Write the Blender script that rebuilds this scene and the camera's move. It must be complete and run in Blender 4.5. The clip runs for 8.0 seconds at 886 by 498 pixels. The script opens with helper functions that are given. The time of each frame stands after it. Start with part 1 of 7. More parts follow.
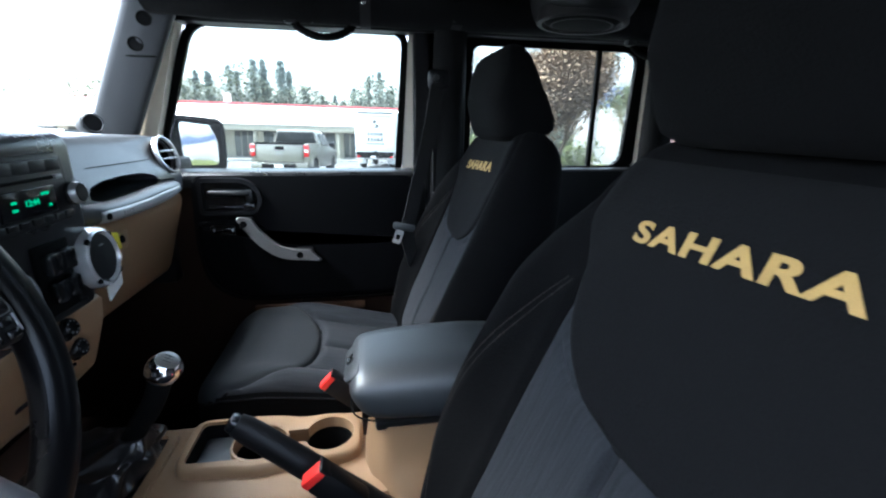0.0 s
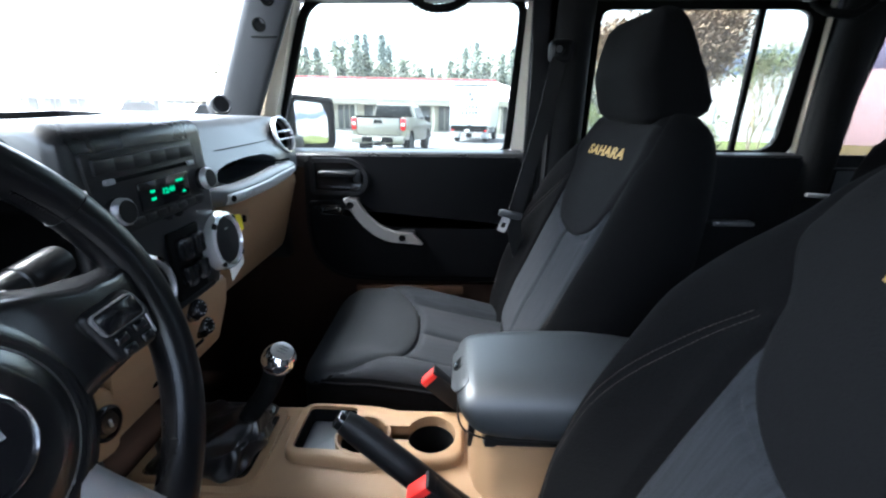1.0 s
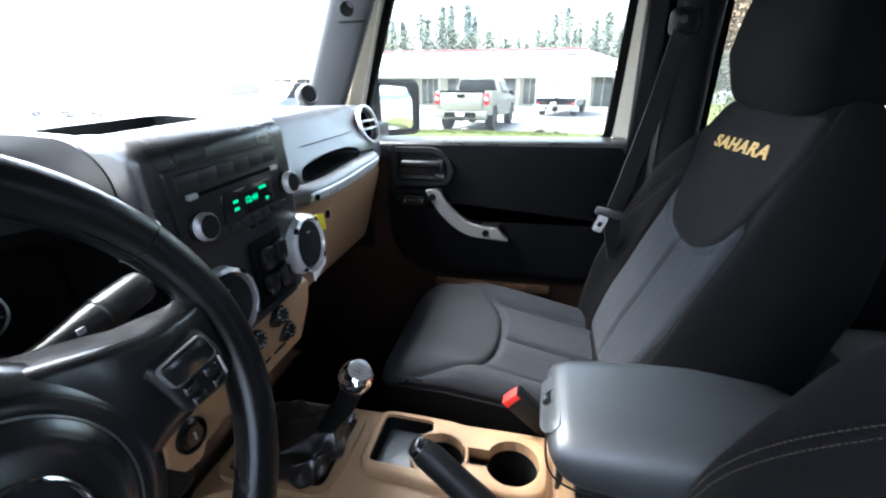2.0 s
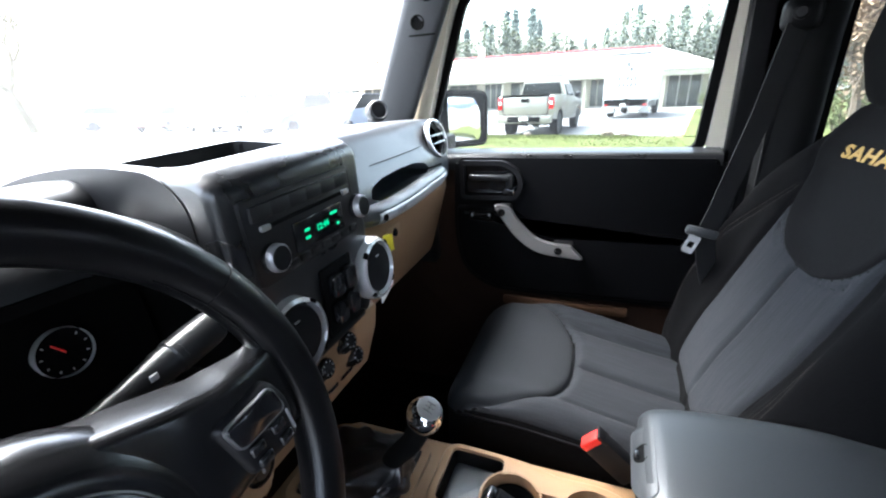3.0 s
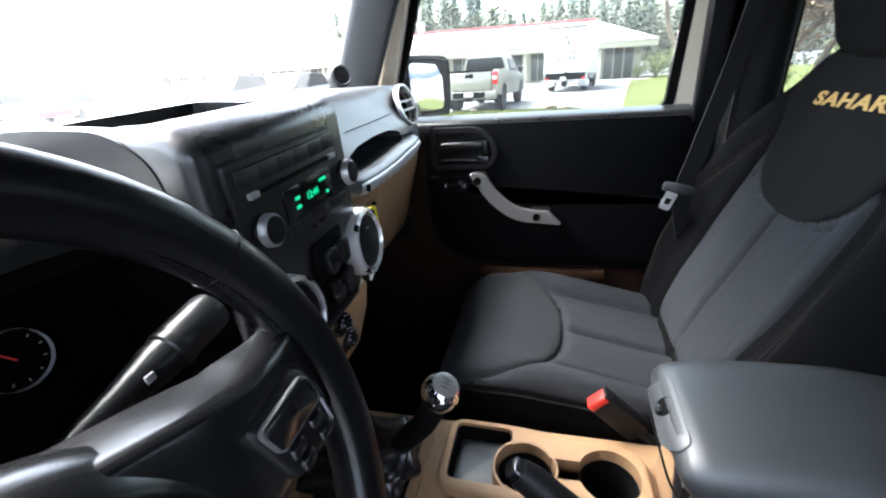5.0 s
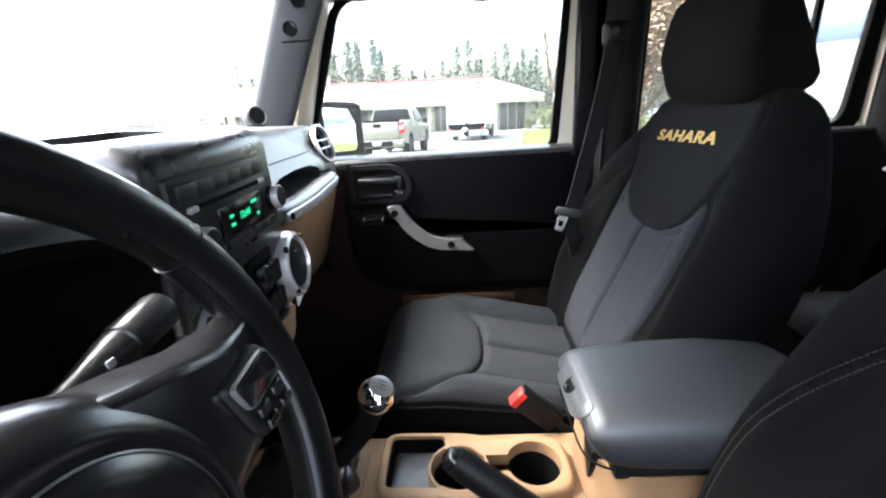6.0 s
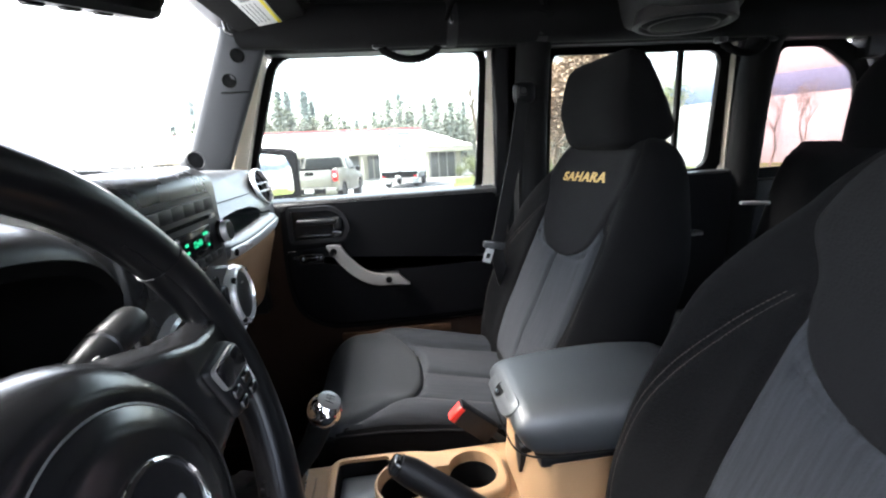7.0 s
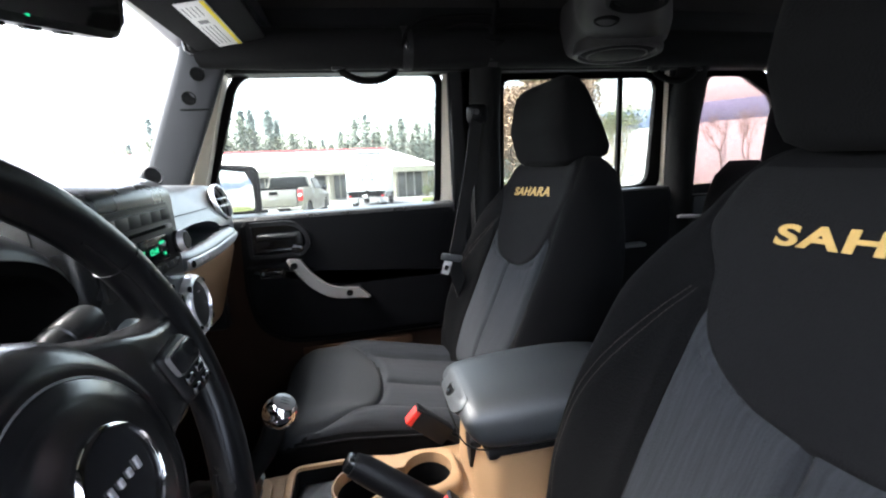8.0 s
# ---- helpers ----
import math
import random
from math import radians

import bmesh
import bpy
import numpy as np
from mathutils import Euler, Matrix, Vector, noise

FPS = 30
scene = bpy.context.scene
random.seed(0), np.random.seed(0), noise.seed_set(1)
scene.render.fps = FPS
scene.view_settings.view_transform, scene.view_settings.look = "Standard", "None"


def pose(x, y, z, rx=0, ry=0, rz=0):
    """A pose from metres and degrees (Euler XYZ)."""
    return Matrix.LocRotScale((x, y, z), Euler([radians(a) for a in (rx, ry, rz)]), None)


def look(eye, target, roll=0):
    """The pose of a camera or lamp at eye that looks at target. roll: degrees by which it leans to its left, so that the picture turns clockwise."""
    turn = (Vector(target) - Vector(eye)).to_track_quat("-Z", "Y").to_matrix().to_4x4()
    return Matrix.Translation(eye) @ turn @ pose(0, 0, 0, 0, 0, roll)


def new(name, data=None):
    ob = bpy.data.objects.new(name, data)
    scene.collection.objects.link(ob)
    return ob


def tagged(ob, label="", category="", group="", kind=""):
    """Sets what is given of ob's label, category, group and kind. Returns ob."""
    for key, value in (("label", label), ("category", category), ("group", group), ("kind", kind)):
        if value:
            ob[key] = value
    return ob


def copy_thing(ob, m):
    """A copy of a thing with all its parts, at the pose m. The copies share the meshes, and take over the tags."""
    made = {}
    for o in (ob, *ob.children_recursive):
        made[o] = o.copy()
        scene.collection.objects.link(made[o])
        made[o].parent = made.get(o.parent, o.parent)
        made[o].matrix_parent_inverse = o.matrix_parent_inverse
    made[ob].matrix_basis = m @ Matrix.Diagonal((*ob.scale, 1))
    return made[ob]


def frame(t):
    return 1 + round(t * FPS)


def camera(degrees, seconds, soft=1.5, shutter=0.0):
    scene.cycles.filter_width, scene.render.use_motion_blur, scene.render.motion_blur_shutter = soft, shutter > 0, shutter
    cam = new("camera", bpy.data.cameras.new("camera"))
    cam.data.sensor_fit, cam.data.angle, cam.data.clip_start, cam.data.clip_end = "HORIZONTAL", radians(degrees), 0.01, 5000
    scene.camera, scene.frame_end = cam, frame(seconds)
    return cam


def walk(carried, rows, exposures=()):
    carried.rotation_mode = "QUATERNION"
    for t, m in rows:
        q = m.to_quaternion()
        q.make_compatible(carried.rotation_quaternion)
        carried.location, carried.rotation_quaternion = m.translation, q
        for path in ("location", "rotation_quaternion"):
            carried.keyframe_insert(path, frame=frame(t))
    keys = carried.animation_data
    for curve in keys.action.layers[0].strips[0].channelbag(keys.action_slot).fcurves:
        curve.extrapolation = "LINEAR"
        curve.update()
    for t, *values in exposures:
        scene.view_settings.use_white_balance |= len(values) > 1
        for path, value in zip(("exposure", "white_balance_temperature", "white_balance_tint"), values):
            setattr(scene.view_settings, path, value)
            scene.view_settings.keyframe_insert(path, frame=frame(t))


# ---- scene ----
cam = camera(92.6, 8.0, soft=2.1, shutter=0.3)
PATH = [
    (0, (0.278, -0.559, 1.376), (0.614, 1.33, 0.812), 0.8),
    (0.5, (0.261, -0.514, 1.389), (0.391, 1.388, 0.784), 1.3),
    (1, (0.237, -0.479, 1.39), (0.165, 1.401, 0.71), 0.3),
    (1.5, (0.223, -0.434, 1.393), (-0.055, 1.374, 0.585), -1.3),
    (2, (0.212, -0.399, 1.416), (-0.216, 1.391, 0.634), -1.5),
    (2.2, (0.206, -0.391, 1.417), (-0.283, 1.403, 0.679), -2.7),
    (3.5, (0.163, -0.332, 1.434), (-0.596, 1.341, 0.643), -3.4),
    (4, (0.141, -0.316, 1.418), (-0.608, 1.333, 0.569), -3.4),
    (4.5, (0.118, -0.323, 1.407), (-0.548, 1.358, 0.553), -4.8),
    (4.7, (0.113, -0.328, 1.403), (-0.484, 1.376, 0.543), -5.1),
    (5.8, (0.109, -0.405, 1.391), (-0.057, 1.452, 0.667), -4.1),
    (6, (0.108, -0.414, 1.385), (0.018, 1.465, 0.706), -3.8),
    (6.5, (0.1, -0.453, 1.384), (0.194, 1.455, 0.792), -3.4),
    (7, (0.105, -0.495, 1.38), (0.327, 1.431, 0.888), -3.3),
    (7.5, (0.115, -0.524, 1.375), (0.432, 1.401, 0.933), -3.1),
    (8, (0.123, -0.544, 1.371), (0.5, 1.377, 0.959), -3.0),
]
EXPOSURE = 3.85
EXPOSURES = [(t, EXPOSURE + e, k, w) for t, e, k, w in ((0, -0.22, 5650, 5), (1, 0.28, 5850, 6), (2, 0.68, 6000, 8), (3.5, 0.27, 6120, 9), (4, 0.08, 6120, 9), (4.5, 0.15, 6150, 9), (6, 0.60, 6400, 10), (7, 0.56, 6500, 10), (8, 0.33, 6480, 10))]
walk(cam, [(t, look(eye, target, roll)) for t, eye, target, roll in PATH], EXPOSURES)

# ---- world, sun, exposure ----
world = bpy.data.worlds.new("overcast_sky")
scene.world = world
world.use_nodes = True
wn = world.node_tree.nodes
wl = world.node_tree.links
bg = wn["Background"]
sky = wn.new("ShaderNodeTexSky")
sky.sky_type = "NISHITA"
sky.sun_disc = False
SUN_EL, SUN_ROT = radians(61), radians(278)
sky.sun_elevation, sky.sun_rotation = SUN_EL, SUN_ROT
sky.air_density, sky.dust_density, sky.ozone_density = 1.0, 4.0, 1.0
pale = wn.new("ShaderNodeHueSaturation")
pale.inputs["Saturation"].default_value = 0.55
wl.new(sky.outputs[0], pale.inputs["Color"])
wl.new(pale.outputs[0], bg.inputs["Color"])
bg.inputs["Strength"].default_value = 0.15
sun = new("sun", bpy.data.lights.new("sun", "SUN"))
sun.data.energy, sun.data.angle, sun.data.color = 3.0, radians(50), (1.0, 0.99, 0.97)
sun.matrix_world = look((-5.7, 1.0, 10.5), (0, 0, 0))


# ---- materials ----
def mat(name, color, rough=0.6, metal=0.0, vary=0.12, scale=12.0, fine=300.0, bump=0.15, dist=0.0006, spec=0.5, coat=0.0, sheen=0.0):
    """A surface with stains at one scale, grain and fine relief at another."""
    m = bpy.data.materials.new(name)
    m.use_nodes = True
    n, l = m.node_tree.nodes, m.node_tree.links
    p = n["Principled BSDF"]
    co = n.new("ShaderNodeTexCoord")
    a = n.new("ShaderNodeTexNoise")
    a.inputs["Scale"].default_value, a.inputs["Detail"].default_value = scale, 6
    b = n.new("ShaderNodeTexNoise")
    b.inputs["Scale"].default_value, b.inputs["Detail"].default_value = fine, 3
    l.new(co.outputs["Object"], a.inputs["Vector"])
    l.new(co.outputs["Object"], b.inputs["Vector"])
    mx = n.new("ShaderNodeMix")
    mx.data_type = "RGBA"
    mx.inputs["A"].default_value = (*[c * (1 - vary) for c in color], 1)
    mx.inputs["B"].default_value = (*[min(1, c * (1 + vary)) for c in color], 1)
    add = n.new("ShaderNodeMath")
    add.operation = "ADD"
    half = n.new("ShaderNodeMath")
    half.operation = "MULTIPLY"
    half.inputs[1].default_value = 0.5
    l.new(a.outputs["Fac"], add.inputs[0])
    l.new(b.outputs["Fac"], add.inputs[1])
    l.new(add.outputs[0], half.inputs[0])
    l.new(half.outputs[0], mx.inputs["Factor"])
    l.new(mx.outputs["Result"], p.inputs["Base Color"])
    rr = n.new("ShaderNodeMapRange")
    rr.inputs["To Min"].default_value, rr.inputs["To Max"].default_value = max(0.02, rough - 0.08), min(1, rough + 0.08)
    l.new(a.outputs["Fac"], rr.inputs["Value"])
    l.new(rr.outputs[0], p.inputs["Roughness"])
    p.inputs["Metallic"].default_value = metal
    p.inputs["Specular IOR Level"].default_value = spec
    p.inputs["Coat Weight"].default_value = coat
    p.inputs["Sheen Weight"].default_value = sheen
    if bump:
        bu = n.new("ShaderNodeBump")
        bu.inputs["Strength"].default_value, bu.inputs["Distance"].default_value = bump, dist
        l.new(b.outputs["Fac"], bu.inputs["Height"])
        l.new(bu.outputs[0], p.inputs["Normal"])
    return m


def glass(name, tint, gloss=0.2, veil=0.03):
    m = bpy.data.materials.new(name)
    m.use_nodes = True
    n, l = m.node_tree.nodes, m.node_tree.links
    n.remove(n["Principled BSDF"])
    t = n.new("ShaderNodeBsdfTransparent")
    t.inputs[0].default_value = (*tint, 1)
    g = n.new("ShaderNodeBsdfGlossy")
    g.inputs["Roughness"].default_value = 0.03
    g.inputs["Color"].default_value = (1, 1, 1, 1)
    f = n.new("ShaderNodeFresnel")
    f.inputs["IOR"].default_value = 1.0 + gloss
    x = n.new("ShaderNodeMixShader")
    l.new(f.outputs[0], x.inputs[0])
    l.new(t.outputs[0], x.inputs[1])
    l.new(g.outputs[0], x.inputs[2])
    # Milky translucent veil added to the glass imitates lens glare and outdoor haze.
    veil_film = n.new("ShaderNodeBsdfTranslucent")
    veil_film.inputs["Color"].default_value = (0.8, 0.82, 0.84, 1)
    spots = n.new("ShaderNodeTexNoise")
    spots.inputs["Scale"].default_value, spots.inputs["Detail"].default_value = 5.0, 5
    rng = n.new("ShaderNodeMapRange")
    rng.inputs["To Min"].default_value, rng.inputs["To Max"].default_value = veil * 0.7, veil * 1.3
    l.new(spots.outputs["Fac"], rng.inputs["Value"])
    y = n.new("ShaderNodeMixShader")
    l.new(rng.outputs[0], y.inputs[0])
    l.new(x.outputs[0], y.inputs[1])
    l.new(veil_film.outputs[0], y.inputs[2])
    l.new(y.outputs[0], n["Material Output"].inputs[0])
    return m


def glow(name, color, strength):
    m = bpy.data.materials.new(name)
    m.use_nodes = True
    p = m.node_tree.nodes["Principled BSDF"]
    p.inputs["Base Color"].default_value = (0.01, 0.01, 0.01, 1)
    p.inputs["Emission Color"].default_value = (*color, 1)
    p.inputs["Emission Strength"].default_value = strength
    return m


def cloth(name, color, rib=0.0, spec=0.12, sheen=0.02):
    """Woven seat fabric; rib: how fine the streaks of lighter and darker yarn run."""
    m = mat(name, color, 0.92, vary=0.22, scale=7, fine=420, bump=0.5, dist=0.0012, spec=spec, sheen=sheen)
    if rib:
        n, l = m.node_tree.nodes, m.node_tree.links
        co = n.new("ShaderNodeTexCoord")
        mp = n.new("ShaderNodeMapping")
        mp.inputs["Rotation"].default_value = (0.22, 0, 0)
        mp.inputs["Scale"].default_value = (14, rib * 10, 14)
        w = n.new("ShaderNodeTexNoise")
        w.inputs["Scale"].default_value, w.inputs["Detail"].default_value = 1.0, 4
        l.new(co.outputs["Object"], mp.inputs["Vector"])
        l.new(mp.outputs[0], w.inputs["Vector"])
        b2 = n.new("ShaderNodeBump")
        b2.inputs["Strength"].default_value, b2.inputs["Distance"].default_value = 0.22, 0.0010
        l.new(w.outputs["Fac"], b2.inputs["Height"])
        p = n["Principled BSDF"]
        old = p.inputs["Normal"].links[0].from_node
        l.new(old.outputs[0], b2.inputs["Normal"])
        l.new(b2.outputs[0], p.inputs["Normal"])
        plain = p.inputs["Base Color"].links[0].from_socket
        rng = n.new("ShaderNodeMapRange")
        rng.inputs["From Min"].default_value, rng.inputs["From Max"].default_value = 0.3, 0.7
        rng.inputs["To Min"].default_value, rng.inputs["To Max"].default_value = 0.80, 1.20
        l.new(w.outputs["Fac"], rng.inputs["Value"])
        tone = n.new("ShaderNodeVectorMath")
        tone.operation = "SCALE"
        l.new(plain, tone.inputs[0])
        l.new(rng.outputs[0], tone.inputs["Scale"])
        l.new(tone.outputs[0], p.inputs["Base Color"])
    return m


CLOTH_BLACK = cloth("black_cloth", (0.0032, 0.0032, 0.0035), spec=0.05, sheen=0.006)
CLOTH_GREY = cloth("charcoal_cloth", (0.0192, 0.0208, 0.0240), rib=28)
CLOTH_DARK = cloth("dark_grey_cloth", (0.0190, 0.0208, 0.0234))
CLOTH_YOKE = cloth("near_black_cloth", (0.0062, 0.0061, 0.0066), spec=0.08, sheen=0.008)
THREAD = mat("tan_thread", (0.026, 0.019, 0.015), 0.85)
GOLD = mat("gold_embroidery", (0.42, 0.26, 0.07), 0.6, vary=0.25, scale=60, fine=900, bump=0.6)
PLASTIC = mat("black_grained_plastic", (0.0050, 0.0050, 0.0058), 0.46, vary=0.12, fine=900, bump=0.35, dist=0.0004, spec=0.21)
STACK = mat("black_stack_plastic", (0.0085, 0.009, 0.010), 0.28, vary=0.12, fine=1000, bump=0.4, dist=0.0004, spec=0.85)
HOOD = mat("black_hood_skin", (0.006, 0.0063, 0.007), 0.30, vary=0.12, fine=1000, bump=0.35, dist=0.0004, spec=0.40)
RADIO = mat("dark_radio_plastic", (0.009, 0.009, 0.0095), 0.42, vary=0.1, fine=900, bump=0.2, dist=0.0003, spec=0.5)
DOOR = mat("black_door_plastic", (0.0022, 0.0022, 0.0026), 0.50, vary=0.15, fine=900, bump=0.4, dist=0.0004, spec=0.07)
PILLAR = mat("grey_pillar_plastic", (0.010, 0.011, 0.0125), 0.45, vary=0.1, fine=900, bump=0.4, dist=0.0004)
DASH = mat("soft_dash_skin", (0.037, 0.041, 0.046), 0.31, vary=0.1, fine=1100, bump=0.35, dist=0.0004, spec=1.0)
GLOSSY = mat("gloss_black_plastic", (0.008, 0.008, 0.009), 0.16, vary=0.1, bump=0.0)
LEATHER = mat("black_leather", (0.0034, 0.0033, 0.0037), 0.30, vary=0.12, fine=1100, bump=0.25, dist=0.0003, spec=0.25)
VINYL = mat("dark_vinyl", (0.0180, 0.0207, 0.0232), 0.48, vary=0.1, fine=900, bump=0.35, dist=0.0004, spec=1.0)
TRAY = mat("grey_tray_rubber", (0.060, 0.067, 0.073), 0.38, vary=0.1, fine=700, bump=0.2, dist=0.0004, spec=0.7)
TAN = mat("tan_plastic", (0.29, 0.175, 0.092), 0.5, vary=0.08, scale=5, fine=800, bump=0.3, dist=0.0004)
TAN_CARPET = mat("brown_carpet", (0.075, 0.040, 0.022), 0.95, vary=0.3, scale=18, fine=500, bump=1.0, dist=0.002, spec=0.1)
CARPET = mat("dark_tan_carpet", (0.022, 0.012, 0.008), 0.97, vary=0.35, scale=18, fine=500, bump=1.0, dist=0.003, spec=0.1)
SATIN = mat("satin_black_plastic", (0.007, 0.0075, 0.0085), 0.25, vary=0.1, fine=900, bump=0.12, dist=0.0003, spec=1.0)
RUBBER = mat("black_rubber", (0.004, 0.004, 0.004), 0.85, bump=0.2, spec=0.06)
SILVER = mat("satin_silver", (0.42, 0.42, 0.43), 0.32, metal=0.5, vary=0.05, bump=0.1)
RING = mat("bright_silver_ring", (0.72, 0.72, 0.73), 0.20, metal=0.6, vary=0.05, bump=0.1)
PULL = mat("brushed_dark_silver", (0.25, 0.245, 0.24), 0.34, metal=0.6, vary=0.06, bump=0.1)
BAR = mat("satin_silver_plate", (0.50, 0.51, 0.52), 0.36, metal=0.45, vary=0.06, fine=900, bump=0.1, dist=0.0003, spec=0.7)
SPOKE = mat("satin_spoke_plastic", (0.0045, 0.0045, 0.005), 0.24, vary=0.1, fine=900, bump=0.10, dist=0.0003, spec=0.7)
STALK = mat("matt_stalk_plastic", (0.0055, 0.0058, 0.0064), 0.36, vary=0.1, fine=900, bump=0.2, dist=0.0003, spec=0.5)
GAITER = mat("soft_gaiter_leather", (0.006, 0.006, 0.007), 0.32, vary=0.15, fine=500, bump=0.4, dist=0.0006, spec=0.8)
CHROME = mat("chrome", (0.85, 0.85, 0.87), 0.06, metal=1.0, vary=0.03, bump=0.0)
RED = mat("red_plastic", (0.72, 0.025, 0.02), 0.4, bump=0.0)
WEBBING = mat("belt_webbing", (0.007, 0.007, 0.0075), 0.85, vary=0.2, fine=700, bump=0.6)
CREAM = mat("cream_body_paint", (0.60, 0.55, 0.45), 0.3, vary=0.04, bump=0.0, coat=0.5)
HEADLINER = mat("dark_headliner", (0.008, 0.008, 0.0082), 0.95, vary=0.2, fine=500, bump=0.5, spec=0.1)
TOPSHELL = mat("grey_hardtop_liner", (0.034, 0.031, 0.030), 0.9, vary=0.15, fine=300, bump=0.4, spec=0.2)
BARSHELL = mat("dark_sound_bar_shell", (0.015, 0.0143, 0.0143), 0.7, vary=0.15, fine=600, bump=0.3, spec=0.25)
WHITE_LABEL = mat("label_paper", (0.75, 0.75, 0.73), 0.6, vary=0.03, bump=0.0)
YELLOW = mat("yellow_label", (0.75, 0.62, 0.02), 0.6, vary=0.03, bump=0.0)
DIAL = mat("black_dial_face", (0.0015, 0.0015, 0.0015), 0.8, bump=0.0, spec=0.05)
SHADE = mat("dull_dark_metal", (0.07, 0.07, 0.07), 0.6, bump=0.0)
PRINT = mat("grey_print", (0.25, 0.25, 0.25), 0.7, bump=0.0)
GREEN_LCD = glow("green_display_digits", (0.02, 1.0, 0.42), 0.045)
GLASS_SIDE = glass("side_glass", (0.66, 0.69, 0.675), 0.2, 0.006)
GLASS_FRONT = glass("windscreen_glass", (0.90, 0.92, 0.915), 0.08, 0.028)
GLASS_REAR = glass("rosy_privacy_glass", (0.52, 0.425, 0.425), 0.2, 0.01)
GLASS_DARK = glass("light_tinted_door_glass", (0.80, 0.81, 0.82), 0.2, 0.005)
GLASS_BACK = glass("light_tinted_glass", (0.72, 0.74, 0.75), 0.2, 0.005)
MIRROR = mat("mirror", (0.9, 0.9, 0.9), 0.01, metal=1.0, vary=0.0, bump=0.0)
ASPHALT = mat("asphalt", (0.085, 0.085, 0.09), 0.9, vary=0.25, scale=0.7, fine=60, bump=0.5, dist=0.01)
CONCRETE = mat("concrete", (0.36, 0.35, 0.33), 0.9, vary=0.15, scale=2, fine=80, bump=0.3, dist=0.004)
TUFT = mat("grass_blades", (0.080, 0.094, 0.027), 0.95, vary=0.5, scale=1.3, fine=9, bump=0.0, spec=0.05)
GRASS = mat("lawn_grass", (0.052, 0.060, 0.018), 0.95, vary=0.75, scale=0.6, fine=22, bump=0.6, dist=0.03, spec=0.1)
WALL_BEIGE = mat("beige_stucco", (0.36, 0.34, 0.27), 0.9, vary=0.06, scale=1, fine=30, bump=0.3, dist=0.01)
ROOF_PALE = mat("pale_metal_roof", (0.66, 0.60, 0.57), 0.6, vary=0.05, scale=0.5, fine=8, bump=0.1)
TRIM_RED = mat("red_roof_trim", (0.50, 0.08, 0.09), 0.6, vary=0.08, bump=0.0)
SHOP_GLASS = mat("shop_glass", (0.085, 0.090, 0.084), 0.12, vary=0.6, scale=0.5, bump=0.0, spec=0.35)
CAR_GLASS = mat("pale_car_glass", (0.05, 0.055, 0.06), 0.15, vary=0.2, bump=0.0, spec=0.4)
MOSS_BARK = mat("mossy_bark", (0.060, 0.052, 0.030), 0.95, vary=0.4, scale=3, bump=0.6, spec=0.1)
PINK_KERB = mat("faded_red_kerb", (0.11, 0.060, 0.055), 0.9, vary=0.3, scale=2, bump=0.2)
WINDOW_DARK = mat("dark_shop_glass", (0.014, 0.016, 0.016), 0.2, vary=0.3, scale=0.6, bump=0.0, spec=0.10)
PAINT_SILVER = mat("silver_birch_paint", (0.225, 0.212, 0.185), 0.32, metal=0.2, vary=0.03, bump=0.0, coat=0.6)
PAINT_WHITE = mat("white_paint", (0.68, 0.69, 0.70), 0.4, vary=0.03, scale=1, bump=0.0)
LAMP_RED = mat("red_lamp_lens", (0.55, 0.015, 0.02), 0.2, vary=0.1, bump=0.0)
TYRE = mat("tyre_rubber", (0.02, 0.02, 0.02), 0.85, bump=0.2)
BARK = mat("bark", (0.10, 0.075, 0.055), 0.95, vary=0.4, scale=4, fine=60, bump=0.8, dist=0.02)
BARK_PALE = mat("pale_mossy_bark", (0.24, 0.20, 0.12), 0.95, vary=0.35, scale=4, fine=60, bump=0.8, dist=0.02)
# Haze of distance is put into this colour: paler and bluer than needles.
CONIFER_HAZED = mat("hazed_conifer_needles", (0.20, 0.235, 0.225), 0.95, vary=0.5, scale=0.4, fine=6, bump=0.0, spec=0.1)
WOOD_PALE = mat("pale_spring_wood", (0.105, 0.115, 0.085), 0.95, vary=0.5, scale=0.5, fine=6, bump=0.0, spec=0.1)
LEAF_RUST = mat("budding_rust_leaves", (0.185, 0.130, 0.088), 0.9, vary=0.5, scale=1.2, fine=12, bump=0.0, spec=0.1)
LEAF_OLIVE = mat("olive_leaves", (0.13, 0.15, 0.068), 0.9, vary=0.5, scale=1.2, fine=12, bump=0.0, spec=0.1)
HALL_WHITE = mat("pale_hall_cladding", (0.27, 0.265, 0.27), 0.7, vary=0.04, scale=0.3, bump=0.0)
MARKING = mat("grey_truck_marking", (0.15, 0.15, 0.155), 0.7, vary=0.06, bump=0.0)
HALL_BLUE = mat("blue_hall_stripe", (0.065, 0.09, 0.17), 0.7, vary=0.06, scale=0.3, bump=0.0)


# ---- mesh helpers ----
def part(name, bm, material, parent=None, label="", smooth=40):
    me = bpy.data.meshes.new(name)
    bmesh.ops.recalc_face_normals(bm, faces=bm.faces)
    bm.to_mesh(me)
    bm.free()
    me.materials.append(material)
    if smooth:
        me.shade_smooth()
        me.set_sharp_from_angle(angle=radians(smooth))
    ob = new(name, me)
    if parent:
        ob.parent = parent
    if label:
        ob["label"] = label
    return ob


def thing(name, label, category, group="", kind="", m=None):
    ob = new(name)
    ob.empty_display_size = 0.05
    if m is not None:
        ob.matrix_world = m
    return tagged(ob, label, category, group, kind)


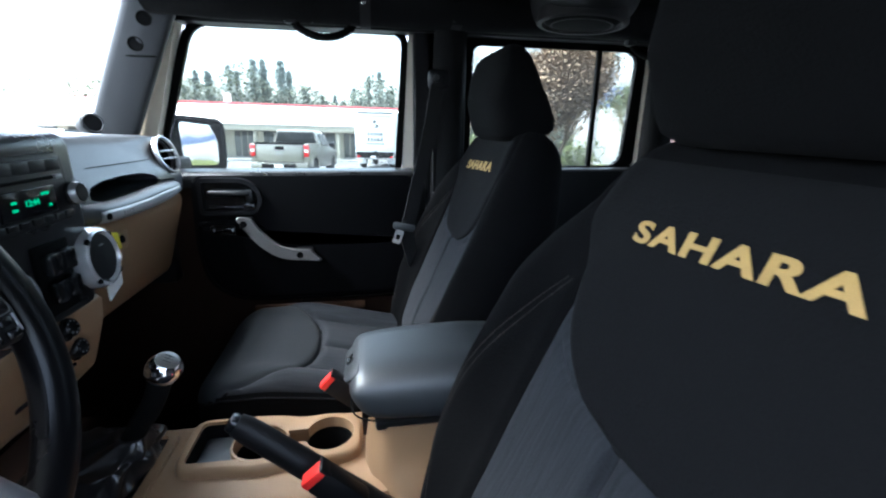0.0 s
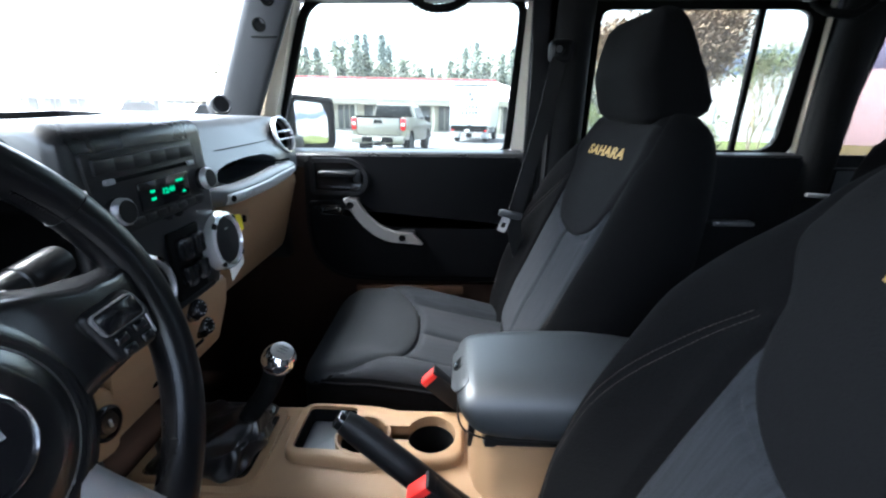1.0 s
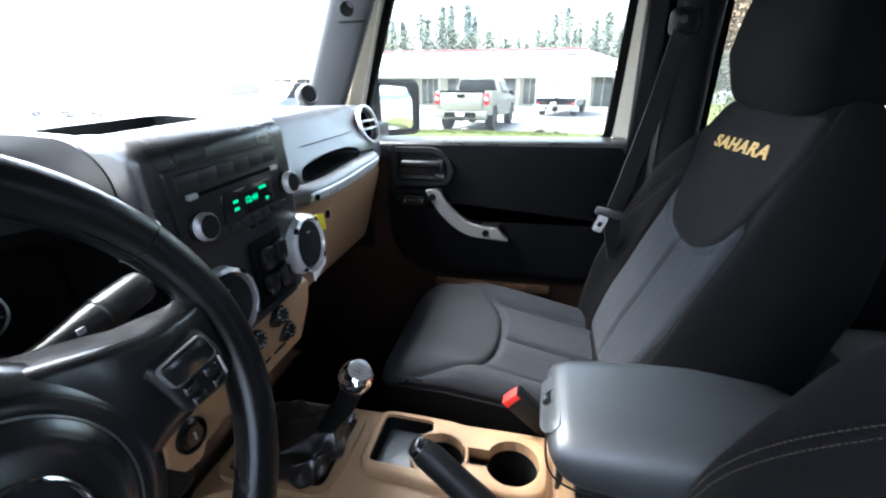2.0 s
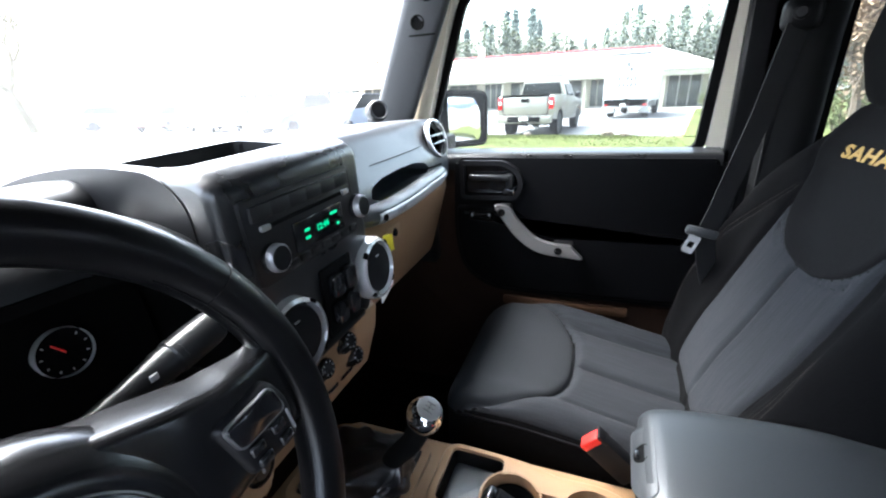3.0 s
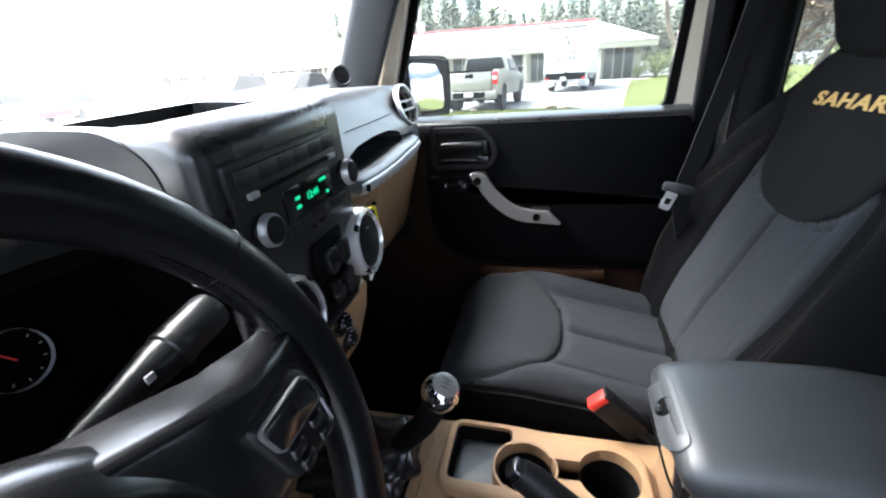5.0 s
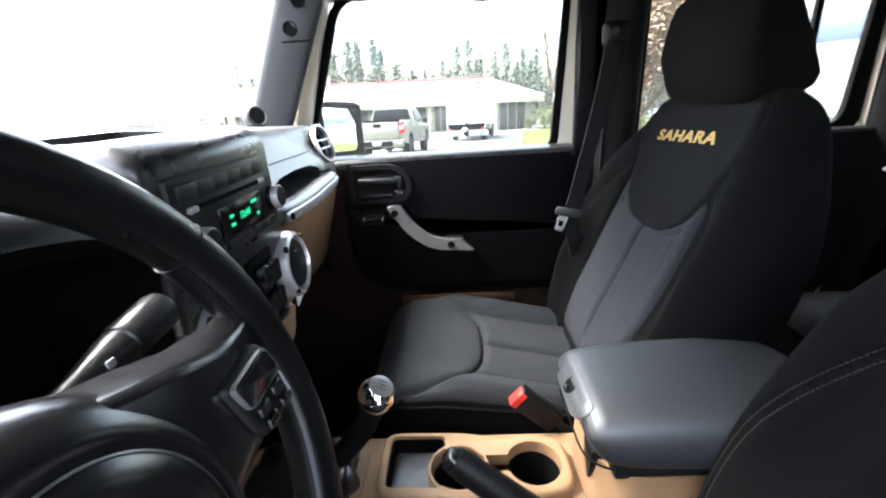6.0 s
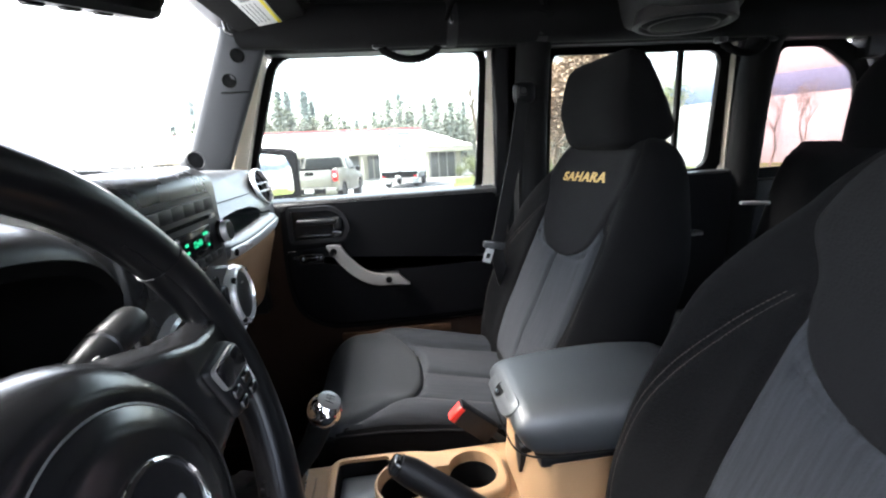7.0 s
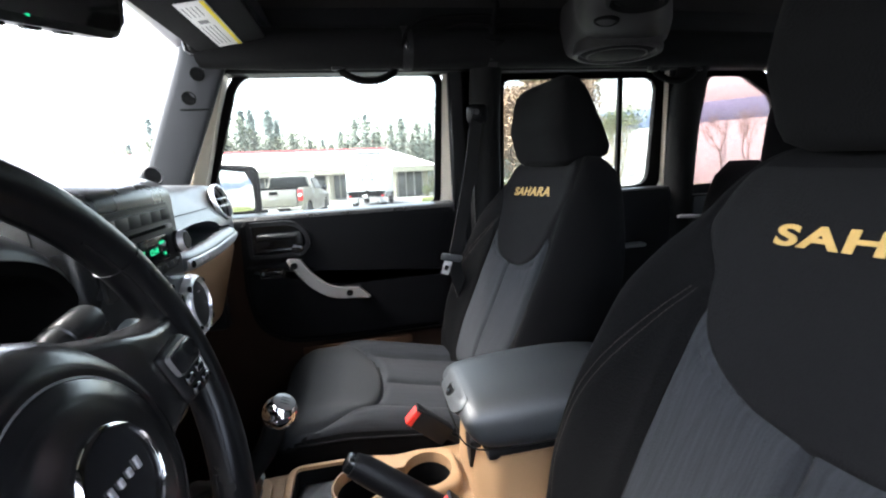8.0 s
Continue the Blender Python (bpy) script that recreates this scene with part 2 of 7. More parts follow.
def box(bm, c, s, bevel=0.0, seg=2, turn=None):
    """A box with centre c and size s; bevelled; turned about its centre by a matrix."""
    r = bmesh.ops.create_cube(bm, size=1)
    vs = r["verts"]
    bmesh.ops.scale(bm, vec=s, verts=vs)
    if bevel:
        es = list({e for v in vs for e in v.link_edges})
        r2 = bmesh.ops.bevel(bm, geom=es, offset=min(bevel, min(s) * 0.49), segments=seg, affect="EDGES", profile=0.5)
        vs = list({v for f in r2["faces"] for v in f.verts} | {v for v in vs if v.is_valid})
    m = Matrix.Translation(c) @ (turn if turn is not None else Matrix())
    bmesh.ops.transform(bm, matrix=m, verts=vs)
    return vs


def one_box(c, s, bevel=0.0, seg=2, turn=None):
    bm = bmesh.new()
    box(bm, c, s, bevel, seg, turn)
    return bm


def loft(bm, rings, cap=True, loop=False):
    """A skin over rings of equally many points; loop closes the last ring on the first."""
    rows = [[bm.verts.new(p) for p in r] for r in rings]
    k = len(rows[0])
    pairs = list(zip(rows, rows[1:])) + ([(rows[-1], rows[0])] if loop else [])
    for a, b in pairs:
        for i in range(k):
            j = (i + 1) % k
            bm.faces.new((a[i], a[j], b[j], b[i]))
    if cap and not loop:
        bm.faces.new(rows[0][::-1])
        bm.faces.new(rows[-1])
    return bm


def sheet(bm, f, nu, nv):
    """An open sheet over f(u, v), u and v from 0 to 1."""
    rows = [[bm.verts.new(f(i / nu, j / nv)) for j in range(nv + 1)] for i in range(nu + 1)]
    for i in range(nu):
        for j in range(nv):
            bm.faces.new((rows[i][j], rows[i + 1][j], rows[i + 1][j + 1], rows[i][j + 1]))
    return bm


def supring(n, w, d, e=4.0):
    """Points of a superellipse with half sizes w, d."""
    out = []
    for i in range(n):
        t = 2 * math.pi * i / n
        c, s = math.cos(t), math.sin(t)
        out.append((w * math.copysign(abs(c) ** (2 / e), c), d * math.copysign(abs(s) ** (2 / e), s)))
    return out


def rounded(pts, r, seg=5):
    """A polygon with its corners rounded; r: one radius, or one for each corner."""
    out = []
    k = len(pts)
    for i in range(k):
        p, a, b = Vector(pts[i]), Vector(pts[i - 1]), Vector(pts[(i + 1) % k])
        q = r[i] if isinstance(r, (list, tuple)) else r
        if q <= 0:
            out.append(tuple(p))
            continue
        u, v = (a - p), (b - p)
        q1 = min(q, u.length * 0.49, v.length * 0.49)
        s, e = p + u.normalized() * q1, p + v.normalized() * q1
        for j in range(seg + 1):
            t = j / seg
            out.append(tuple((1 - t) ** 2 * s + 2 * t * (1 - t) * p + t * t * e))
    return out


def put(pts, plane, level):
    """2D points laid into the plane x, y or z = level."""
    if plane == "x":
        return [(level, a, b) for a, b in pts]
    if plane == "y":
        return [(a, level, b) for a, b in pts]
    return [(a, b, level) for a, b in pts]


def prism(pts, plane, lo, hi, bevel=0.0, seg=2):
    bm = bmesh.new()
    loft(bm, [put(pts, plane, lo), put(pts, plane, hi)])
    if bevel:
        caps = [f for f in bm.faces if len(f.verts) == len(pts)]
        es = list({e for f in caps for e in f.edges})
        bmesh.ops.bevel(bm, geom=es, offset=bevel, segments=seg, affect="EDGES", profile=0.5)
    return bm


def ring_prism(outer, inner, plane, lo, hi, bevel=0.0):
    """A flat frame between two outlines of equally many points."""
    bm = bmesh.new()
    loft(bm, [put(outer, plane, lo), put(outer, plane, hi), put(inner, plane, hi), put(inner, plane, lo)], loop=True)
    if bevel:
        es = [e for e in bm.edges if len(e.link_faces) == 2 and e.calc_face_angle(0) > 1.0]
        bmesh.ops.bevel(bm, geom=es, offset=bevel, segments=2, affect="EDGES", profile=0.5)
    return bm


def inset(pts, d):
    """An outline moved inwards by d (counter-clockwise or clockwise alike)."""
    k = len(pts)
    area = sum(pts[i - 1][0] * pts[i][1] - pts[i][0] * pts[i - 1][1] for i in range(k))
    s = 1 if area > 0 else -1
    out = []
    for i in range(k):
        a, p, b = Vector(pts[i - 1]), Vector(pts[i]), Vector(pts[(i + 1) % k])
        u, v = (p - a), (b - p)
        u = u.normalized() if u.length > 1e-9 else v.normalized()
        v = v.normalized() if v.length > 1e-9 else u
        nrm = Vector((-(u.y + v.y), u.x + v.x)) * s
        nrm = nrm.normalized() if nrm.length > 1e-9 else Vector((-u.y, u.x)) * s
        co = max(0.35, nrm.dot(Vector((-u.y, u.x)) * s))
        out.append(tuple(p + nrm * d / co))
    return out


def tube(bm, path, r, n=10, cap=True, flat=1.0, up=(0, 0, 1)):
    """A tube along a path; r: one radius or one a point; flat: its height over its width."""
    rings = []
    pts = [Vector(p) for p in path]
    for i, p in enumerate(pts):
        d = (pts[min(i + 1, len(pts) - 1)] - pts[max(i - 1, 0)]).normalized()
        s = d.cross(Vector(up))
        s = s.normalized() if s.length > 1e-6 else Vector((1, 0, 0))
        t = s.cross(d)
        q = r[i] if isinstance(r, (list, tuple)) else r
        rings.append([p + s * q * math.cos(2 * math.pi * k / n) + t * q * flat * math.sin(2 * math.pi * k / n) for k in range(n)])
    return loft(bm, rings, cap)


def smooth_path(ctrl, n=8):
    """A Catmull-Rom path through control points."""
    c = [Vector(p) for p in ctrl]
    c = [c[0] * 2 - c[1]] + c + [c[-1] * 2 - c[-2]]
    out = []
    for i in range(1, len(c) - 2):
        for k in range(n):
            t = k / n
            a, b, d, e = c[i - 1], c[i], c[i + 1], c[i + 2]
            out.append(0.5 * ((2 * b) + (d - a) * t + (2 * a - 5 * b + 4 * d - e) * t * t + (3 * b - a - 3 * d + e) * t ** 3))
    out.append(c[-2])
    return out


def spin(bm, prof, n=32, m=None):
    """A turned body: profile of (radius, height) about z, then placed by m."""
    m = m if m is not None else Matrix()
    rings = [[m @ Vector((r * math.cos(2 * math.pi * k / n), r * math.sin(2 * math.pi * k / n), h)) for k in range(n)] for r, h in prof]
    return loft(bm, rings)


def turned(prof, n=32, m=None):
    return spin(bmesh.new(), prof, n, m)


def hoop(prof, n=40, m=None):
    """A turned ring with an open middle: closed profile of (radius, height) about z."""
    m = m if m is not None else Matrix()
    bm = bmesh.new()
    loft(bm, [[m @ Vector((r * math.cos(2 * math.pi * k / n), r * math.sin(2 * math.pi * k / n), h)) for r, h in prof] for k in range(n)], loop=True)
    return bm


def facing(p, d, up=(0, 0, 1)):
    """A matrix at p whose z axis points along d."""
    return Matrix.Translation(p) @ Vector(d).to_track_quat("Z", "Y").to_matrix().to_4x4()


def lerp(xs, ys, x):
    return float(np.interp(x, xs, ys))


def ease(xs, ys, x):
    """A smooth curve through points, flat beyond its ends."""
    if x <= xs[0]:
        return ys[0]
    if x >= xs[-1]:
        return ys[-1]
    i = max(k for k in range(len(xs) - 1) if xs[k] <= x)
    h = xs[i + 1] - xs[i]

    def slope(k):
        if k in (0, len(xs) - 1):
            j = min(k, len(xs) - 2)
            return (ys[j + 1] - ys[j]) / (xs[j + 1] - xs[j])
        a, b = (ys[k] - ys[k - 1]) / (xs[k] - xs[k - 1]), (ys[k + 1] - ys[k]) / (xs[k + 1] - xs[k])
        return 0.0 if a * b <= 0 else 2 * a * b / (a + b)
    t = (x - xs[i]) / h
    return (2 * t ** 3 - 3 * t * t + 1) * ys[i] + (t ** 3 - 2 * t * t + t) * h * slope(i) + (3 * t * t - 2 * t ** 3) * ys[i + 1] + (t ** 3 - t * t) * h * slope(i + 1)


def lettering(body, size, extrude=0.001, bold=0.0, space=1.0):
    """Word as a bmesh of flat letters about its middle."""
    cu = bpy.data.curves.new("lettering", "FONT")
    cu.body, cu.size, cu.extrude, cu.offset = body, size, extrude, bold
    cu.space_character = space
    cu.align_x, cu.align_y = "CENTER", "CENTER"
    ob = bpy.data.objects.new("lettering", cu)
    scene.collection.objects.link(ob)
    dg = bpy.context.evaluated_depsgraph_get()
    me = bpy.data.meshes.new_from_object(ob.evaluated_get(dg))
    bm = bmesh.new()
    bm.from_mesh(me)
    bpy.data.objects.remove(ob)
    bpy.data.meshes.remove(me)
    return bm


def islands(bm):
    """The loose pieces of a bmesh, each as a bmesh of its own."""
    left = set(bm.verts)
    out = []
    while left:
        todo = [left.pop()]
        seen = set(todo)
        while todo:
            for e in todo.pop().link_edges:
                for w in e.verts:
                    if w not in seen:
                        seen.add(w)
                        left.discard(w)
                        todo.append(w)
        nb = bmesh.new()
        new_of = {v: nb.verts.new(v.co) for v in seen}
        for f in {f for v in seen for f in v.link_faces}:
            nb.faces.new([new_of[v] for v in f.verts])
        out.append(nb)
    bm.free()
    return sorted(out, key=lambda q: min(v.co.x for v in q.verts))


def carve(ob, bm):
    """Cuts the closed body bm out of the mesh of ob, for good."""
    me = bpy.data.meshes.new("cutter")
    bmesh.ops.recalc_face_normals(bm, faces=bm.faces)
    bm.to_mesh(me)
    bm.free()
    tool = bpy.data.objects.new("cutter", me)
    scene.collection.objects.link(tool)
    md = ob.modifiers.new("cut", "BOOLEAN")
    md.object, md.operation, md.solver = tool, "DIFFERENCE", "EXACT"
    bpy.context.view_layer.update()
    done = bpy.data.meshes.new_from_object(ob.evaluated_get(bpy.context.evaluated_depsgraph_get()))
    ob.modifiers.remove(md)
    old = ob.data
    ob.data = done
    done.name = old.name
    bpy.data.meshes.remove(old)
    bpy.data.objects.remove(tool)
    bpy.data.meshes.remove(me)


CY = 0.065  # the cabin's middle line


def over(y):
    """The same place on the cabin's other side."""
    return 2 * CY - y


# ---- cabin shell ----
OPEN_FRONT = rounded([(-0.295, 1.243), (0.361, 1.243), (0.387, 1.620), (-0.165, 1.622)], [0.01, 0.02, 0.035, 0.05])
OPEN_REAR = rounded([(0.592, 1.25), (1.115, 1.25), (1.133, 1.602), (0.598, 1.602)], [0.02, 0.05, 0.05, 0.03])
OPEN_QUARTER = rounded([(1.283, 1.238), (1.68, 1.238), (1.61, 1.530), (1.482, 1.604), (1.337, 1.604)], [0.03, 0.05, 0.04, 0.03, 0.03])


def cabin_floor():
    bm = bmesh.new()
    box(bm, (0.6, CY, 0.47), (2.9, 1.42, 0.05), 0.01)
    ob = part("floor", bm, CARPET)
    return tagged(ob, "dark tan carpeted cabin floor between the sills", "floor", kind="structure")


def side_wall(name, y, s):
    """The body side outside the doors: sill, pillars and rail in one skin; s = 1 to the passenger's side."""
    bm = bmesh.new()

    def slab(x0, x1, z0, z1, y0=0.74, y1=0.80):
        a, b = (y0, y1) if s > 0 else (over(y1), over(y0))
        box(bm, ((x0 + x1) / 2, (a + b) / 2, (z0 + z1) / 2), (x1 - x0, b - a, z1 - z0), 0.006, 1)
    slab(-0.75, 2.05, 0.40, 0.62, 0.72)
    slab(-0.75, -0.31, 0.62, 1.30)
    slab(-0.20, 2.05, 1.620, 1.82, 0.72)
    slab(0.416, 0.57, 1.215, 1.64, 0.735, 0.7635)
    slab(0.452, 0.57, 0.62, 1.64, 0.735)
    slab(0.385, 0.455, 0.60, 1.228, 0.757, 0.79)
    slab(1.175, 1.245, 0.62, 1.64, 0.74)
    slab(1.275, 2.05, 0.62, 1.205)
    slab(1.665, 2.05, 1.205, 1.64)
    slab(1.60, 1.67, 1.56, 1.64)
    ob = part(name, bm, PLASTIC)
    return tagged(ob, "black trimmed body side with sill and door pillars", "wall", kind="structure")


def window(name, outline, y, material, label, bars=(), clear=True, seal=0.050):
    w = thing(name, label, "window", kind="structure")
    part("window_seal", ring_prism(inset(outline, -seal), outline, "y", y - 0.012, y + 0.006, 0.004), RUBBER, w, "black rubber seal")
    pane = part("pane", prism(outline, "y", y - 0.002, y + 0.002), material, w, "tinted glass pane")
    pane.visible_shadow = not clear
    for x0, x1 in bars:
        zs = [p[1] for p in outline]
        part("divider_bar", one_box(((x0 + x1) / 2, y, (min(zs) + max(zs)) / 2), ((x1 - x0) * 0.62, 0.016, max(zs) - min(zs) + 0.02), 0.003), RUBBER, w)
    return w


def cream_strips():
    """Body-coloured jamb faces that show round the passenger's window."""
    bm = bmesh.new()
    lo = [(-0.352, 1.20), (-0.318, 1.20), (-0.185, 1.640), (-0.215, 1.652)]
    loft(bm, [put(lo, "y", 0.735), put(lo, "y", 0.785)])
    fill = [(-0.42, 1.20), (-0.35, 1.20), (-0.212, 1.655), (-0.30, 1.70)]
    loft(bm, [put(fill, "y", 0.745), put(fill, "y", 0.775)])
    part("door_jamb_front", bm, CREAM, None)
    ob = bpy.data.objects["door_jamb_front"]
    tagged(ob, "cream painted door jamb beside the windscreen pillar", "door jamb", kind="structure")
    bm = bmesh.new()
    lo = [(0.3815, 1.225), (0.452, 1.225), (0.456, 1.655), (0.4075, 1.655)]
    loft(bm, [put(lo, "y", 0.7645), put(lo, "y", 0.790)])
    tagged(part("door_jamb_rear", bm, CREAM), "cream painted door jamb at the middle pillar", "door jamb", kind="structure")
    bm = bmesh.new()
    box(bm, (1.163, 0.770, 1.43), (0.004, 0.04, 0.40), 0.0015)
    tagged(part("door_jamb_back", bm, CREAM), "cream painted jamb behind the rear door", "door jamb", kind="structure")


def roof():
    bm = bmesh.new()

    def f(u, v):
        x = -0.30 + 2.35 * u
        y = over(0.76) + (0.76 - over(0.76)) * v
        k = (2 * v - 1)
        return (x, y, 1.83 - 0.05 * k ** 4 - 0.02 * (2 * u - 1) ** 2)
    sheet(bm, f, 16, 16)
    ext = bmesh.ops.extrude_face_region(bm, geom=list(bm.faces))
    bmesh.ops.translate(bm, vec=(0, 0, 0.05), verts=[v for v in ext["geom"] if isinstance(v, bmesh.types.BMVert)])
    ob = part("ceiling", bm, TOPSHELL)
    tagged(ob, "grey textured hardtop liner overhead", "ceiling", kind="structure")
    # header over the windscreen
    prof = rounded([(-0.310, 1.722), (-0.25, 1.712), (-0.15, 1.722), (-0.09, 1.755), (-0.09, 1.84), (-0.34, 1.84), (-0.34, 1.75)], 0.015)
    bm = bmesh.new()
    rings = []
    for k in range(33):
        y = over(0.735) + (0.735 - over(0.735)) * k / 32
        e = max(0.0, (abs(y - CY) - 0.40) / 0.27)
        rings.append([(a + 0.055 * e ** 2 * (1 if z < 1.78 else 0), y, z - 0.075 * min(1.2, e) ** 1.8 * (1 if z < 1.78 else 0)) for a, z in prof])
    loft(bm, rings)
    hd = part("windscreen_header", bm, DASH)
    tagged(hd, "dark grey padded header above the windscreen", "header", kind="structure")
    # rear end wall with hatch
    bm = bmesh.new()
    box(bm, (2.06, CY, 0.83), (0.05, 1.46, 0.80), 0.01)
    box(bm, (2.06, CY, 1.72), (0.05, 1.46, 0.14), 0.01)
    tagged(part("wall_rear", bm, PLASTIC), "black trimmed tailgate wall", "wall", kind="structure")
    # firewall
    bm = bmesh.new()
    box(bm, (-0.76, CY, 0.85), (0.05, 1.46, 0.90), 0.01)
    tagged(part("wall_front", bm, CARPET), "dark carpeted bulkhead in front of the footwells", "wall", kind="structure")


def windscreen():
    w = thing("window_windscreen", "clear sloping windscreen above the dashboard", "windscreen", kind="structure")
    bm = bmesh.new()

    def f(u, v):
        y = over(0.70) + (0.70 - over(0.70)) * v
        b = 0.03 * (1 - (2 * v - 1) ** 2)
        return Vector((-0.52 - b, y, 1.30)).lerp(Vector((-0.305 - b * 0.6, y, 1.745)), u)
    sheet(bm, f, 6, 12)
    pane = part("pane", bm, GLASS_FRONT, w)
    pane.visible_shadow = False


def a_pillar(s):
    """Padded windscreen pillar with two bolt holes."""
    def m(p):
        return p if s > 0 else (p[0], over(p[1]), p[2])
    t = thing("windscreen_pillar", "dark grey plastic windscreen pillar cover with bolt holes", "pillar trim", "windscreen pillars")
    bm = bmesh.new()
    rings = []
    for k in range(9):
        u = k / 8
        cx = -0.380 + 0.172 * u
        cz = 1.30 + 0.395 * u
        w = 0.050 + 0.006 * u
        ring = supring(20, w, 0.028, 5)
        rings.append([m((cx + a * 0.96 - b * 0.35, 0.700 + b * 1.0 + 0.15 * a, cz - 0.30 * a)) for a, b in ring])
    loft(bm, rings)
    body = part("cover", bm, PILLAR, t)
    for cx, cz in ((-0.264, 1.553), (-0.236, 1.610)):
        c = Vector(m((cx, 0.6715, cz)))
        ny = -1 if s > 0 else 1
        part("bolt_hole", turned([(0.0165, -0.004), (0.0165, 0.002), (0.0150, 0.0028), (0.0140, 0.0008), (0.0, 0.0006)], 20, facing(c, (0.2, ny, 0.0))), RUBBER, body)
    # seam across the cover
    part("cover_seam", one_box(m((-0.272, 0.6715, 1.526)), (0.100, 0.003, 0.004), 0.001), RUBBER, body)
    return t


def roll_bar(s):
    def m(p):
        return p if s > 0 else (p[0], over(p[1]), p[2])
    t = thing("roll_bar", "black padded roll bar along the roof side", "roll bar", "roll bars")
    bm = bmesh.new()
    tube(bm, [m(p) for p in smooth_path([(-0.22, 0.665, 1.672), (0.0, 0.650, 1.662), (0.5, 0.640, 1.660), (1.2, 0.63, 1.655), (1.9, 0.60, 1.63)], 6)], 0.050, 14)
    part("side_padding", bm, HEADLINER, t)
    bm = bmesh.new()
    tube(bm, [m(p) for p in smooth_path([(0.50, 0.70, 0.62), (0.505, 0.695, 1.2), (0.51, 0.68, 1.58), (0.515, 0.62, 1.69)], 6)], 0.045, 14)
    part("upright_padding", bm, HEADLINER, t)
    bm = bmesh.new()
    tube(bm, [m(p) for p in smooth_path([(1.195, 0.72, 0.8), (1.195, 0.715, 1.3), (1.19, 0.69, 1.58), (1.19, 0.63, 1.655)], 6)], 0.045, 14)
    part("rear_upright_padding", bm, HEADLINER, t)
    return t


def grab_strap(x0, x1, y, z):
    """Webbed grab strap that hangs from the roll bar."""
    t = thing("grab_strap", "black corded grab handle hanging from the roll bar", "grab handle", "roof grab handles")
    xm, w = (x0 + x1) / 2, (x1 - x0) / 2
    path = smooth_path([(x0 + 0.012, y, z + 0.05), (x0 + 0.010, y, z + 0.02), (xm - w * 0.45, y - 0.008, z - 0.002), (xm, y - 0.012, z - 0.008), (xm + w * 0.45, y - 0.008, z - 0.002), (x1 - 0.010, y, z + 0.02), (x1 - 0.012, y, z + 0.05)], 6)
    bm = bmesh.new()
    rr = [0.0085 + (0.0022 if i % 2 else 0.0) for i in range(len(path))]
    tube(bm, path, rr, 10)
    part("grip", bm, RUBBER, t)
    for x in (x0, x1):
        part("clasp", one_box((x, y, z + 0.045), (0.03, 0.024, 0.05), 0.006), PLASTIC, t)
    return t


cabin_floor()
side_wall("wall_right", 0.77, 1)
side_wall("wall_left", over(0.77), -1)
window("window_1", OPEN_FRONT, 0.78, GLASS_SIDE, "tinted side window in the passenger door, black seal", seal=0.020)
window("window_2", OPEN_REAR, 0.78, GLASS_SIDE, "tinted rear door window with a dark upright divider", [(0.993, 1.017)])
window("window_3", OPEN_QUARTER, 0.785, GLASS_REAR, "rosy tinted rear quarter window in the hardtop")
window("window_4", OPEN_QUARTER, over(0.785), GLASS_BACK, "lightly tinted rear quarter window in the hardtop", clear=False)
window("window_5", OPEN_REAR, over(0.78), GLASS_BACK, "lightly tinted rear door window with an upright divider", [(0.993, 1.017)], clear=False)
cream_strips()
roof()
windscreen()
a_pillar(1)
a_pillar(-1)
roll_bar(1)
roll_bar(-1)
grab_strap(0.105, 0.262, 0.640, 1.588)
grab_strap(1.02, 1.17, 0.640, 1.575)


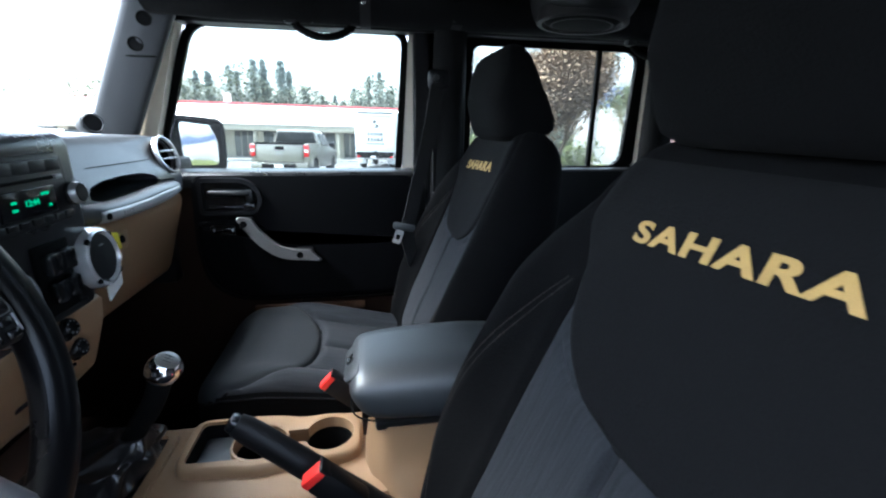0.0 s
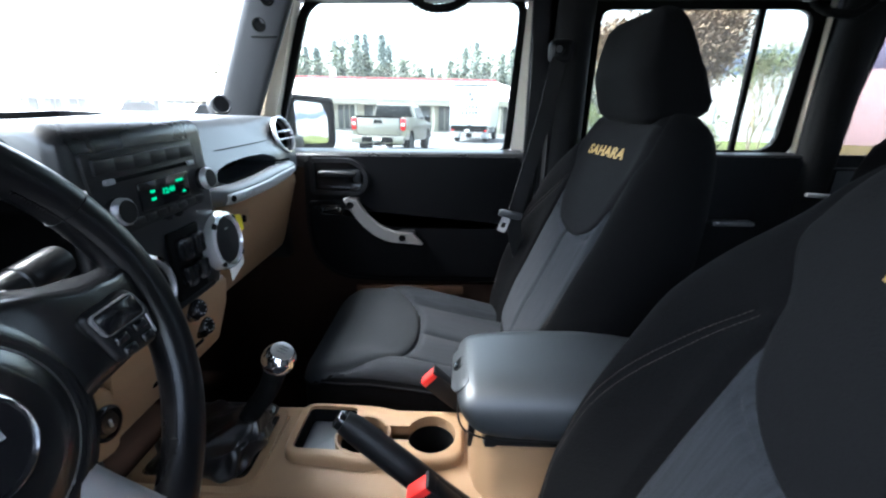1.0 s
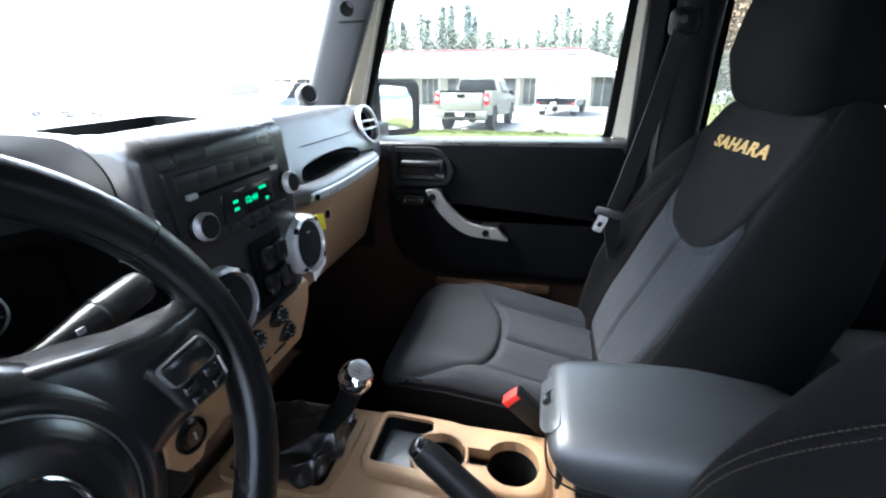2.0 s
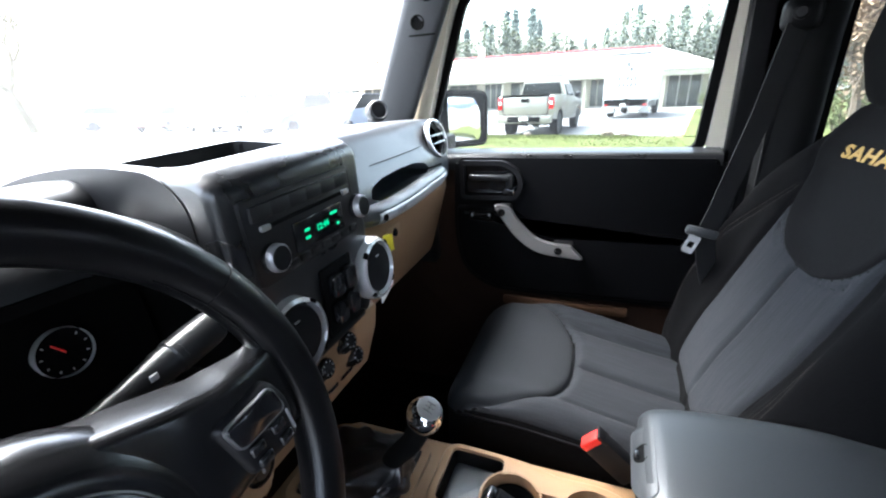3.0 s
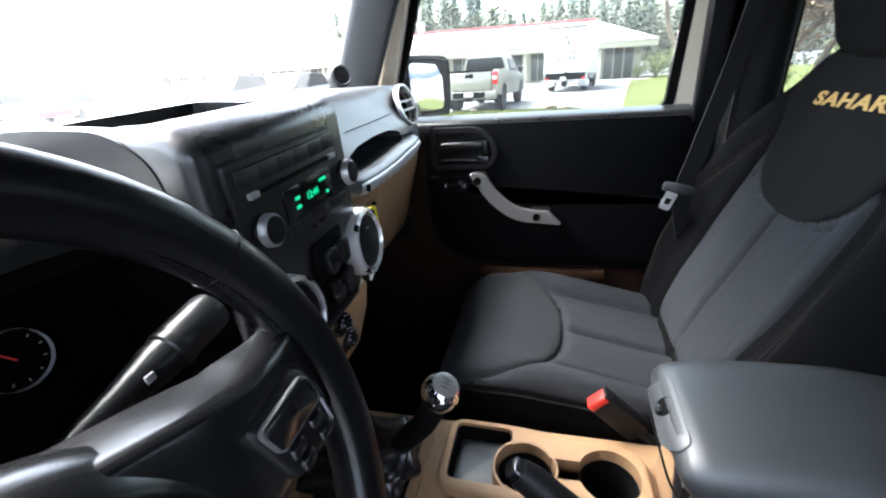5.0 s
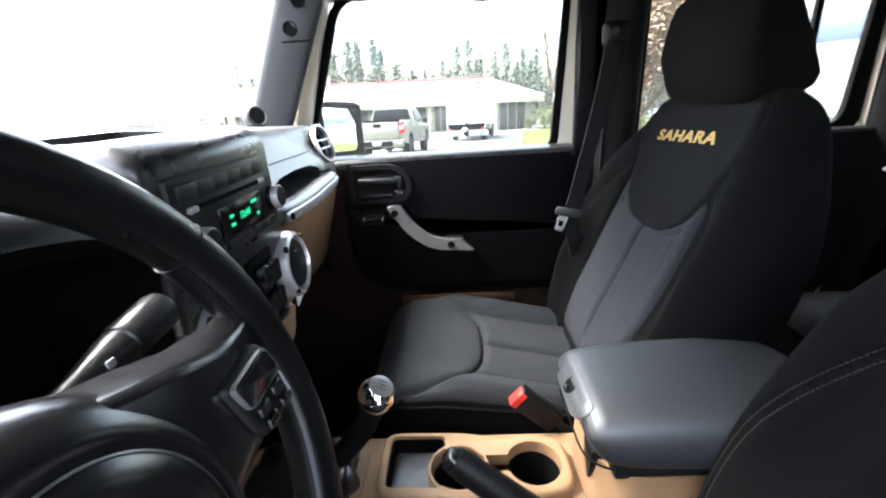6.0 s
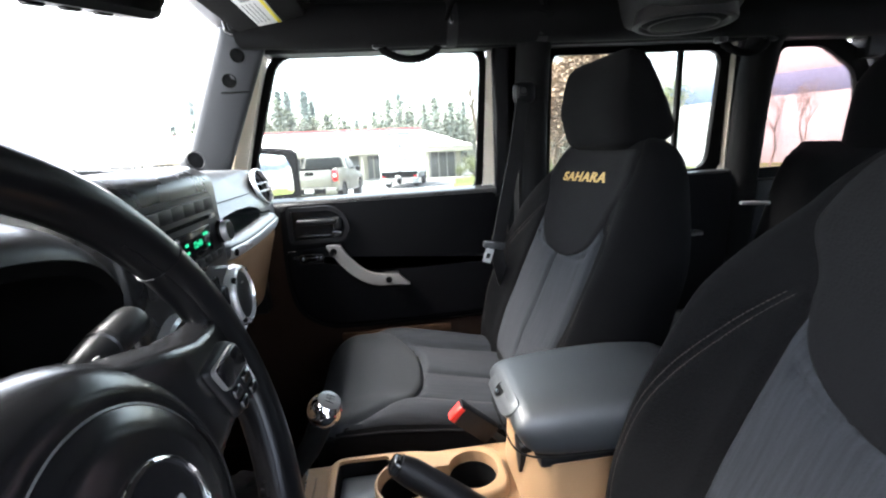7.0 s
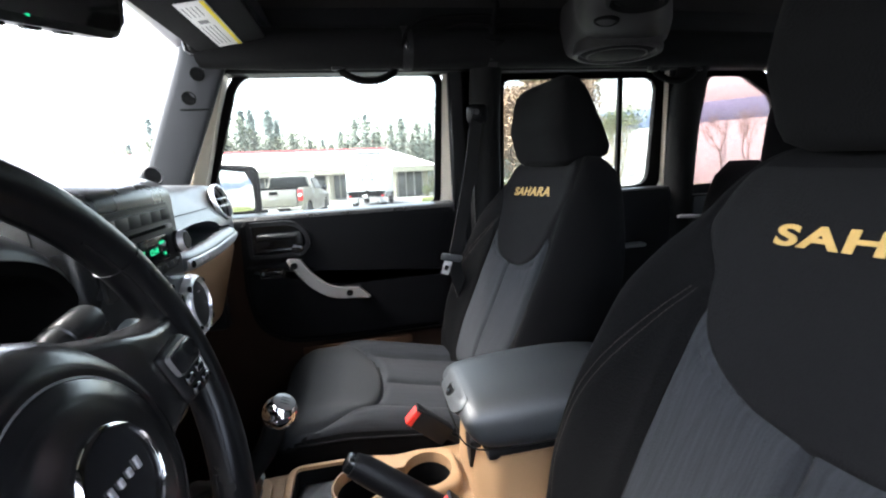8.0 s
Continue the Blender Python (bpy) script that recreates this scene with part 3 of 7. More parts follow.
# ---- passenger door ----
def passenger_door():
    d = thing("door_1", "closed black plastic passenger door panel with silver pull", "door", kind="structure")
    out = rounded([(-0.198, 1.232), (0.410, 1.232), (0.405, 0.862), (0.03, 0.856), (-0.115, 0.862), (-0.190, 0.915), (-0.210, 1.02)], [0.02, 0.02, 0.03, 0.05, 0.06, 0.06, 0.06], 8)
    part("panel", prism(out, "y", 0.700, 0.755, 0.010, 3), DOOR, d)
    # sloping ledge under the glass
    led = rounded([(0.704, 1.200), (0.7015, 1.222), (0.712, 1.242), (0.765, 1.247), (0.765, 1.20)], [.0, .01, .012, .004, 0], 4)
    part("window_ledge", prism(led, "x", -0.30, 0.41), HOOD, d)
    # outer skin
    part("outer_skin", one_box((0.06, 0.778, 0.93), (0.74, 0.03, 0.60), 0.006), CREAM, d, "cream painted outer door skin")
    # proud lower half: sweeps down behind the pull and runs on as an elbow ledge
    low = rounded([(-0.196, 1.104), (-0.060, 1.110), (-0.012, 1.074), (0.045, 1.047), (0.120, 1.052), (0.402, 1.050), (0.400, 0.872), (0.03, 0.866), (-0.108, 0.872), (-0.180, 0.920), (-0.200, 1.02)], [.012, .03, .04, .04, .04, .006, .03, .05, .05, .05, .05], 6)
    bm = bmesh.new()
    loft(bm, [put(inset(low, q), "y", y) for q, y in ((-0.002, 0.7012), (-0.001, 0.6985), (0.001, 0.6965), (0.004, 0.6950), (0.008, 0.6942), (0.014, 0.6940), (0.020, 0.6940))])
    part("lower_panel", bm, DOOR, d, "", 50)
    # latch pocket
    po = rounded([(-0.182, 1.228), (-0.060, 1.228), (-0.022, 1.200), (-0.014, 1.160), (-0.036, 1.126), (-0.182, 1.126)], [0.014, 0.035, 0.03, 0.03, 0.018, 0.014])
    pocket = part("latch_pocket", ring_prism(po, inset(po, 0.012), "y", 0.684, 0.703, 0.004), PLASTIC, d)
    part("pocket_floor", prism(inset(po, 0.013), "y", 0.6975, 0.6995), GLOSSY, pocket)
    part("lever", one_box((-0.103, 0.684, 1.186), (0.108, 0.016, 0.017), 0.006, 3), STALK, pocket)
    part("lever_stem", one_box((-0.050, 0.690, 1.178), (0.022, 0.016, 0.036), 0.006, 3), STALK, pocket)
    part("lock_tab", one_box((-0.052, 0.689, 1.148), (0.030, 0.016, 0.020), 0.005), GLOSSY, pocket)
    part("pocket_ledge", one_box((-0.115, 0.692, 1.146), (0.090, 0.010, 0.006), 0.002), SPOKE, pocket)
    # mirror and lock switch
    so = rounded([(-0.160, 1.098), (-0.094, 1.096), (-0.098, 1.067), (-0.162, 1.069)], 0.008)
    sw = part("switch_bezel", ring_prism(so, inset(so, 0.005), "y", 0.684, 0.696, 0.0016), SATIN, d)
    part("switch_rocker", one_box((-0.128, 0.690, 1.0825), (0.040, 0.010, 0.013), 0.003), GLOSSY, sw)
    for x in (-0.153, -0.103):
        part("switch_mark", one_box((x, 0.6865, 1.0825), (0.004, 0.004, 0.009), 0.001), SILVER, sw)
    # broad flat silver pull on two feet
    pl = rounded([(-0.084, 1.127), (-0.044, 1.123), (-0.016, 1.078), (0.026, 1.040), (0.066, 1.030), (0.108, 1.028), (0.139, 0.996), (0.026, 1.004), (-0.034, 1.050)], [.012, .014, .03, .035, .03, .004, .002, .05, .05], 7)
    pull = part("pull_handle", prism(pl, "y", 0.640, 0.656, 0.0050, 3), PULL, d, "satin silver pull handle")
    part("pull_foot", one_box((-0.060, 0.674, 1.104), (0.032, 0.048, 0.030), 0.006), PLASTIC, pull)
    part("pull_foot", one_box((0.088, 0.674, 1.014), (0.050, 0.048, 0.022), 0.006), PLASTIC, pull)
    for p in ((-0.061, 0.6395, 1.108), (0.080, 0.6395, 1.0155)):
        part("bolt", turned([(0.0095, 0.0), (0.0095, 0.0020), (0.0075, 0.0026), (0.005, 0.0006), (0.0, 0.0006)], 18, facing(p, (0, -1, 0))), RUBBER, pull)
    return d


passenger_door()


def kick_panels():
    """Carpeted sill and footwell side inside the body skin."""
    bm = bmesh.new()
    box(bm, (-0.05, 0.729, 0.67), (1.02, 0.026, 0.35), 0.01)
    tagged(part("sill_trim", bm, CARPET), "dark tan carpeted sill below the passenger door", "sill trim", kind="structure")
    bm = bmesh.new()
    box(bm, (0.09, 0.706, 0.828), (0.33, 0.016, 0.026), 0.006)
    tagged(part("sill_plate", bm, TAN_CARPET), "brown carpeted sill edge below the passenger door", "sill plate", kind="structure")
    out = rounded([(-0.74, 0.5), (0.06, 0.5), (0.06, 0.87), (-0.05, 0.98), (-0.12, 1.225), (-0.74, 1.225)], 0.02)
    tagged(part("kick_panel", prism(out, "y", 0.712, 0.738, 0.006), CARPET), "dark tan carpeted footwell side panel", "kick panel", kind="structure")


kick_panels()


def rear_door():
    d = thing("door_2", "closed black plastic rear door panel", "door", kind="structure")
    out = rounded([(0.585, 1.240), (1.165, 1.240), (1.165, 0.90), (1.05, 0.72), (0.60, 0.70)], [0.02, 0.02, 0.1, 0.1, 0.05], 6)
    part("panel", prism(out, "y", 0.700, 0.755, 0.012, 3), PLASTIC, d)
    part("window_ledge", one_box((0.875, 0.735, 1.235), (0.58, 0.06, 0.022), 0.008), PLASTIC, d)
    part("pull_handle", one_box((0.992, 0.685, 1.062), (0.115, 0.034, 0.013), 0.005), PULL, d, "satin silver pull")
    part("outer_skin", one_box((0.875, 0.778, 0.93), (0.59, 0.03, 0.60), 0.006), CREAM, d, "cream painted outer door skin")
    return d


rear_door()


def driver_door():
    """The driver's door stands open: swung out about its front hinges, clear of the view."""
    d = thing("door_3", "open black driver door with a tinted window", "door", kind="structure")
    part("panel", one_box((0.425, 0.0, 0.93), (0.80, 0.05, 0.62), 0.012), PLASTIC, d)
    fr = [(0.02, 1.22), (0.83, 1.22), (0.83, 1.66), (0.17, 1.66)]
    part("window_frame", ring_prism(fr, inset(fr, 0.03), "y", -0.013, 0.013), RUBBER, d)
    part("pane", prism(inset(fr, 0.029), "y", -0.002, 0.002), GLASS_DARK, d, "lightly tinted glass pane")
    d.matrix_world = pose(-0.37, -0.665, 0, 0, 0, -32)
    r = thing("door_4", "closed black rear door on the driver's side", "door", kind="structure")
    part("rear_panel", one_box((0.875, -0.64, 0.93), (0.60, 0.03, 0.62), 0.008), PLASTIC, r)
    return d


driver_door()
tg = thing("window_6", "lightly tinted tailgate window", "window", kind="structure")
tp = part("pane", one_box((2.06, CY, 1.44), (0.004, 1.40, 0.43)), GLASS_BACK, tg)


# ---- front seats ----
LEAN_A = radians(19)
UP_L = Vector((math.sin(LEAN_A), 0, math.cos(LEAN_A)))
FR_L = Vector((-math.cos(LEAN_A), 0, math.sin(LEAN_A)))
HINGE = Vector((0.445, 0, 0.835))
BACK_H = 0.560
YOKE_H = 0.276  # lower tip of the dark upper panel
CUSH_Y = 0.024  # the cushion sits a little outboard of the backrest


def back_half(h):
    return ease([-.07, 0, .1, .2, .32, .40, .46, .51, .545, .56], [.235, .262, .286, .300, .294, .264, .226, .194, .160, .122], h)


def back_depth(h):
    return ease([-.07, 0, .06, .14, .3, .47, .525, .55, .56], [.074, .084, .084, .077, .067, .060, .050, .032, .010], h)


def back_bare(a, h):
    """The padding of the backrest before its seams are pulled in."""
    w, d = back_half(h), back_depth(h)
    bol = 0.050 * math.exp(-((abs(a) - 0.85) / 0.15) ** 2) * ease([-.07, .04, .12, .34, .47], [.70, .85, 1, .75, 0.15], h)
    dd = d * max(0.0, 1 - abs(a) ** 9) ** 0.45 + bol
    return HINGE + UP_L * h + FR_L * dd + Vector((0, a * w, 0))


def yoke_half(h):
    """Half width, as a share of the backrest, of the dark upper panel."""
    u = min(1, max(0, (h - YOKE_H) / 0.11))
    return (1 - (1 - u) ** 2.2) ** 0.5 * ease([.2, .34, .39, .46, .52], [.50, .52, .57, .79, .85], h)


def insert_half(h):
    return ease([-.04, .1, .2, .34, .40], [.57, .54, .53, .53, .53], h)


def stitch_line(h):
    """Where the sewn seam runs over the side bolster."""
    return 0.84 - 0.25 * max(0.0, (h - 0.10) / 0.285) ** 2 - 0.05 * max(0.0, (0.10 - h) / 0.12) ** 2


def back_seam(a, h):
    """How far the cover is pulled in at its seams and pleats, in metres."""
    w = back_half(h)
    in_yoke = h > YOKE_H and abs(a) < yoke_half(h)
    dip = 0.0
    if h > YOKE_H:
        dip = 0.0050 * math.exp(-((abs(a) - yoke_half(h)) * w / 0.0055) ** 2)
    under = ease([0, .25, .42, .55, .8], [YOKE_H, YOKE_H + 0.004, YOKE_H + 0.022, YOKE_H + 0.07, .46], abs(a))
    dip = max(dip, 0.0050 * math.exp(-((h - under) / 0.0060) ** 2) * (1 if abs(a) < 0.45 else 0))
    if not in_yoke:
        dip = max(dip, 0.0130 * math.exp(-(a * w / 0.0075) ** 2) * ease([.0, .04, YOKE_H - 0.01, YOKE_H + 0.01], [.3, 1, .9, 0], h))
        if h < 0.40:
            dip = max(dip, 0.0095 * math.exp(-((abs(a) - insert_half(h)) * w / 0.008) ** 2))
        dip -= 0.0070 * (1 - math.exp(-(min(abs(a), abs(abs(a) - insert_half(h))) * w / 0.030) ** 2)) * ease([-.03, .02, YOKE_H - 0.03, YOKE_H + 0.01], [0, 1, 1, 0], h)
        if h < 0.385:
            dip = max(dip, 0.0030 * math.exp(-((abs(a) - stitch_line(h)) * w / 0.006) ** 2))
    return dip


def back_front(a, h):
    """The front of the backrest at a of its half width, h up the lean."""
    return back_bare(a, h) - FR_L * back_seam(a, h)


def cush_half(x):
    return ease([-.100, -.094, -.080, -.05, 0, .1, .2, .42], [.104, .145, .180, .206, .217, .220, .218, .208], x)


def thigh_edge(y):
    """How far back the front thigh panel reaches at y from the middle."""
    q = min(1.0, abs(y) / 0.198)
    return -0.098 + 0.244 * (1 - q ** 2.5) ** (1 / 2.6)


def cush_seam(y, x):
    """How far the cushion's cover is pulled down at its seams, in metres."""
    slope = (thigh_edge(y + 0.003) - thigh_edge(y - 0.003)) / 0.006
    d = (x - thigh_edge(y)) / math.sqrt(1 + min(slope * slope, 30.0))
    dip = 0.0100 * math.exp(-(d / 0.0075) ** 2)
    if d > 0:
        run = min(1.0, d / 0.02)
        dip = max(dip, 0.0130 * run * math.exp(-(y / 0.0080) ** 2), 0.0110 * run * math.exp(-((abs(y) - 0.128 - 0.02 * (x - 0.1)) / 0.0080) ** 2))
        near = min(abs(y), abs(abs(y) - 0.128))
        dip -= 0.0075 * run * (1 - math.exp(-(near / 0.030) ** 2))
    else:
        dip -= 0.0050 * (1 - math.exp(-(d / 0.03) ** 2))
    return dip


def cush_top(a, x):
    """The cushion's top at a of its half width."""
    w = cush_half(x)
    z = ease([-.100, -.094, -.080, -.055, -.02, .04, .12, .22, .33, .42], [.782, .812, .836, .8540, .865, .864, .849, .824, .800, .785], x)
    bol = 0.026 * math.exp(-((abs(a) - 0.80) / 0.20) ** 2) * ease([-.1, .0, .10, .2], [0.0, 0.25, .8, 1.0], x)
    edge = max(0.0, 1 - abs(a) ** 14) ** 0.5
    return Vector((x, a * w + CUSH_Y, 0.765 + (z - 0.765 + bol - cush_seam(a * w, x)) * edge))


def normal_of(f, a, h, da=0.01, dh=0.004):
    n = (f(a + da, h) - f(a - da, h)).cross(f(a, h + dh) - f(a, h - dh))
    return n.normalized()


def cover(f, g, nu, nv, lift):
    """A stitched piece of cover: f at the places g(u, v) = (a, h), raised by lift, its edges sunk into the seam."""
    bm = bmesh.new()

    def spot(u, v):
        a, h = g(u, v)
        rim = max(abs(2 * u - 1), abs(2 * v - 1))
        return f(a, h) - normal_of(f, a, h) * (lift - (lift + 0.003) * rim ** 50)
    return sheet(bm, spot, nu, nv)


def front_seat():
    s = thing("front_seat", "black and charcoal cloth front bucket seat with gold embroidered word", "car seat", "front seats")
    # backrest shell
    bm = bmesh.new()
    rings = []
    for k in range(71):
        h = -0.07 + (BACK_H + 0.07) * (k / 70) ** 0.9
        w, d = back_half(h), back_depth(h)
        ring = []
        for i in range(121):
            a = math.sin(math.pi / 2 * (2 * i / 120 - 1))
            ring.append(back_front(a, h))
        for i in range(1, 20):
            a = math.sin(math.pi / 2 * (1 - 2 * i / 20))
            ring.append(HINGE + UP_L * h - FR_L * (d * 1.35 * max(0.0, 1 - abs(a) ** 4) ** 0.5) + Vector((0, a * w, 0)))
        rings.append(ring)
    loft(bm, rings)
    back = part("backrest", bm, CLOTH_BLACK, s, "black cloth backrest", 60)
    def on_insert(u, v):
        h = -0.04 + 0.45 * u
        return (2 * v - 1) * insert_half(h), h

    def on_yoke(u, v):
        h = YOKE_H + 0.0001 + (0.5249 - YOKE_H) * u * u
        return (2 * v - 1) * yoke_half(h), h
    part("centre_insert", cover(back_front, on_insert, 100, 84, 0.0020), CLOTH_GREY, back, "charcoal streaked cloth insert", 70)
    part("upper_panel", cover(back_front, on_yoke, 100, 84, 0.0036), CLOTH_YOKE, back, "near black cloth upper panel with embroidery", 70)
    # two rows of stitches along both bolsters
    bm = bmesh.new()
    for sg in (-1, 1):
        for off in (-0.0042, 0.0042):
            for k in range(78):
                h = 0.00 + 0.375 * k / 78
                a0 = sg * (stitch_line(h) + off / back_half(h))
                p, q = back_front(a0, h), back_front(sg * (stitch_line(h + 0.0032) + off / back_half(h)), h + 0.0032)
                nn = normal_of(back_front, a0, h) * -0.0006
                tube(bm, [p + nn * 0.3, q + nn * 0.3], 0.00048, 4)
    st = part("bolster_stitching", bm, THREAD, back, "fine tan thread stitches", 0)
    st["kind"] = "stuff"
    # embroidered capitals, each a piece of its own
    bm = lettering("SAHARA", 0.058, 0.0012, 0.0019, 1.12)
    xs = [v.co.x for v in bm.verts]
    ratio = 0.192 / (max(xs) - min(xs))
    wide = 0.197 / 0.192
    for piece in islands(bm):
        for v in piece.verts:
            ly, lh, off = v.co.x * ratio * wide, v.co.y * ratio, v.co.z
            h = 0.454 + lh * 0.62 + 0.055 * ly
            a = -ly / back_half(h)
            v.co = back_front(a, h) + normal_of(back_front, a, h) * (-0.0032 - off)
        part("embroidered_letter", piece, GOLD, back, "gold embroidered capital letter", 0)
    # headrest
    bm = bmesh.new()
    rings = []
    hc = HINGE + UP_L * BACK_H
    ax = Vector((math.sin(radians(-7)), 0, math.cos(radians(-7))))
    fr = Vector((-ax.z, 0, ax.x))
    for k in range(33):
        u = k / 32
        w = lerp([0, .06, .15, .45, .70, .85, .94, 1], [.118, .136, .142, .147, .143, .138, .130, .108], u)
        d = lerp([0, .06, .15, .45, .70, .85, .94, 1], [.050, .062, .067, .060, .045, .034, .024, .010], u)
        c = hc + ax * (-0.012 + 0.182 * u) + fr * (lerp([0, .5, 1], [.092, .092, .074], u) - lerp([0, .15, .85, 1], [.067, .067, .038, .030], u))
        rings.append([c + fr * b + Vector((0, a, 0)) for a, b in supring(52, w, d, 4.6)])
    loft(bm, rings)
    part("headrest", bm, CLOTH_BLACK, s, "black cloth headrest", 60)
    for yy in (-0.06, 0.06):
        bm = bmesh.new()
        tube(bm, [hc + Vector((0, yy, 0)) - UP_L * 0.09, hc + Vector((0, yy, 0)) + UP_L * 0.03], 0.006, 10)
        part("headrest_post", bm, CHROME, s)
    # cushion
    bm = bmesh.new()
    rings = []
    for k in range(61):
        x = -0.100 + 0.570 * (k / 60) ** 1.35
        ring = []
        for i in range(73):
            a = math.sin(math.pi / 2 * (2 * i / 72 - 1))
            ring.append(cush_top(a, x))
        w = cush_half(x)
        zb = lerp([-.100, -.08, 0.0], [.735, .700, .680], x)
        lo = supring(24, w + 0.004, 0.765 - zb, 5)
        ring += [Vector((x, yy + CUSH_Y, 0.765 + dz)) for yy, dz in lo[23:12:-1]]
        rings.append(ring)
    loft(bm, rings)
    cu = part("cushion", bm, CLOTH_BLACK, s, "black cloth seat cushion sides", 70)
    def on_cushion(u, v):
        x = -0.085 + 0.55 * u
        return (2 * v - 1) * 0.955, x

    def on_thigh(u, v):
        y = (2 * v - 1) * 0.196
        x = -0.096 + (thigh_edge(y) + 0.096) * u
        return max(-0.95, min(0.95, y / cush_half(x))), x
    part("cushion_insert", cover(cush_top, on_cushion, 110, 100, 0.0020), CLOTH_GREY, cu, "charcoal streaked cloth insert", 70)
    part("thigh_panel", cover(cush_top, on_thigh, 60, 90, 0.0032), CLOTH_DARK, cu, "dark grey front thigh panel", 70)
    for sg in (-1, 1):
        bm = bmesh.new()
        tube(bm, [cush_top(sg * 0.958, -0.080 + 0.485 * k / 30) + Vector((0, 0, 0.0012)) for k in range(31)], 0.0024, 6)
        part("cushion_piping", bm, CLOTH_YOKE, cu, "near-black piping")
    # base
    bm = bmesh.new()
    box(bm, (0.19, CUSH_Y, 0.650), (0.42, 0.38, 0.08), 0.015)
    for sy in (-1, 1):
        box(bm, (0.19, sy * 0.19, 0.56), (0.50, 0.035, 0.15), 0.01)
    part("seat_base", bm, PLASTIC, s)
    return s


SEAT_P, SEAT_D = 0.410, -0.300
seat = front_seat()
seat.matrix_world = pose(0, SEAT_P, 0)
driver_seat = copy_thing(seat, pose(0, SEAT_D, 0))
for piece in driver_seat.children:
    if piece.name.startswith("headrest"):
        piece.location = piece.location + UP_L * 0.017


# ---- centre console ----
def console():
    c = thing("centre_console", "tan plastic centre console with cup holders between the seats", "console")
    # base hull from dash to armrest
    st = [(-0.30, 0.105, 0.80), (-0.22, 0.105, 0.845), (-0.05, 0.10, 0.852), (0.245, 0.105, 0.848), (0.30, 0.105, 0.848)]
    yc = 0.058
    bm = bmesh.new()
    rings = []
    for x, w, z in st:
        rings.append([(x, yc - w - 0.003, z - 0.075), (x, yc - w, z - 0.03), (x, yc - w + 0.008, z - 0.008), (x, yc - w + 0.022, z), (x, yc + w - 0.022, z), (x, yc + w - 0.008, z - 0.008), (x, yc + w, z - 0.03), (x, yc + w + 0.003, z - 0.075)])
    loft(bm, rings)
    hull = part("hull", bm, TAN, c)
    bm = bmesh.new()
    loft(bm, [[(x, yc - w - 0.02, 0.50), (x, yc - w, z - 0.1), (x, yc + w, z - 0.1), (x, yc + w + 0.02, 0.50)] for x, w, z in st])
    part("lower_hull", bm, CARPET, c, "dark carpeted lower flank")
    # raised rim round tray and cup holders, the wells cut into it
    rim = rounded([(-0.035, 0.018), (0.050, 0.014), (0.090, 0.008), (0.145, 0.018), (0.200, 0.012), (0.252, 0.026), (0.252, 0.114), (0.200, 0.128), (0.150, 0.122), (0.110, 0.134), (0.060, 0.138), (-0.035, 0.140)], [0.03, 0.03, 0.04, 0.03, 0.04, 0.045, 0.045, 0.04, 0.03, 0.04, 0.03, 0.03], 6)
    bm = bmesh.new()
    loft(bm, [put(inset(rim, d), "z", z) for d, z in ((0.0, 0.838), (0.0, 0.857), (0.0008, 0.8625), (0.0030, 0.8668), (0.0065, 0.8688))])
    top = part("raised_rim", bm, TAN, c)
    tray = rounded([(-0.020, 0.032), (0.066, 0.030), (0.066, 0.126), (-0.020, 0.128)], 0.012)
    cups = ((0.087, 0.065, 0.040), (0.198, 0.070, 0.041))
    wells = [prism(tray, "z", 0.826, 0.90)] + [turned([(r * 0.92, 0.770), (r, 0.90)], 40, Matrix.Translation((x, y, 0))) for x, y, r in cups]
    wells.append(one_box((0.145, 0.070, 0.865), (0.07, 0.030, 0.05)))
    for w in wells:
        carve(hull, w.copy())
        carve(top, w)
    fx, fy, fr = cups[0]
    mat_piece = part("tray_mat", prism(inset(tray, 0.004), "z", 0.8265, 0.838, 0.0015), TRAY, c, "grey rubber tray mat")
    liner = part("tray_liner", ring_prism(inset(tray, -0.001), inset(tray, 0.0022), "z", 0.8265, 0.8625), RUBBER, c, "black tray liner")
    for ob in (mat_piece, liner):
        carve(ob, turned([(fr + 0.0062, 0.80), (fr + 0.0062, 0.90)], 40, Matrix.Translation((fx, fy, 0))))
    part("cup_ring", hoop([(fr + 0.0005, 0.822), (fr + 0.0062, 0.822), (fr + 0.0060, 0.866), (fr + 0.0045, 0.8695), (fr + 0.0015, 0.8695), (fr + 0.0005, 0.866)], 48, Matrix.Translation((fx, fy, 0))), TAN, c)
    for x, y, r in cups:
        part("cup_liner", turned([(r * 0.90, 0.771), (r * 0.945, 0.850), (r * 0.90, 0.850), (r * 0.86, 0.776), (0, 0.776)], 40, Matrix.Translation((x, y, 0))), RUBBER, c, "black rubber cup liner")
    # low side shelf on the driver's side, and rear upstand below the armrest
    part("side_shelf", one_box((0.06, -0.075, 0.72), (0.62, 0.055, 0.05), 0.012), TAN, c)
    bm = bmesh.new()
    rings = []
    for z, x0, x1, w in ((0.50, 0.262, 0.62, 0.112), (0.78, 0.262, 0.61, 0.106), (0.848, 0.264, 0.605, 0.098), (0.862, 0.258, 0.60, 0.086), (0.90, 0.260, 0.60, 0.082), (0.945, 0.262, 0.595, 0.080)):
        ring = rounded([(x0, 0.050 - w * 0.62), (x0 + w * 0.38, 0.050 - w), (x1, 0.050 - w), (x1, 0.050 + w), (x0 + w * 0.38, 0.050 + w), (x0, 0.050 + w * 0.62)], 0.014, 5)
        rings.append([(a, b, z) for a, b in ring])
    loft(bm, rings)
    part("upstand", bm, TAN, c)
    return c


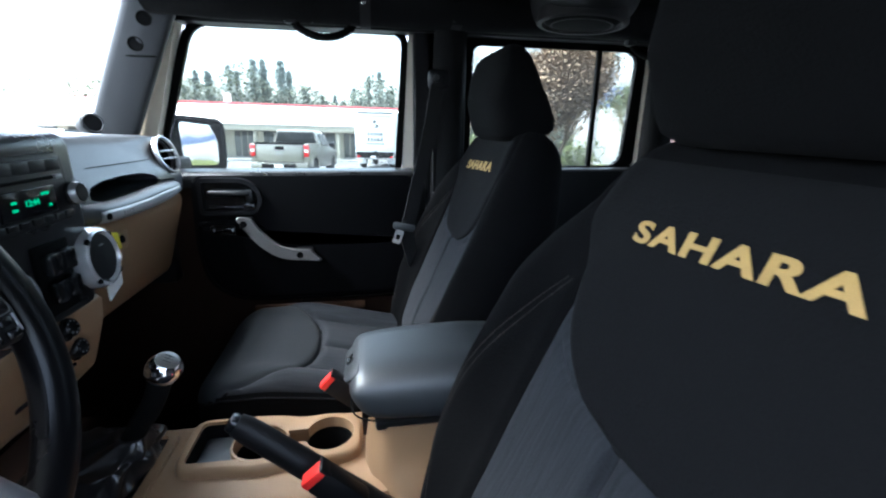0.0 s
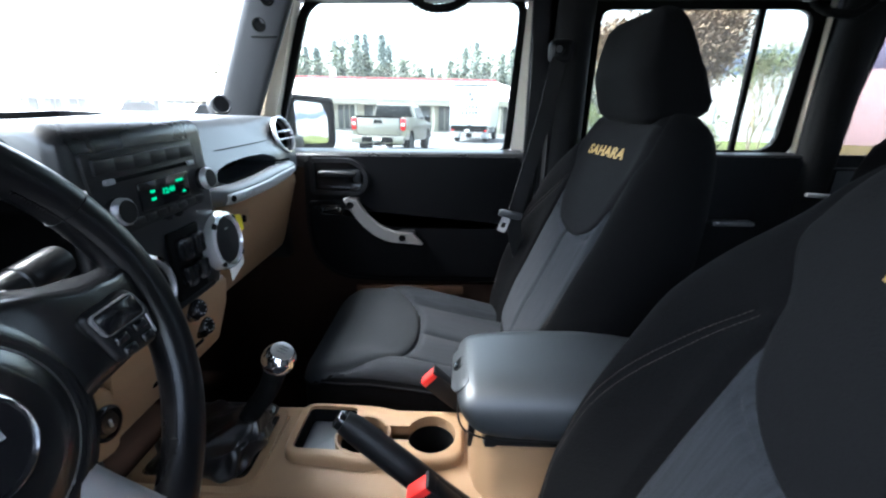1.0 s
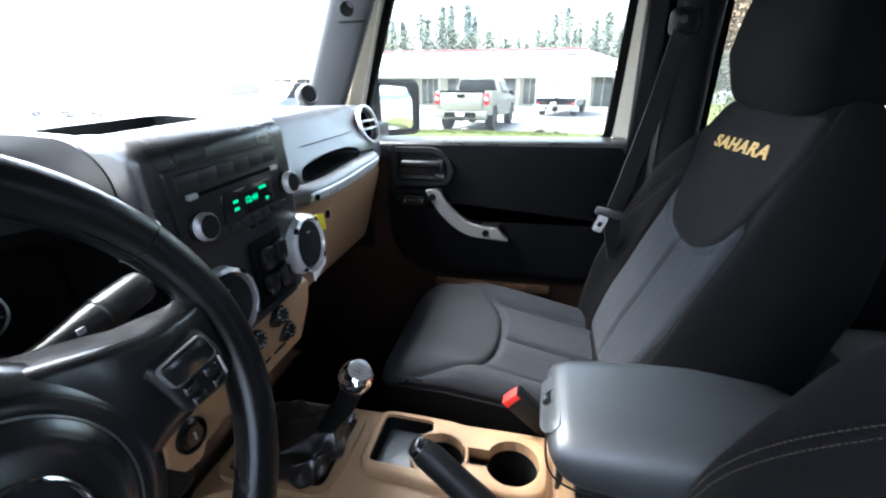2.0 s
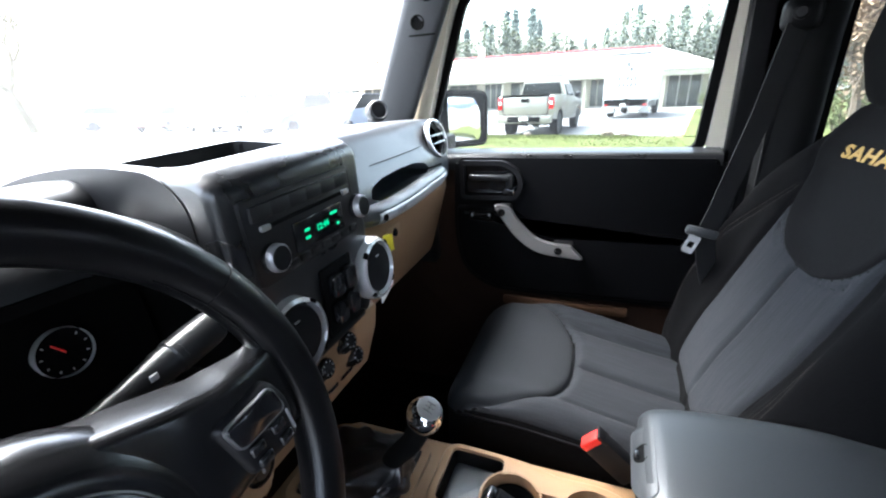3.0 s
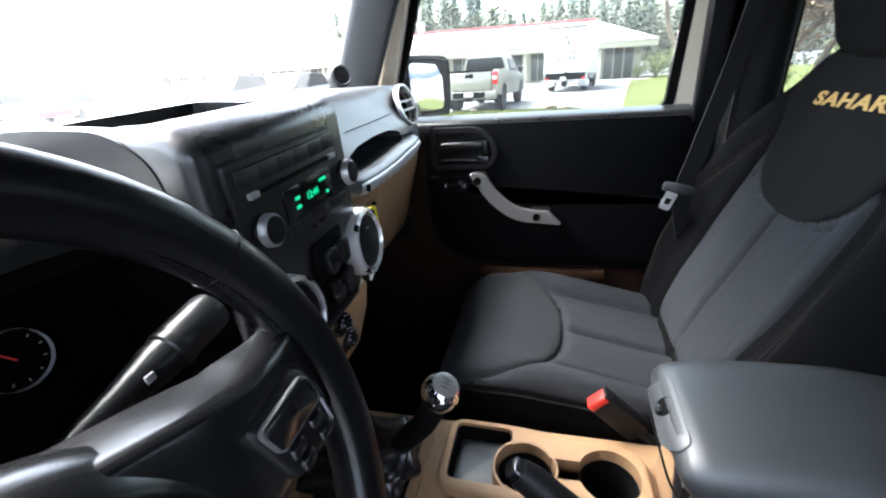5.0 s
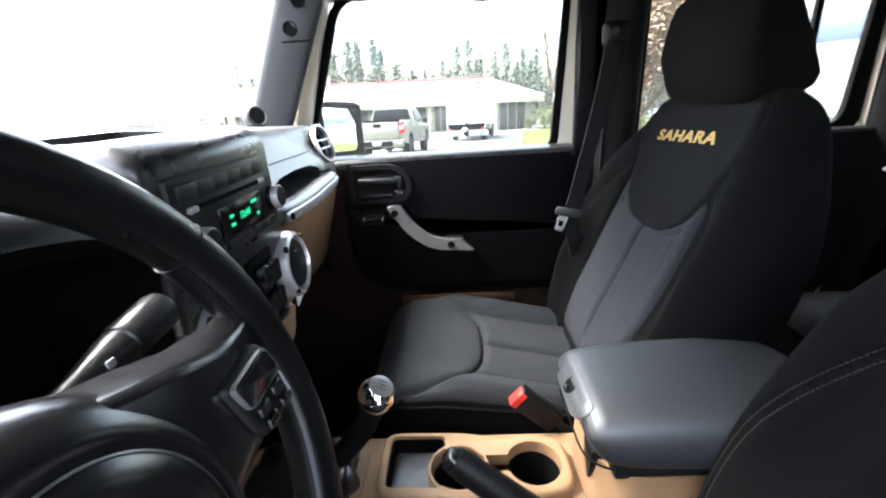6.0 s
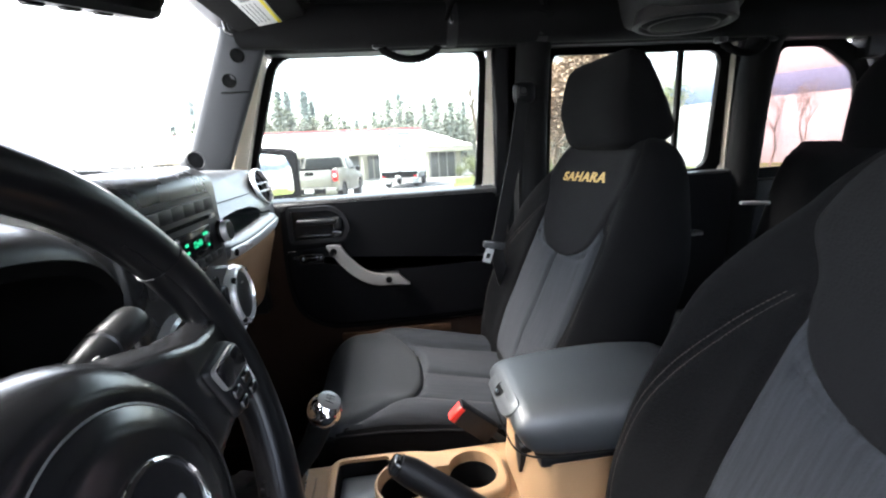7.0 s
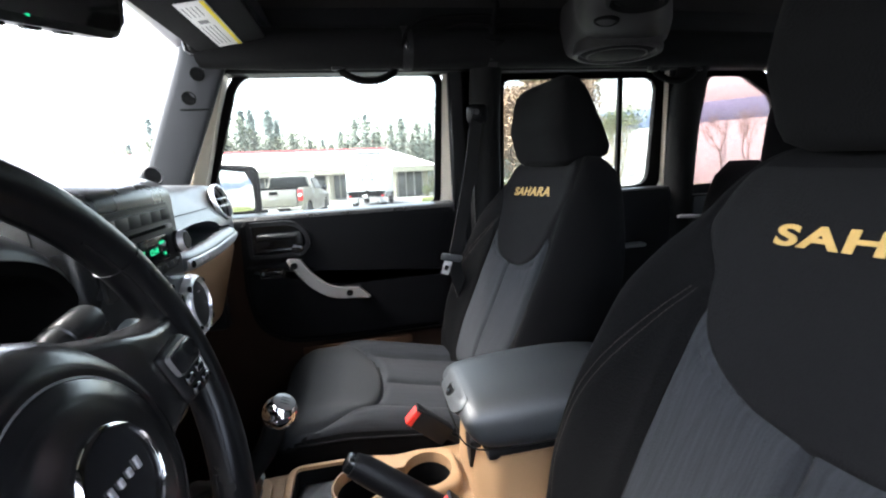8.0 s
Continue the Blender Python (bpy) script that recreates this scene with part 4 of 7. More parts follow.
def armrest():
    """Padded lid of the console bin: crowned, its sides rolled over, its rear end falling away."""
    a = thing("armrest", "dark grey vinyl padded armrest lid with latch button", "armrest")
    bm = bmesh.new()
    rings = []
    yc = 0.050
    xs = [.2385, .2400, .2440, .2510, .2620, .285, .32, .37, .43, .48, .515, .545, .572, .590, .598]
    ws = [.066, .074, .0800, .0845, .0875, .090, .092, .094, .095, .095, .0945, .093, .089, .082, .070]
    tops = [1.000, 1.010, 1.0210, 1.0295, 1.0345, 1.0380, 1.0410, 1.0430, 1.0435, 1.0420, 1.0365, 1.0210, .999, .980, .971]
    lows = [.984, .975, .966, .960, .9555, .953, .952, .951, .951, .951, .951, .952, .954, .958, .962]
    for k in range(49):
        u = (k / 48) * (len(xs) - 1)
        x, w, zt, zb = (lerp(range(len(xs)), q, u) for q in (xs, ws, tops, lows))
        mid = zb + (zt - zb) * 0.36
        ring = []
        for p, q in supring(64, w, 1.0, 3.5):
            z = mid + q * (zt - mid) if q > 0 else mid + q * (mid - zb)
            back = 0.026 * max(0.0, (1.005 - z) / 0.05) * math.exp((0.2385 - x) / 0.055)
            ring.append((x + back, yc + p * (1.0 if q > 0 else 1.0 + 0.05 * q), z))
        rings.append(ring)
    loft(bm, rings)
    part("pad", bm, VINYL, a, "", 70)
    bm = bmesh.new()
    seam = []
    for k in range(60):
        t = 2 * math.pi * k / 60
        c, sn = math.cos(t), math.sin(t)
        seam.append((0.418 + 0.1775 * math.copysign(abs(c) ** 0.35, c), yc + 0.0925 * math.copysign(abs(sn) ** 0.35, sn), 0.9665))
    tube(bm, seam + seam[:1], 0.0014, 6, cap=False)
    part("lid_seam", bm, RUBBER, a)
    tip = Matrix(((0, 0.66, -0.751, 0.2452), (-1, 0, 0, 0.043), (0, 0.751, 0.66, 1.0185), (0, 0, 0, 1)))
    pl = rounded([(-0.052, -0.018), (0.034, -0.020), (0.052, -0.004), (0.050, 0.014), (-0.046, 0.016)], [.010, .012, .010, .010, .012])
    bm = prism(pl, "z", -0.014, 0.0020, 0.0012)
    bmesh.ops.transform(bm, matrix=tip, verts=bm.verts)
    plate = part("latch_plate", bm, VINYL, a)
    hole = tip @ Matrix.Translation((-0.010, -0.003, 0.0))
    part("latch_button", turned([(0.0125, 0.0012), (0.0122, 0.0026), (0.0112, 0.0027), (0.0104, 0.0022), (0.006, 0.0021), (0, 0.0021)], 28, hole), RUBBER, plate)
    part("latch_thumb", one_box(hole @ Vector((0.001, -0.0055, 0.0032)), (0.006, 0.012, 0.006), 0.002), SATIN, plate)
    part("lid_base", one_box((0.43, yc, 0.948), (0.31, 0.155, 0.020), 0.006), PLASTIC, a)
    hook = [(yc - 0.052, 0.958), (yc - 0.018, 0.958), (yc - 0.026, 0.925), (yc - 0.040, 0.902), (yc - 0.047, 0.925)]
    part("latch_hook", prism(rounded(hook, 0.006), "x", 0.256, 0.272, 0.002), PLASTIC, a)
    return a


def gear_lever():
    g = thing("gear_lever", "chrome ball gear lever with black leather gaiter", "gear lever")
    m = Matrix.Translation((-0.003, 0.0, 1.054)) @ Matrix.Rotation(radians(28), 4, "Y") @ Matrix.Rotation(radians(10), 4, "X")
    ball = [(0.0228 * math.sin(t), 0.0228 * math.cos(t)) for t in [math.pi * k / 18 for k in range(4, 14)]]
    knob = part("knob", turned(ball + [(0.0150, -0.019)], 36, m), CHROME, g, "polished chrome ball knob")
    disc = part("shift_pattern", turned([(0.0150, 0.0168), (0.0148, 0.0184), (0.0138, 0.0190), (0.007, 0.0200), (0, 0.0203)], 28, m), PULL, knob, "dull silver disc with shift pattern")
    for y in (-0.0055, 0.0, 0.0055):
        bm = bmesh.new()
        box(bm, (0, y, 0.0200), (0.011, 0.0008, 0.0011))
        bmesh.ops.transform(bm, matrix=m, verts=bm.verts)
        part("shift_line", bm, SHADE, disc)
    bm = bmesh.new()
    box(bm, (0, 0, 0.0201), (0.0008, 0.0115, 0.0011))
    bmesh.ops.transform(bm, matrix=m, verts=bm.verts)
    part("shift_line", bm, SHADE, disc)
    bm = bmesh.new()
    tube(bm, smooth_path([(-0.008, 0.0, 1.040), (-0.030, 0.006, 0.995), (-0.062, 0.016, 0.950), (-0.110, 0.03, 0.87)], 5), [0.0150, 0.0150, 0.0148] + [0.0145] * 13, 14)
    part("shaft", bm, RUBBER, g)
    bm = bmesh.new()
    rings = []
    for k in range(29):
        u = k / 28
        z = 0.852 + 0.090 * u - 0.010 * math.sin(math.pi * u) * math.sin(9.5 * u)
        cx, cy = -0.158 + 0.088 * u ** 1.3, 0.047 - 0.027 * u
        fall = (1 - u ** 1.7) ** 0.9
        w, d = 0.064 * fall + 0.018, 0.056 * fall + 0.018
        ring = []
        for i in range(72):
            t = 2 * math.pi * i / 72
            fold = math.sin(math.pi * u) ** 0.7
            wob = 1 + fold * (0.11 * math.sin(5 * t + 6 * u + 1.5 * math.sin(2 * t)) + 0.07 * math.sin(9 * t - 8 * u) + 0.035 * math.sin(16 * t + 11 * u)) + 0.045 * math.sin(17 * u + 2.2 * math.sin(2 * t + 1) + 1.3 * math.sin(5 * t)) * min(1, 4 * u)
            c, sn = math.cos(t), math.sin(t)
            ring.append((cx + w * wob * math.copysign(abs(c) ** 0.65, c), cy + d * wob * math.copysign(abs(sn) ** 0.65, sn), z))
        rings.append(ring)
    loft(bm, rings)
    part("gaiter", bm, GAITER, g, "wrinkled black leather gaiter", 80)
    fo = rounded([(-0.245, -0.035), (-0.055, -0.035), (-0.055, 0.13), (-0.245, 0.125)], 0.03)
    part("gaiter_frame", ring_prism(fo, inset(fo, 0.014), "z", 0.848, 0.860, 0.004), TAN, g, "tan plastic surround")
    part("gaiter_base", prism(inset(fo, 0.013), "z", 0.8495, 0.854), LEATHER, g)
    return g


def handbrake():
    h = thing("handbrake", "black handbrake lever beside the console", "handbrake")
    bm = bmesh.new()
    path = [(0.085, -0.022, 0.972), (0.10, -0.024, 0.962), (0.15, -0.034, 0.925), (0.21, -0.045, 0.880), (0.25, -0.052, 0.850), (0.31, -0.062, 0.800)]
    tube(bm, path, [0.0145, 0.0172, 0.0180, 0.0185, 0.0190, 0.0190], 18, flat=1.15)
    part("grip", bm, PLASTIC, h)
    bm = bmesh.new()
    box(bm, (0, 0, 0.001), (0.023, 0.023, 0.022), 0.006, 3)
    bmesh.ops.transform(bm, matrix=facing((0.085, -0.022, 0.972), (-0.8, 0.03, 0.58)), verts=bm.verts)
    part("release_button", bm, SATIN, h)
    bm = bmesh.new()
    rings = []
    for k in range(9):
        u = k / 8
        rings.append([(0.25 + 0.10 * u + a, -0.055 - 0.02 * u + b, 0.79 + 0.05 * (1 - u) - 0.0 * a) for a, b in supring(20, 0.03 + 0.03 * u, 0.026 + 0.01 * u, 3)])
    loft(bm, rings)
    part("boot", bm, LEATHER, h)
    part("bracket", one_box((0.30, -0.07, 0.66), (0.10, 0.04, 0.30), 0.01), PLASTIC, h)
    return h


def buckle(p, d, label):
    """Seat belt buckle on its stalk: p its upper end, d the way it points."""
    b = thing("seat_belt_buckle", label, "seat belt buckle", "seat belt buckles")
    zz = Vector(d).normalized()
    yy = (Vector((0, 1, 0)) - zz * zz.y).normalized()
    xx = yy.cross(zz)
    m = Matrix(((xx.x, yy.x, zz.x, p[0]), (xx.y, yy.y, zz.y, p[1]), (xx.z, yy.z, zz.z, p[2]), (0, 0, 0, 1)))
    bm = bmesh.new()
    box(bm, (0, 0, -0.049), (0.040, 0.025, 0.080), 0.006)
    bmesh.ops.transform(bm, matrix=m, verts=bm.verts)
    part("body", bm, PLASTIC, b)
    bm = bmesh.new()
    box(bm, (0.0165, 0, -0.009), (0.006, 0.024, 0.020), 0.002)
    bmesh.ops.transform(bm, matrix=m, verts=bm.verts)
    part("lip", bm, PLASTIC, b)
    bm = bmesh.new()
    box(bm, (-0.002, -0.001, -0.006), (0.033, 0.0205, 0.013), 0.0025)
    bmesh.ops.transform(bm, matrix=m, verts=bm.verts)
    part("release_button", bm, RED, b, "red release button")
    bm = bmesh.new()
    e = Vector(p) - Vector(d).normalized() * 0.075
    tube(bm, [e, e - Vector(d).normalized() * 0.06, Vector((e.x + 0.10, e.y, 0.72))], 0.011, 8, flat=0.5)
    part("stalk", bm, WEBBING, b)
    return b


def passenger_belt():
    b = thing("seat_belt", "black seat belt hanging at the middle pillar, silver tongue", "seat belt")

    def strap(path, w, th, name):
        bm = bmesh.new()
        rings = []
        pts = smooth_path(path, 6)
        for i, p in enumerate(pts):
            dv = (pts[min(i + 1, len(pts) - 1)] - pts[max(i - 1, 0)]).normalized()
            side = dv.cross(Vector((0.35, -1, 0.1))).normalized()
            nn = side.cross(dv)
            rings.append([p + side * w + nn * th, p - side * w + nn * th, p - side * w - nn * th, p + side * w - nn * th])
        loft(bm, rings)
        return part(name, bm, WEBBING, b)
    strap([(0.470, 0.640, 1.475), (0.440, 0.630, 1.32), (0.400, 0.615, 1.16), (0.385, 0.612, 1.06), (0.44, 0.64, 0.85), (0.46, 0.66, 0.62)], 0.020, 0.0012, "webbing")
    strap([(0.480, 0.655, 1.475), (0.485, 0.675, 1.2), (0.49, 0.69, 0.8)], 0.023, 0.0012, "return_webbing")
    guide = part("pillar_guide", one_box((0.475, 0.650, 1.492), (0.060, 0.032, 0.054), 0.016, 3), PLASTIC, b)
    part("guide_bolt", turned([(0.012, 0), (0.012, 0.010), (0.008, 0.014), (0, 0.014)], 18, facing((0.47, 0.637, 1.495), (-0.3, -1, 0))), PLASTIC, guide)
    bm = bmesh.new()
    box(bm, (0.372, 0.603, 1.098), (0.062, 0.012, 0.020), 0.006, 2, Matrix.Rotation(radians(12), 4, "Y"))
    part("tongue_grip", bm, VINYL, b)
    to = rounded([(-0.012, 0.0), (0.012, 0.0), (0.011, -0.040), (-0.011, -0.040)], 0.004)
    hole = rounded([(-0.006, -0.014), (0.006, -0.014), (0.006, -0.028), (-0.006, -0.028)], 0.002)
    bm = ring_prism(to, hole, "y", -0.0013, 0.0013)
    bmesh.ops.transform(bm, matrix=Matrix.Translation((0.362, 0.600, 1.090)) @ Matrix.Rotation(radians(20), 4, "Y"), verts=bm.verts)
    part("tongue", bm, RING, b, "bare steel belt tongue")
    return b


console()
armrest()
gear_lever()
handbrake()
buckle((0.186, 0.168, 0.912), (-0.74, 0.0, 0.67), "black seat belt buckle with red button beside the seat")
buckle((0.192, -0.090, 0.940), (-0.66, -0.05, 0.75), "black seat belt buckle with red button beside the handbrake")
passenger_belt()


# ---- dashboard ----
END_VENT, END_AIM = Vector((-0.207, 0.606, 1.297)), Vector((1, -0.06, 0.28))


def pad_section(y):
    """Upper part of the passenger pad's section at y, from the windscreen down to the pocket."""
    top = ease([.088, .20, .30, .45, .60, .665], [1.371, 1.367, 1.360, 1.352, 1.342, 1.337], y)
    e = ease([.46, .575], [0, 1], y)
    r = ease([.52, .665], [0, .016], y)
    sec = [(-0.66, 1.29), (-0.42, top - 0.014), (-0.30, top), (-0.250 + 0.020 * e, top - 0.008 + 0.006 * e), (-0.214 - 0.004 * e - r, 1.294 - 0.004 * e), (-0.193 - r, 1.262), (-0.188 - r, 1.235)]
    return sec, [0.01, 0.05, 0.05, 0.050 - 0.032 * e, 0.05 - 0.03 * e, 0.02, 0.01]


def pad_face(y, z):
    """How far out the passenger pad's face stands at y and z."""
    sec = pad_section(y)[0][3:]
    return lerp([q for p, q in reversed(sec)], [p for p, q in reversed(sec)], z)


def dashboard():
    d = thing("dashboard", "dark grey soft dashboard with radio stack and tan lower trim", "dashboard")
    front = [(-0.66, 1.29), (-0.42, 1.358), (-0.30, 1.372)]
    face = [(-0.205, 1.366), (-0.172, 1.338), (-0.172, 1.293), (-0.19, 1.284), (-0.275, 1.280), (-0.280, 1.235), (-0.205, 1.228), (-0.195, 1.20), (-0.215, 1.185), (-0.235, 1.00), (-0.32, 0.93), (-0.66, 0.90)]
    soft = [0.04, 0.035, 0.010, 0.01, 0.005, 0.005, 0.006, 0.008, 0.01, 0.03, 0.03, 0.01]
    plain = rounded(front + face, [0.01, 0.05, 0.05] + soft, 5)
    bm = bmesh.new()
    rings = []
    for k in range(57):
        y = 0.088 + 0.577 * k / 56
        sec, soft_pad = pad_section(y)
        r = -0.188 - sec[6][0]
        sec = sec + [(-0.190 - r, 1.203), (-0.225, 1.190), (-0.285, 0.99), (-0.34, 0.93), (-0.66, 0.90)]
        rings.append([(a, y, z) for a, z in rounded(sec, soft_pad + [0.008, 0.01, 0.03, 0.03, 0.01], 5)])
    loft(bm, rings)
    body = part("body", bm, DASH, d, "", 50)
    lens = rounded([(0.247, 1.243), (0.258, 1.262), (0.305, 1.2695), (0.375, 1.2715), (0.450, 1.2690), (0.492, 1.260), (0.505, 1.248), (0.485, 1.238), (0.430, 1.234), (0.350, 1.232), (0.285, 1.234)], 0.010, 4)
    carve(body, prism(lens, "x", -0.285, -0.12))
    bm = bmesh.new()
    m = facing(END_VENT, END_AIM)
    loft(bm, [[m @ Vector((0.041 * math.cos(a), 0.041 * math.sin(a), z)) for a in [2 * math.pi * k / 32 for k in range(32)]] for z in (-0.055, 0.04)])
    carve(body, bm)
    bm = bmesh.new()
    loft(bm, [put(inset(lens, -0.0015), "x", -0.282), put(inset(lens, -0.0015), "x", -0.200)], cap=False)
    bmesh.ops.holes_fill(bm, edges=[e for e in bm.edges if e.is_boundary and e.verts[0].co.x < -0.28 and e.verts[1].co.x < -0.28])
    part("pocket", bm, RUBBER, d, "black lined pocket")
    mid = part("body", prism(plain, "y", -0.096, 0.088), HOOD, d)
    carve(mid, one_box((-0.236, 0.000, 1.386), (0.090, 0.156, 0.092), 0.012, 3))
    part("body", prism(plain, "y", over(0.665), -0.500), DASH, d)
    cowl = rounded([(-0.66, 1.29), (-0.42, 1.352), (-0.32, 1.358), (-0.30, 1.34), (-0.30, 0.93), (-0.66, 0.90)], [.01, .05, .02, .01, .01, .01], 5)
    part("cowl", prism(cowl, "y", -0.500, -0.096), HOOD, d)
    part("tray_mat", one_box((-0.236, 0.000, 1.3412), (0.078, 0.144, 0.003), 0.001), RUBBER, d, "black rubber tray mat")
    part("end_panel", one_box((-0.46, 0.687, 1.11), (0.40, 0.047, 0.34), 0.006), PLASTIC, d, "black end panel")
    # crease in the passenger pad
    bm = bmesh.new()
    tube(bm, [(pad_face(y, 1.2935 - 0.012 * (y - 0.29)) + 0.0006, y, 1.2935 - 0.012 * (y - 0.29)) for y in [0.29 + 0.25 * k / 16 for k in range(17)]], [0.0003] + [0.0011] * 15 + [0.0003], 6)
    part("pad_crease", bm, PLASTIC, d)
    part("pad_mark", one_box((pad_face(0.566, 1.2930) + 0.0005, 0.566, 1.2930), (0.002, 0.010, 0.003), 0.0005), PLASTIC, d)
    # tan glove box
    bm = bmesh.new()
    pr = rounded([(-0.207, 1.200), (-0.203, 1.178), (-0.262, 0.985), (-0.30, 0.975), (-0.30, 1.2)], [0.006, 0.012, 0.02, 0.01, 0.0])
    gb = part("glove_box_lid", prism(pr, "y", 0.165, 0.640, 0.006), TAN, d, "tan plastic glove box lid")
    lk = rounded([(0.318, 1.172), (0.372, 1.172), (0.372, 1.130), (0.318, 1.130)], 0.008)
    part("glove_box_latch", prism(lk, "x", -0.228, -0.207, 0.003), TAN, gb)
    part("key_barrel", turned([(0.008, 0), (0.008, 0.005), (0.0, 0.005)], 16, facing((-0.2095, 0.347, 1.150), (1, 0, 0.1))), RUBBER, gb)
    # passenger grab bar, its skin runs into the pad at either end
    def bar_at(y):
        out = ease([.190, .215, .240, .30, .40, .50, .555, .590, .612], [-.202, -.181, -.1685, -.1635, -.161, -.1645, -.172, -.183, -.206], y)
        hi = ease([.19, .24, .30, .36, .46, .53, .612], [1.246, 1.2390, 1.2365, 1.2370, 1.2405, 1.2395, 1.234], y)
        lo = ease([.19, .25, .36, .46, .53, .612], [1.206, 1.2020, 1.2005, 1.202, 1.2055, 1.212], y)
        return out, hi, lo
    bm = bmesh.new()
    rings = []
    for k in range(49):
        y = 0.190 + 0.422 * k / 48
        out, hi, lo = bar_at(y)
        sec = rounded([(-0.214, hi - 0.004), (out - 0.014, hi), (out, hi - 0.008), (out, lo + 0.010), (out - 0.010, lo), (-0.214, lo + 0.004)], [.001, .006, .006, .008, .007, .001], 4)
        rings.append([(a, y, z) for a, z in sec])
    loft(bm, rings)
    bar = part("grab_bar", bm, DASH, d, "grey padded grab bar")
    bm = bmesh.new()
    rings = []
    for k in range(37):
        y = 0.236 + 0.346 * k / 36
        out, hi, lo = bar_at(y)
        tip = min(1.0, 0.84 + 3.0 * min(k, 36 - k) / 36)
        mid, half = (hi + lo) / 2 - 0.0045, (hi - lo) / 2 * 0.72 * tip
        sec = rounded([(out - 0.006, mid + half), (out + 0.0022, mid + half - 0.004), (out + 0.0030, mid), (out + 0.0010, mid - half + 0.006), (out - 0.008, mid - half)], [.001, .004, .02, .006, .001], 4)
        rings.append([(a, y, z) for a, z in sec])
    loft(bm, rings)
    strip = part("grab_bar_plate", bm, BAR, bar, "satin silver plate with faint marking")
    for y in (0.2465, 0.572):
        out, hi, lo = bar_at(y)
        part("bolt", turned([(0.0062, 0), (0.0062, 0.0022), (0.0036, 0.0022), (0.003, 0.0008), (0, 0.0008)], 14, facing((out + 0.0022, y, (hi + lo) / 2 - 0.0045), (1, -0.1, 0.05))), RUBBER, strip)
    for k in range(4):
        y = 0.290 + 0.009 * k
        out, hi, lo = bar_at(y)
        part("plate_marking", one_box((out + 0.0030, y, (hi + lo) / 2 - 0.004), (0.0012, 0.006, 0.007 if k % 3 else 0.009), 0.0004), SILVER, strip)
    # open joint between the bar's end and the pad
    bm = bmesh.new()
    tube(bm, [(pad_face(y, 1.2425) + 0.001, y, z) for y, z in ((0.500, 1.2475), (0.53, 1.2440), (0.56, 1.2415), (0.592, 1.2380))], 0.0022, 6)
    part("bar_joint", bm, RUBBER, d)
    return d


def round_vent(p, d, r):
    """Closed eyeball vent of the centre stack: silver ring, dark flap, four notches."""
    v = thing("air_vent", "closed round dashboard air vent with a satin silver ring", "air vent", "dash vents")
    m = facing(p, d)
    part("bezel", hoop([(r * 0.80, -0.004), (r * 1.0, -0.006), (r * 1.0, 0.004), (r * 0.94, 0.012), (r * 0.84, 0.014), (r * 0.79, 0.008)], 40, m), RING, v, "satin silver ring")
    part("flap", turned([(r * 0.80, -0.01), (r * 0.80, 0.006), (r * 0.74, 0.010), (r * 0.4, 0.0115), (0, 0.012)], 36, m), PLASTIC, v, "closed dark flap")
    for k in range(4):
        a = math.pi / 4 + k * math.pi / 2
        bm = bmesh.new()
        box(bm, (0, 0, 0), (r * 0.22, r * 0.12, 0.010), 0.002)
        bmesh.ops.transform(bm, matrix=m @ Matrix.Rotation(a, 4, "Z") @ Matrix.Translation((0, r * 0.90, 0.0095)), verts=bm.verts)
        part("notch", bm, RUBBER, v)
    part("flap_arrow", one_box(m @ Vector((0, r * 0.4, 0.0122)), (0.002, 0.008, 0.002), 0.0005), PRINT, v)
    return v


def end_vent(p, d, r):
    """Open vent at the end of the dash: flat ring, dark throat, two broad vanes."""
    v = thing("air_vent", "open round dashboard end vent with a satin silver ring", "air vent", "dash vents")
    m = facing(p, d)
    part("bezel", hoop([(r * 0.86, -0.008), (r * 1.0, -0.006), (r * 1.0, 0.001), (r * 0.975, 0.0035), (r * 0.90, 0.0040), (r * 0.86, 0.0010)], 40, m), RING, v, "satin silver ring")
    part("throat", hoop([(r * 0.87, 0.001), (r * 0.80, -0.045), (0.001, -0.045), (0.001, -0.046), (r * 0.82, -0.046), (r * 0.89, 0.0)], 36, m), RUBBER, v)
    part("inner_ring", hoop([(r * 0.80, -0.016), (r * 0.82, -0.008), (r * 0.76, -0.007), (r * 0.75, -0.014)], 36, m), SILVER, v, "dull silver eyeball ring")
    for k in (-1, 1):
        bm = bmesh.new()
        box(bm, (0, 0, 0), (r * 1.30, 0.0050, 0.016), 0.002, 2, Matrix.Rotation(0.20, 4, "X"))
        bmesh.ops.transform(bm, matrix=m @ Matrix.Translation((0, k * r * 0.20, -0.003)), verts=bm.verts)
        part("slat", bm, RING, v)
    return v


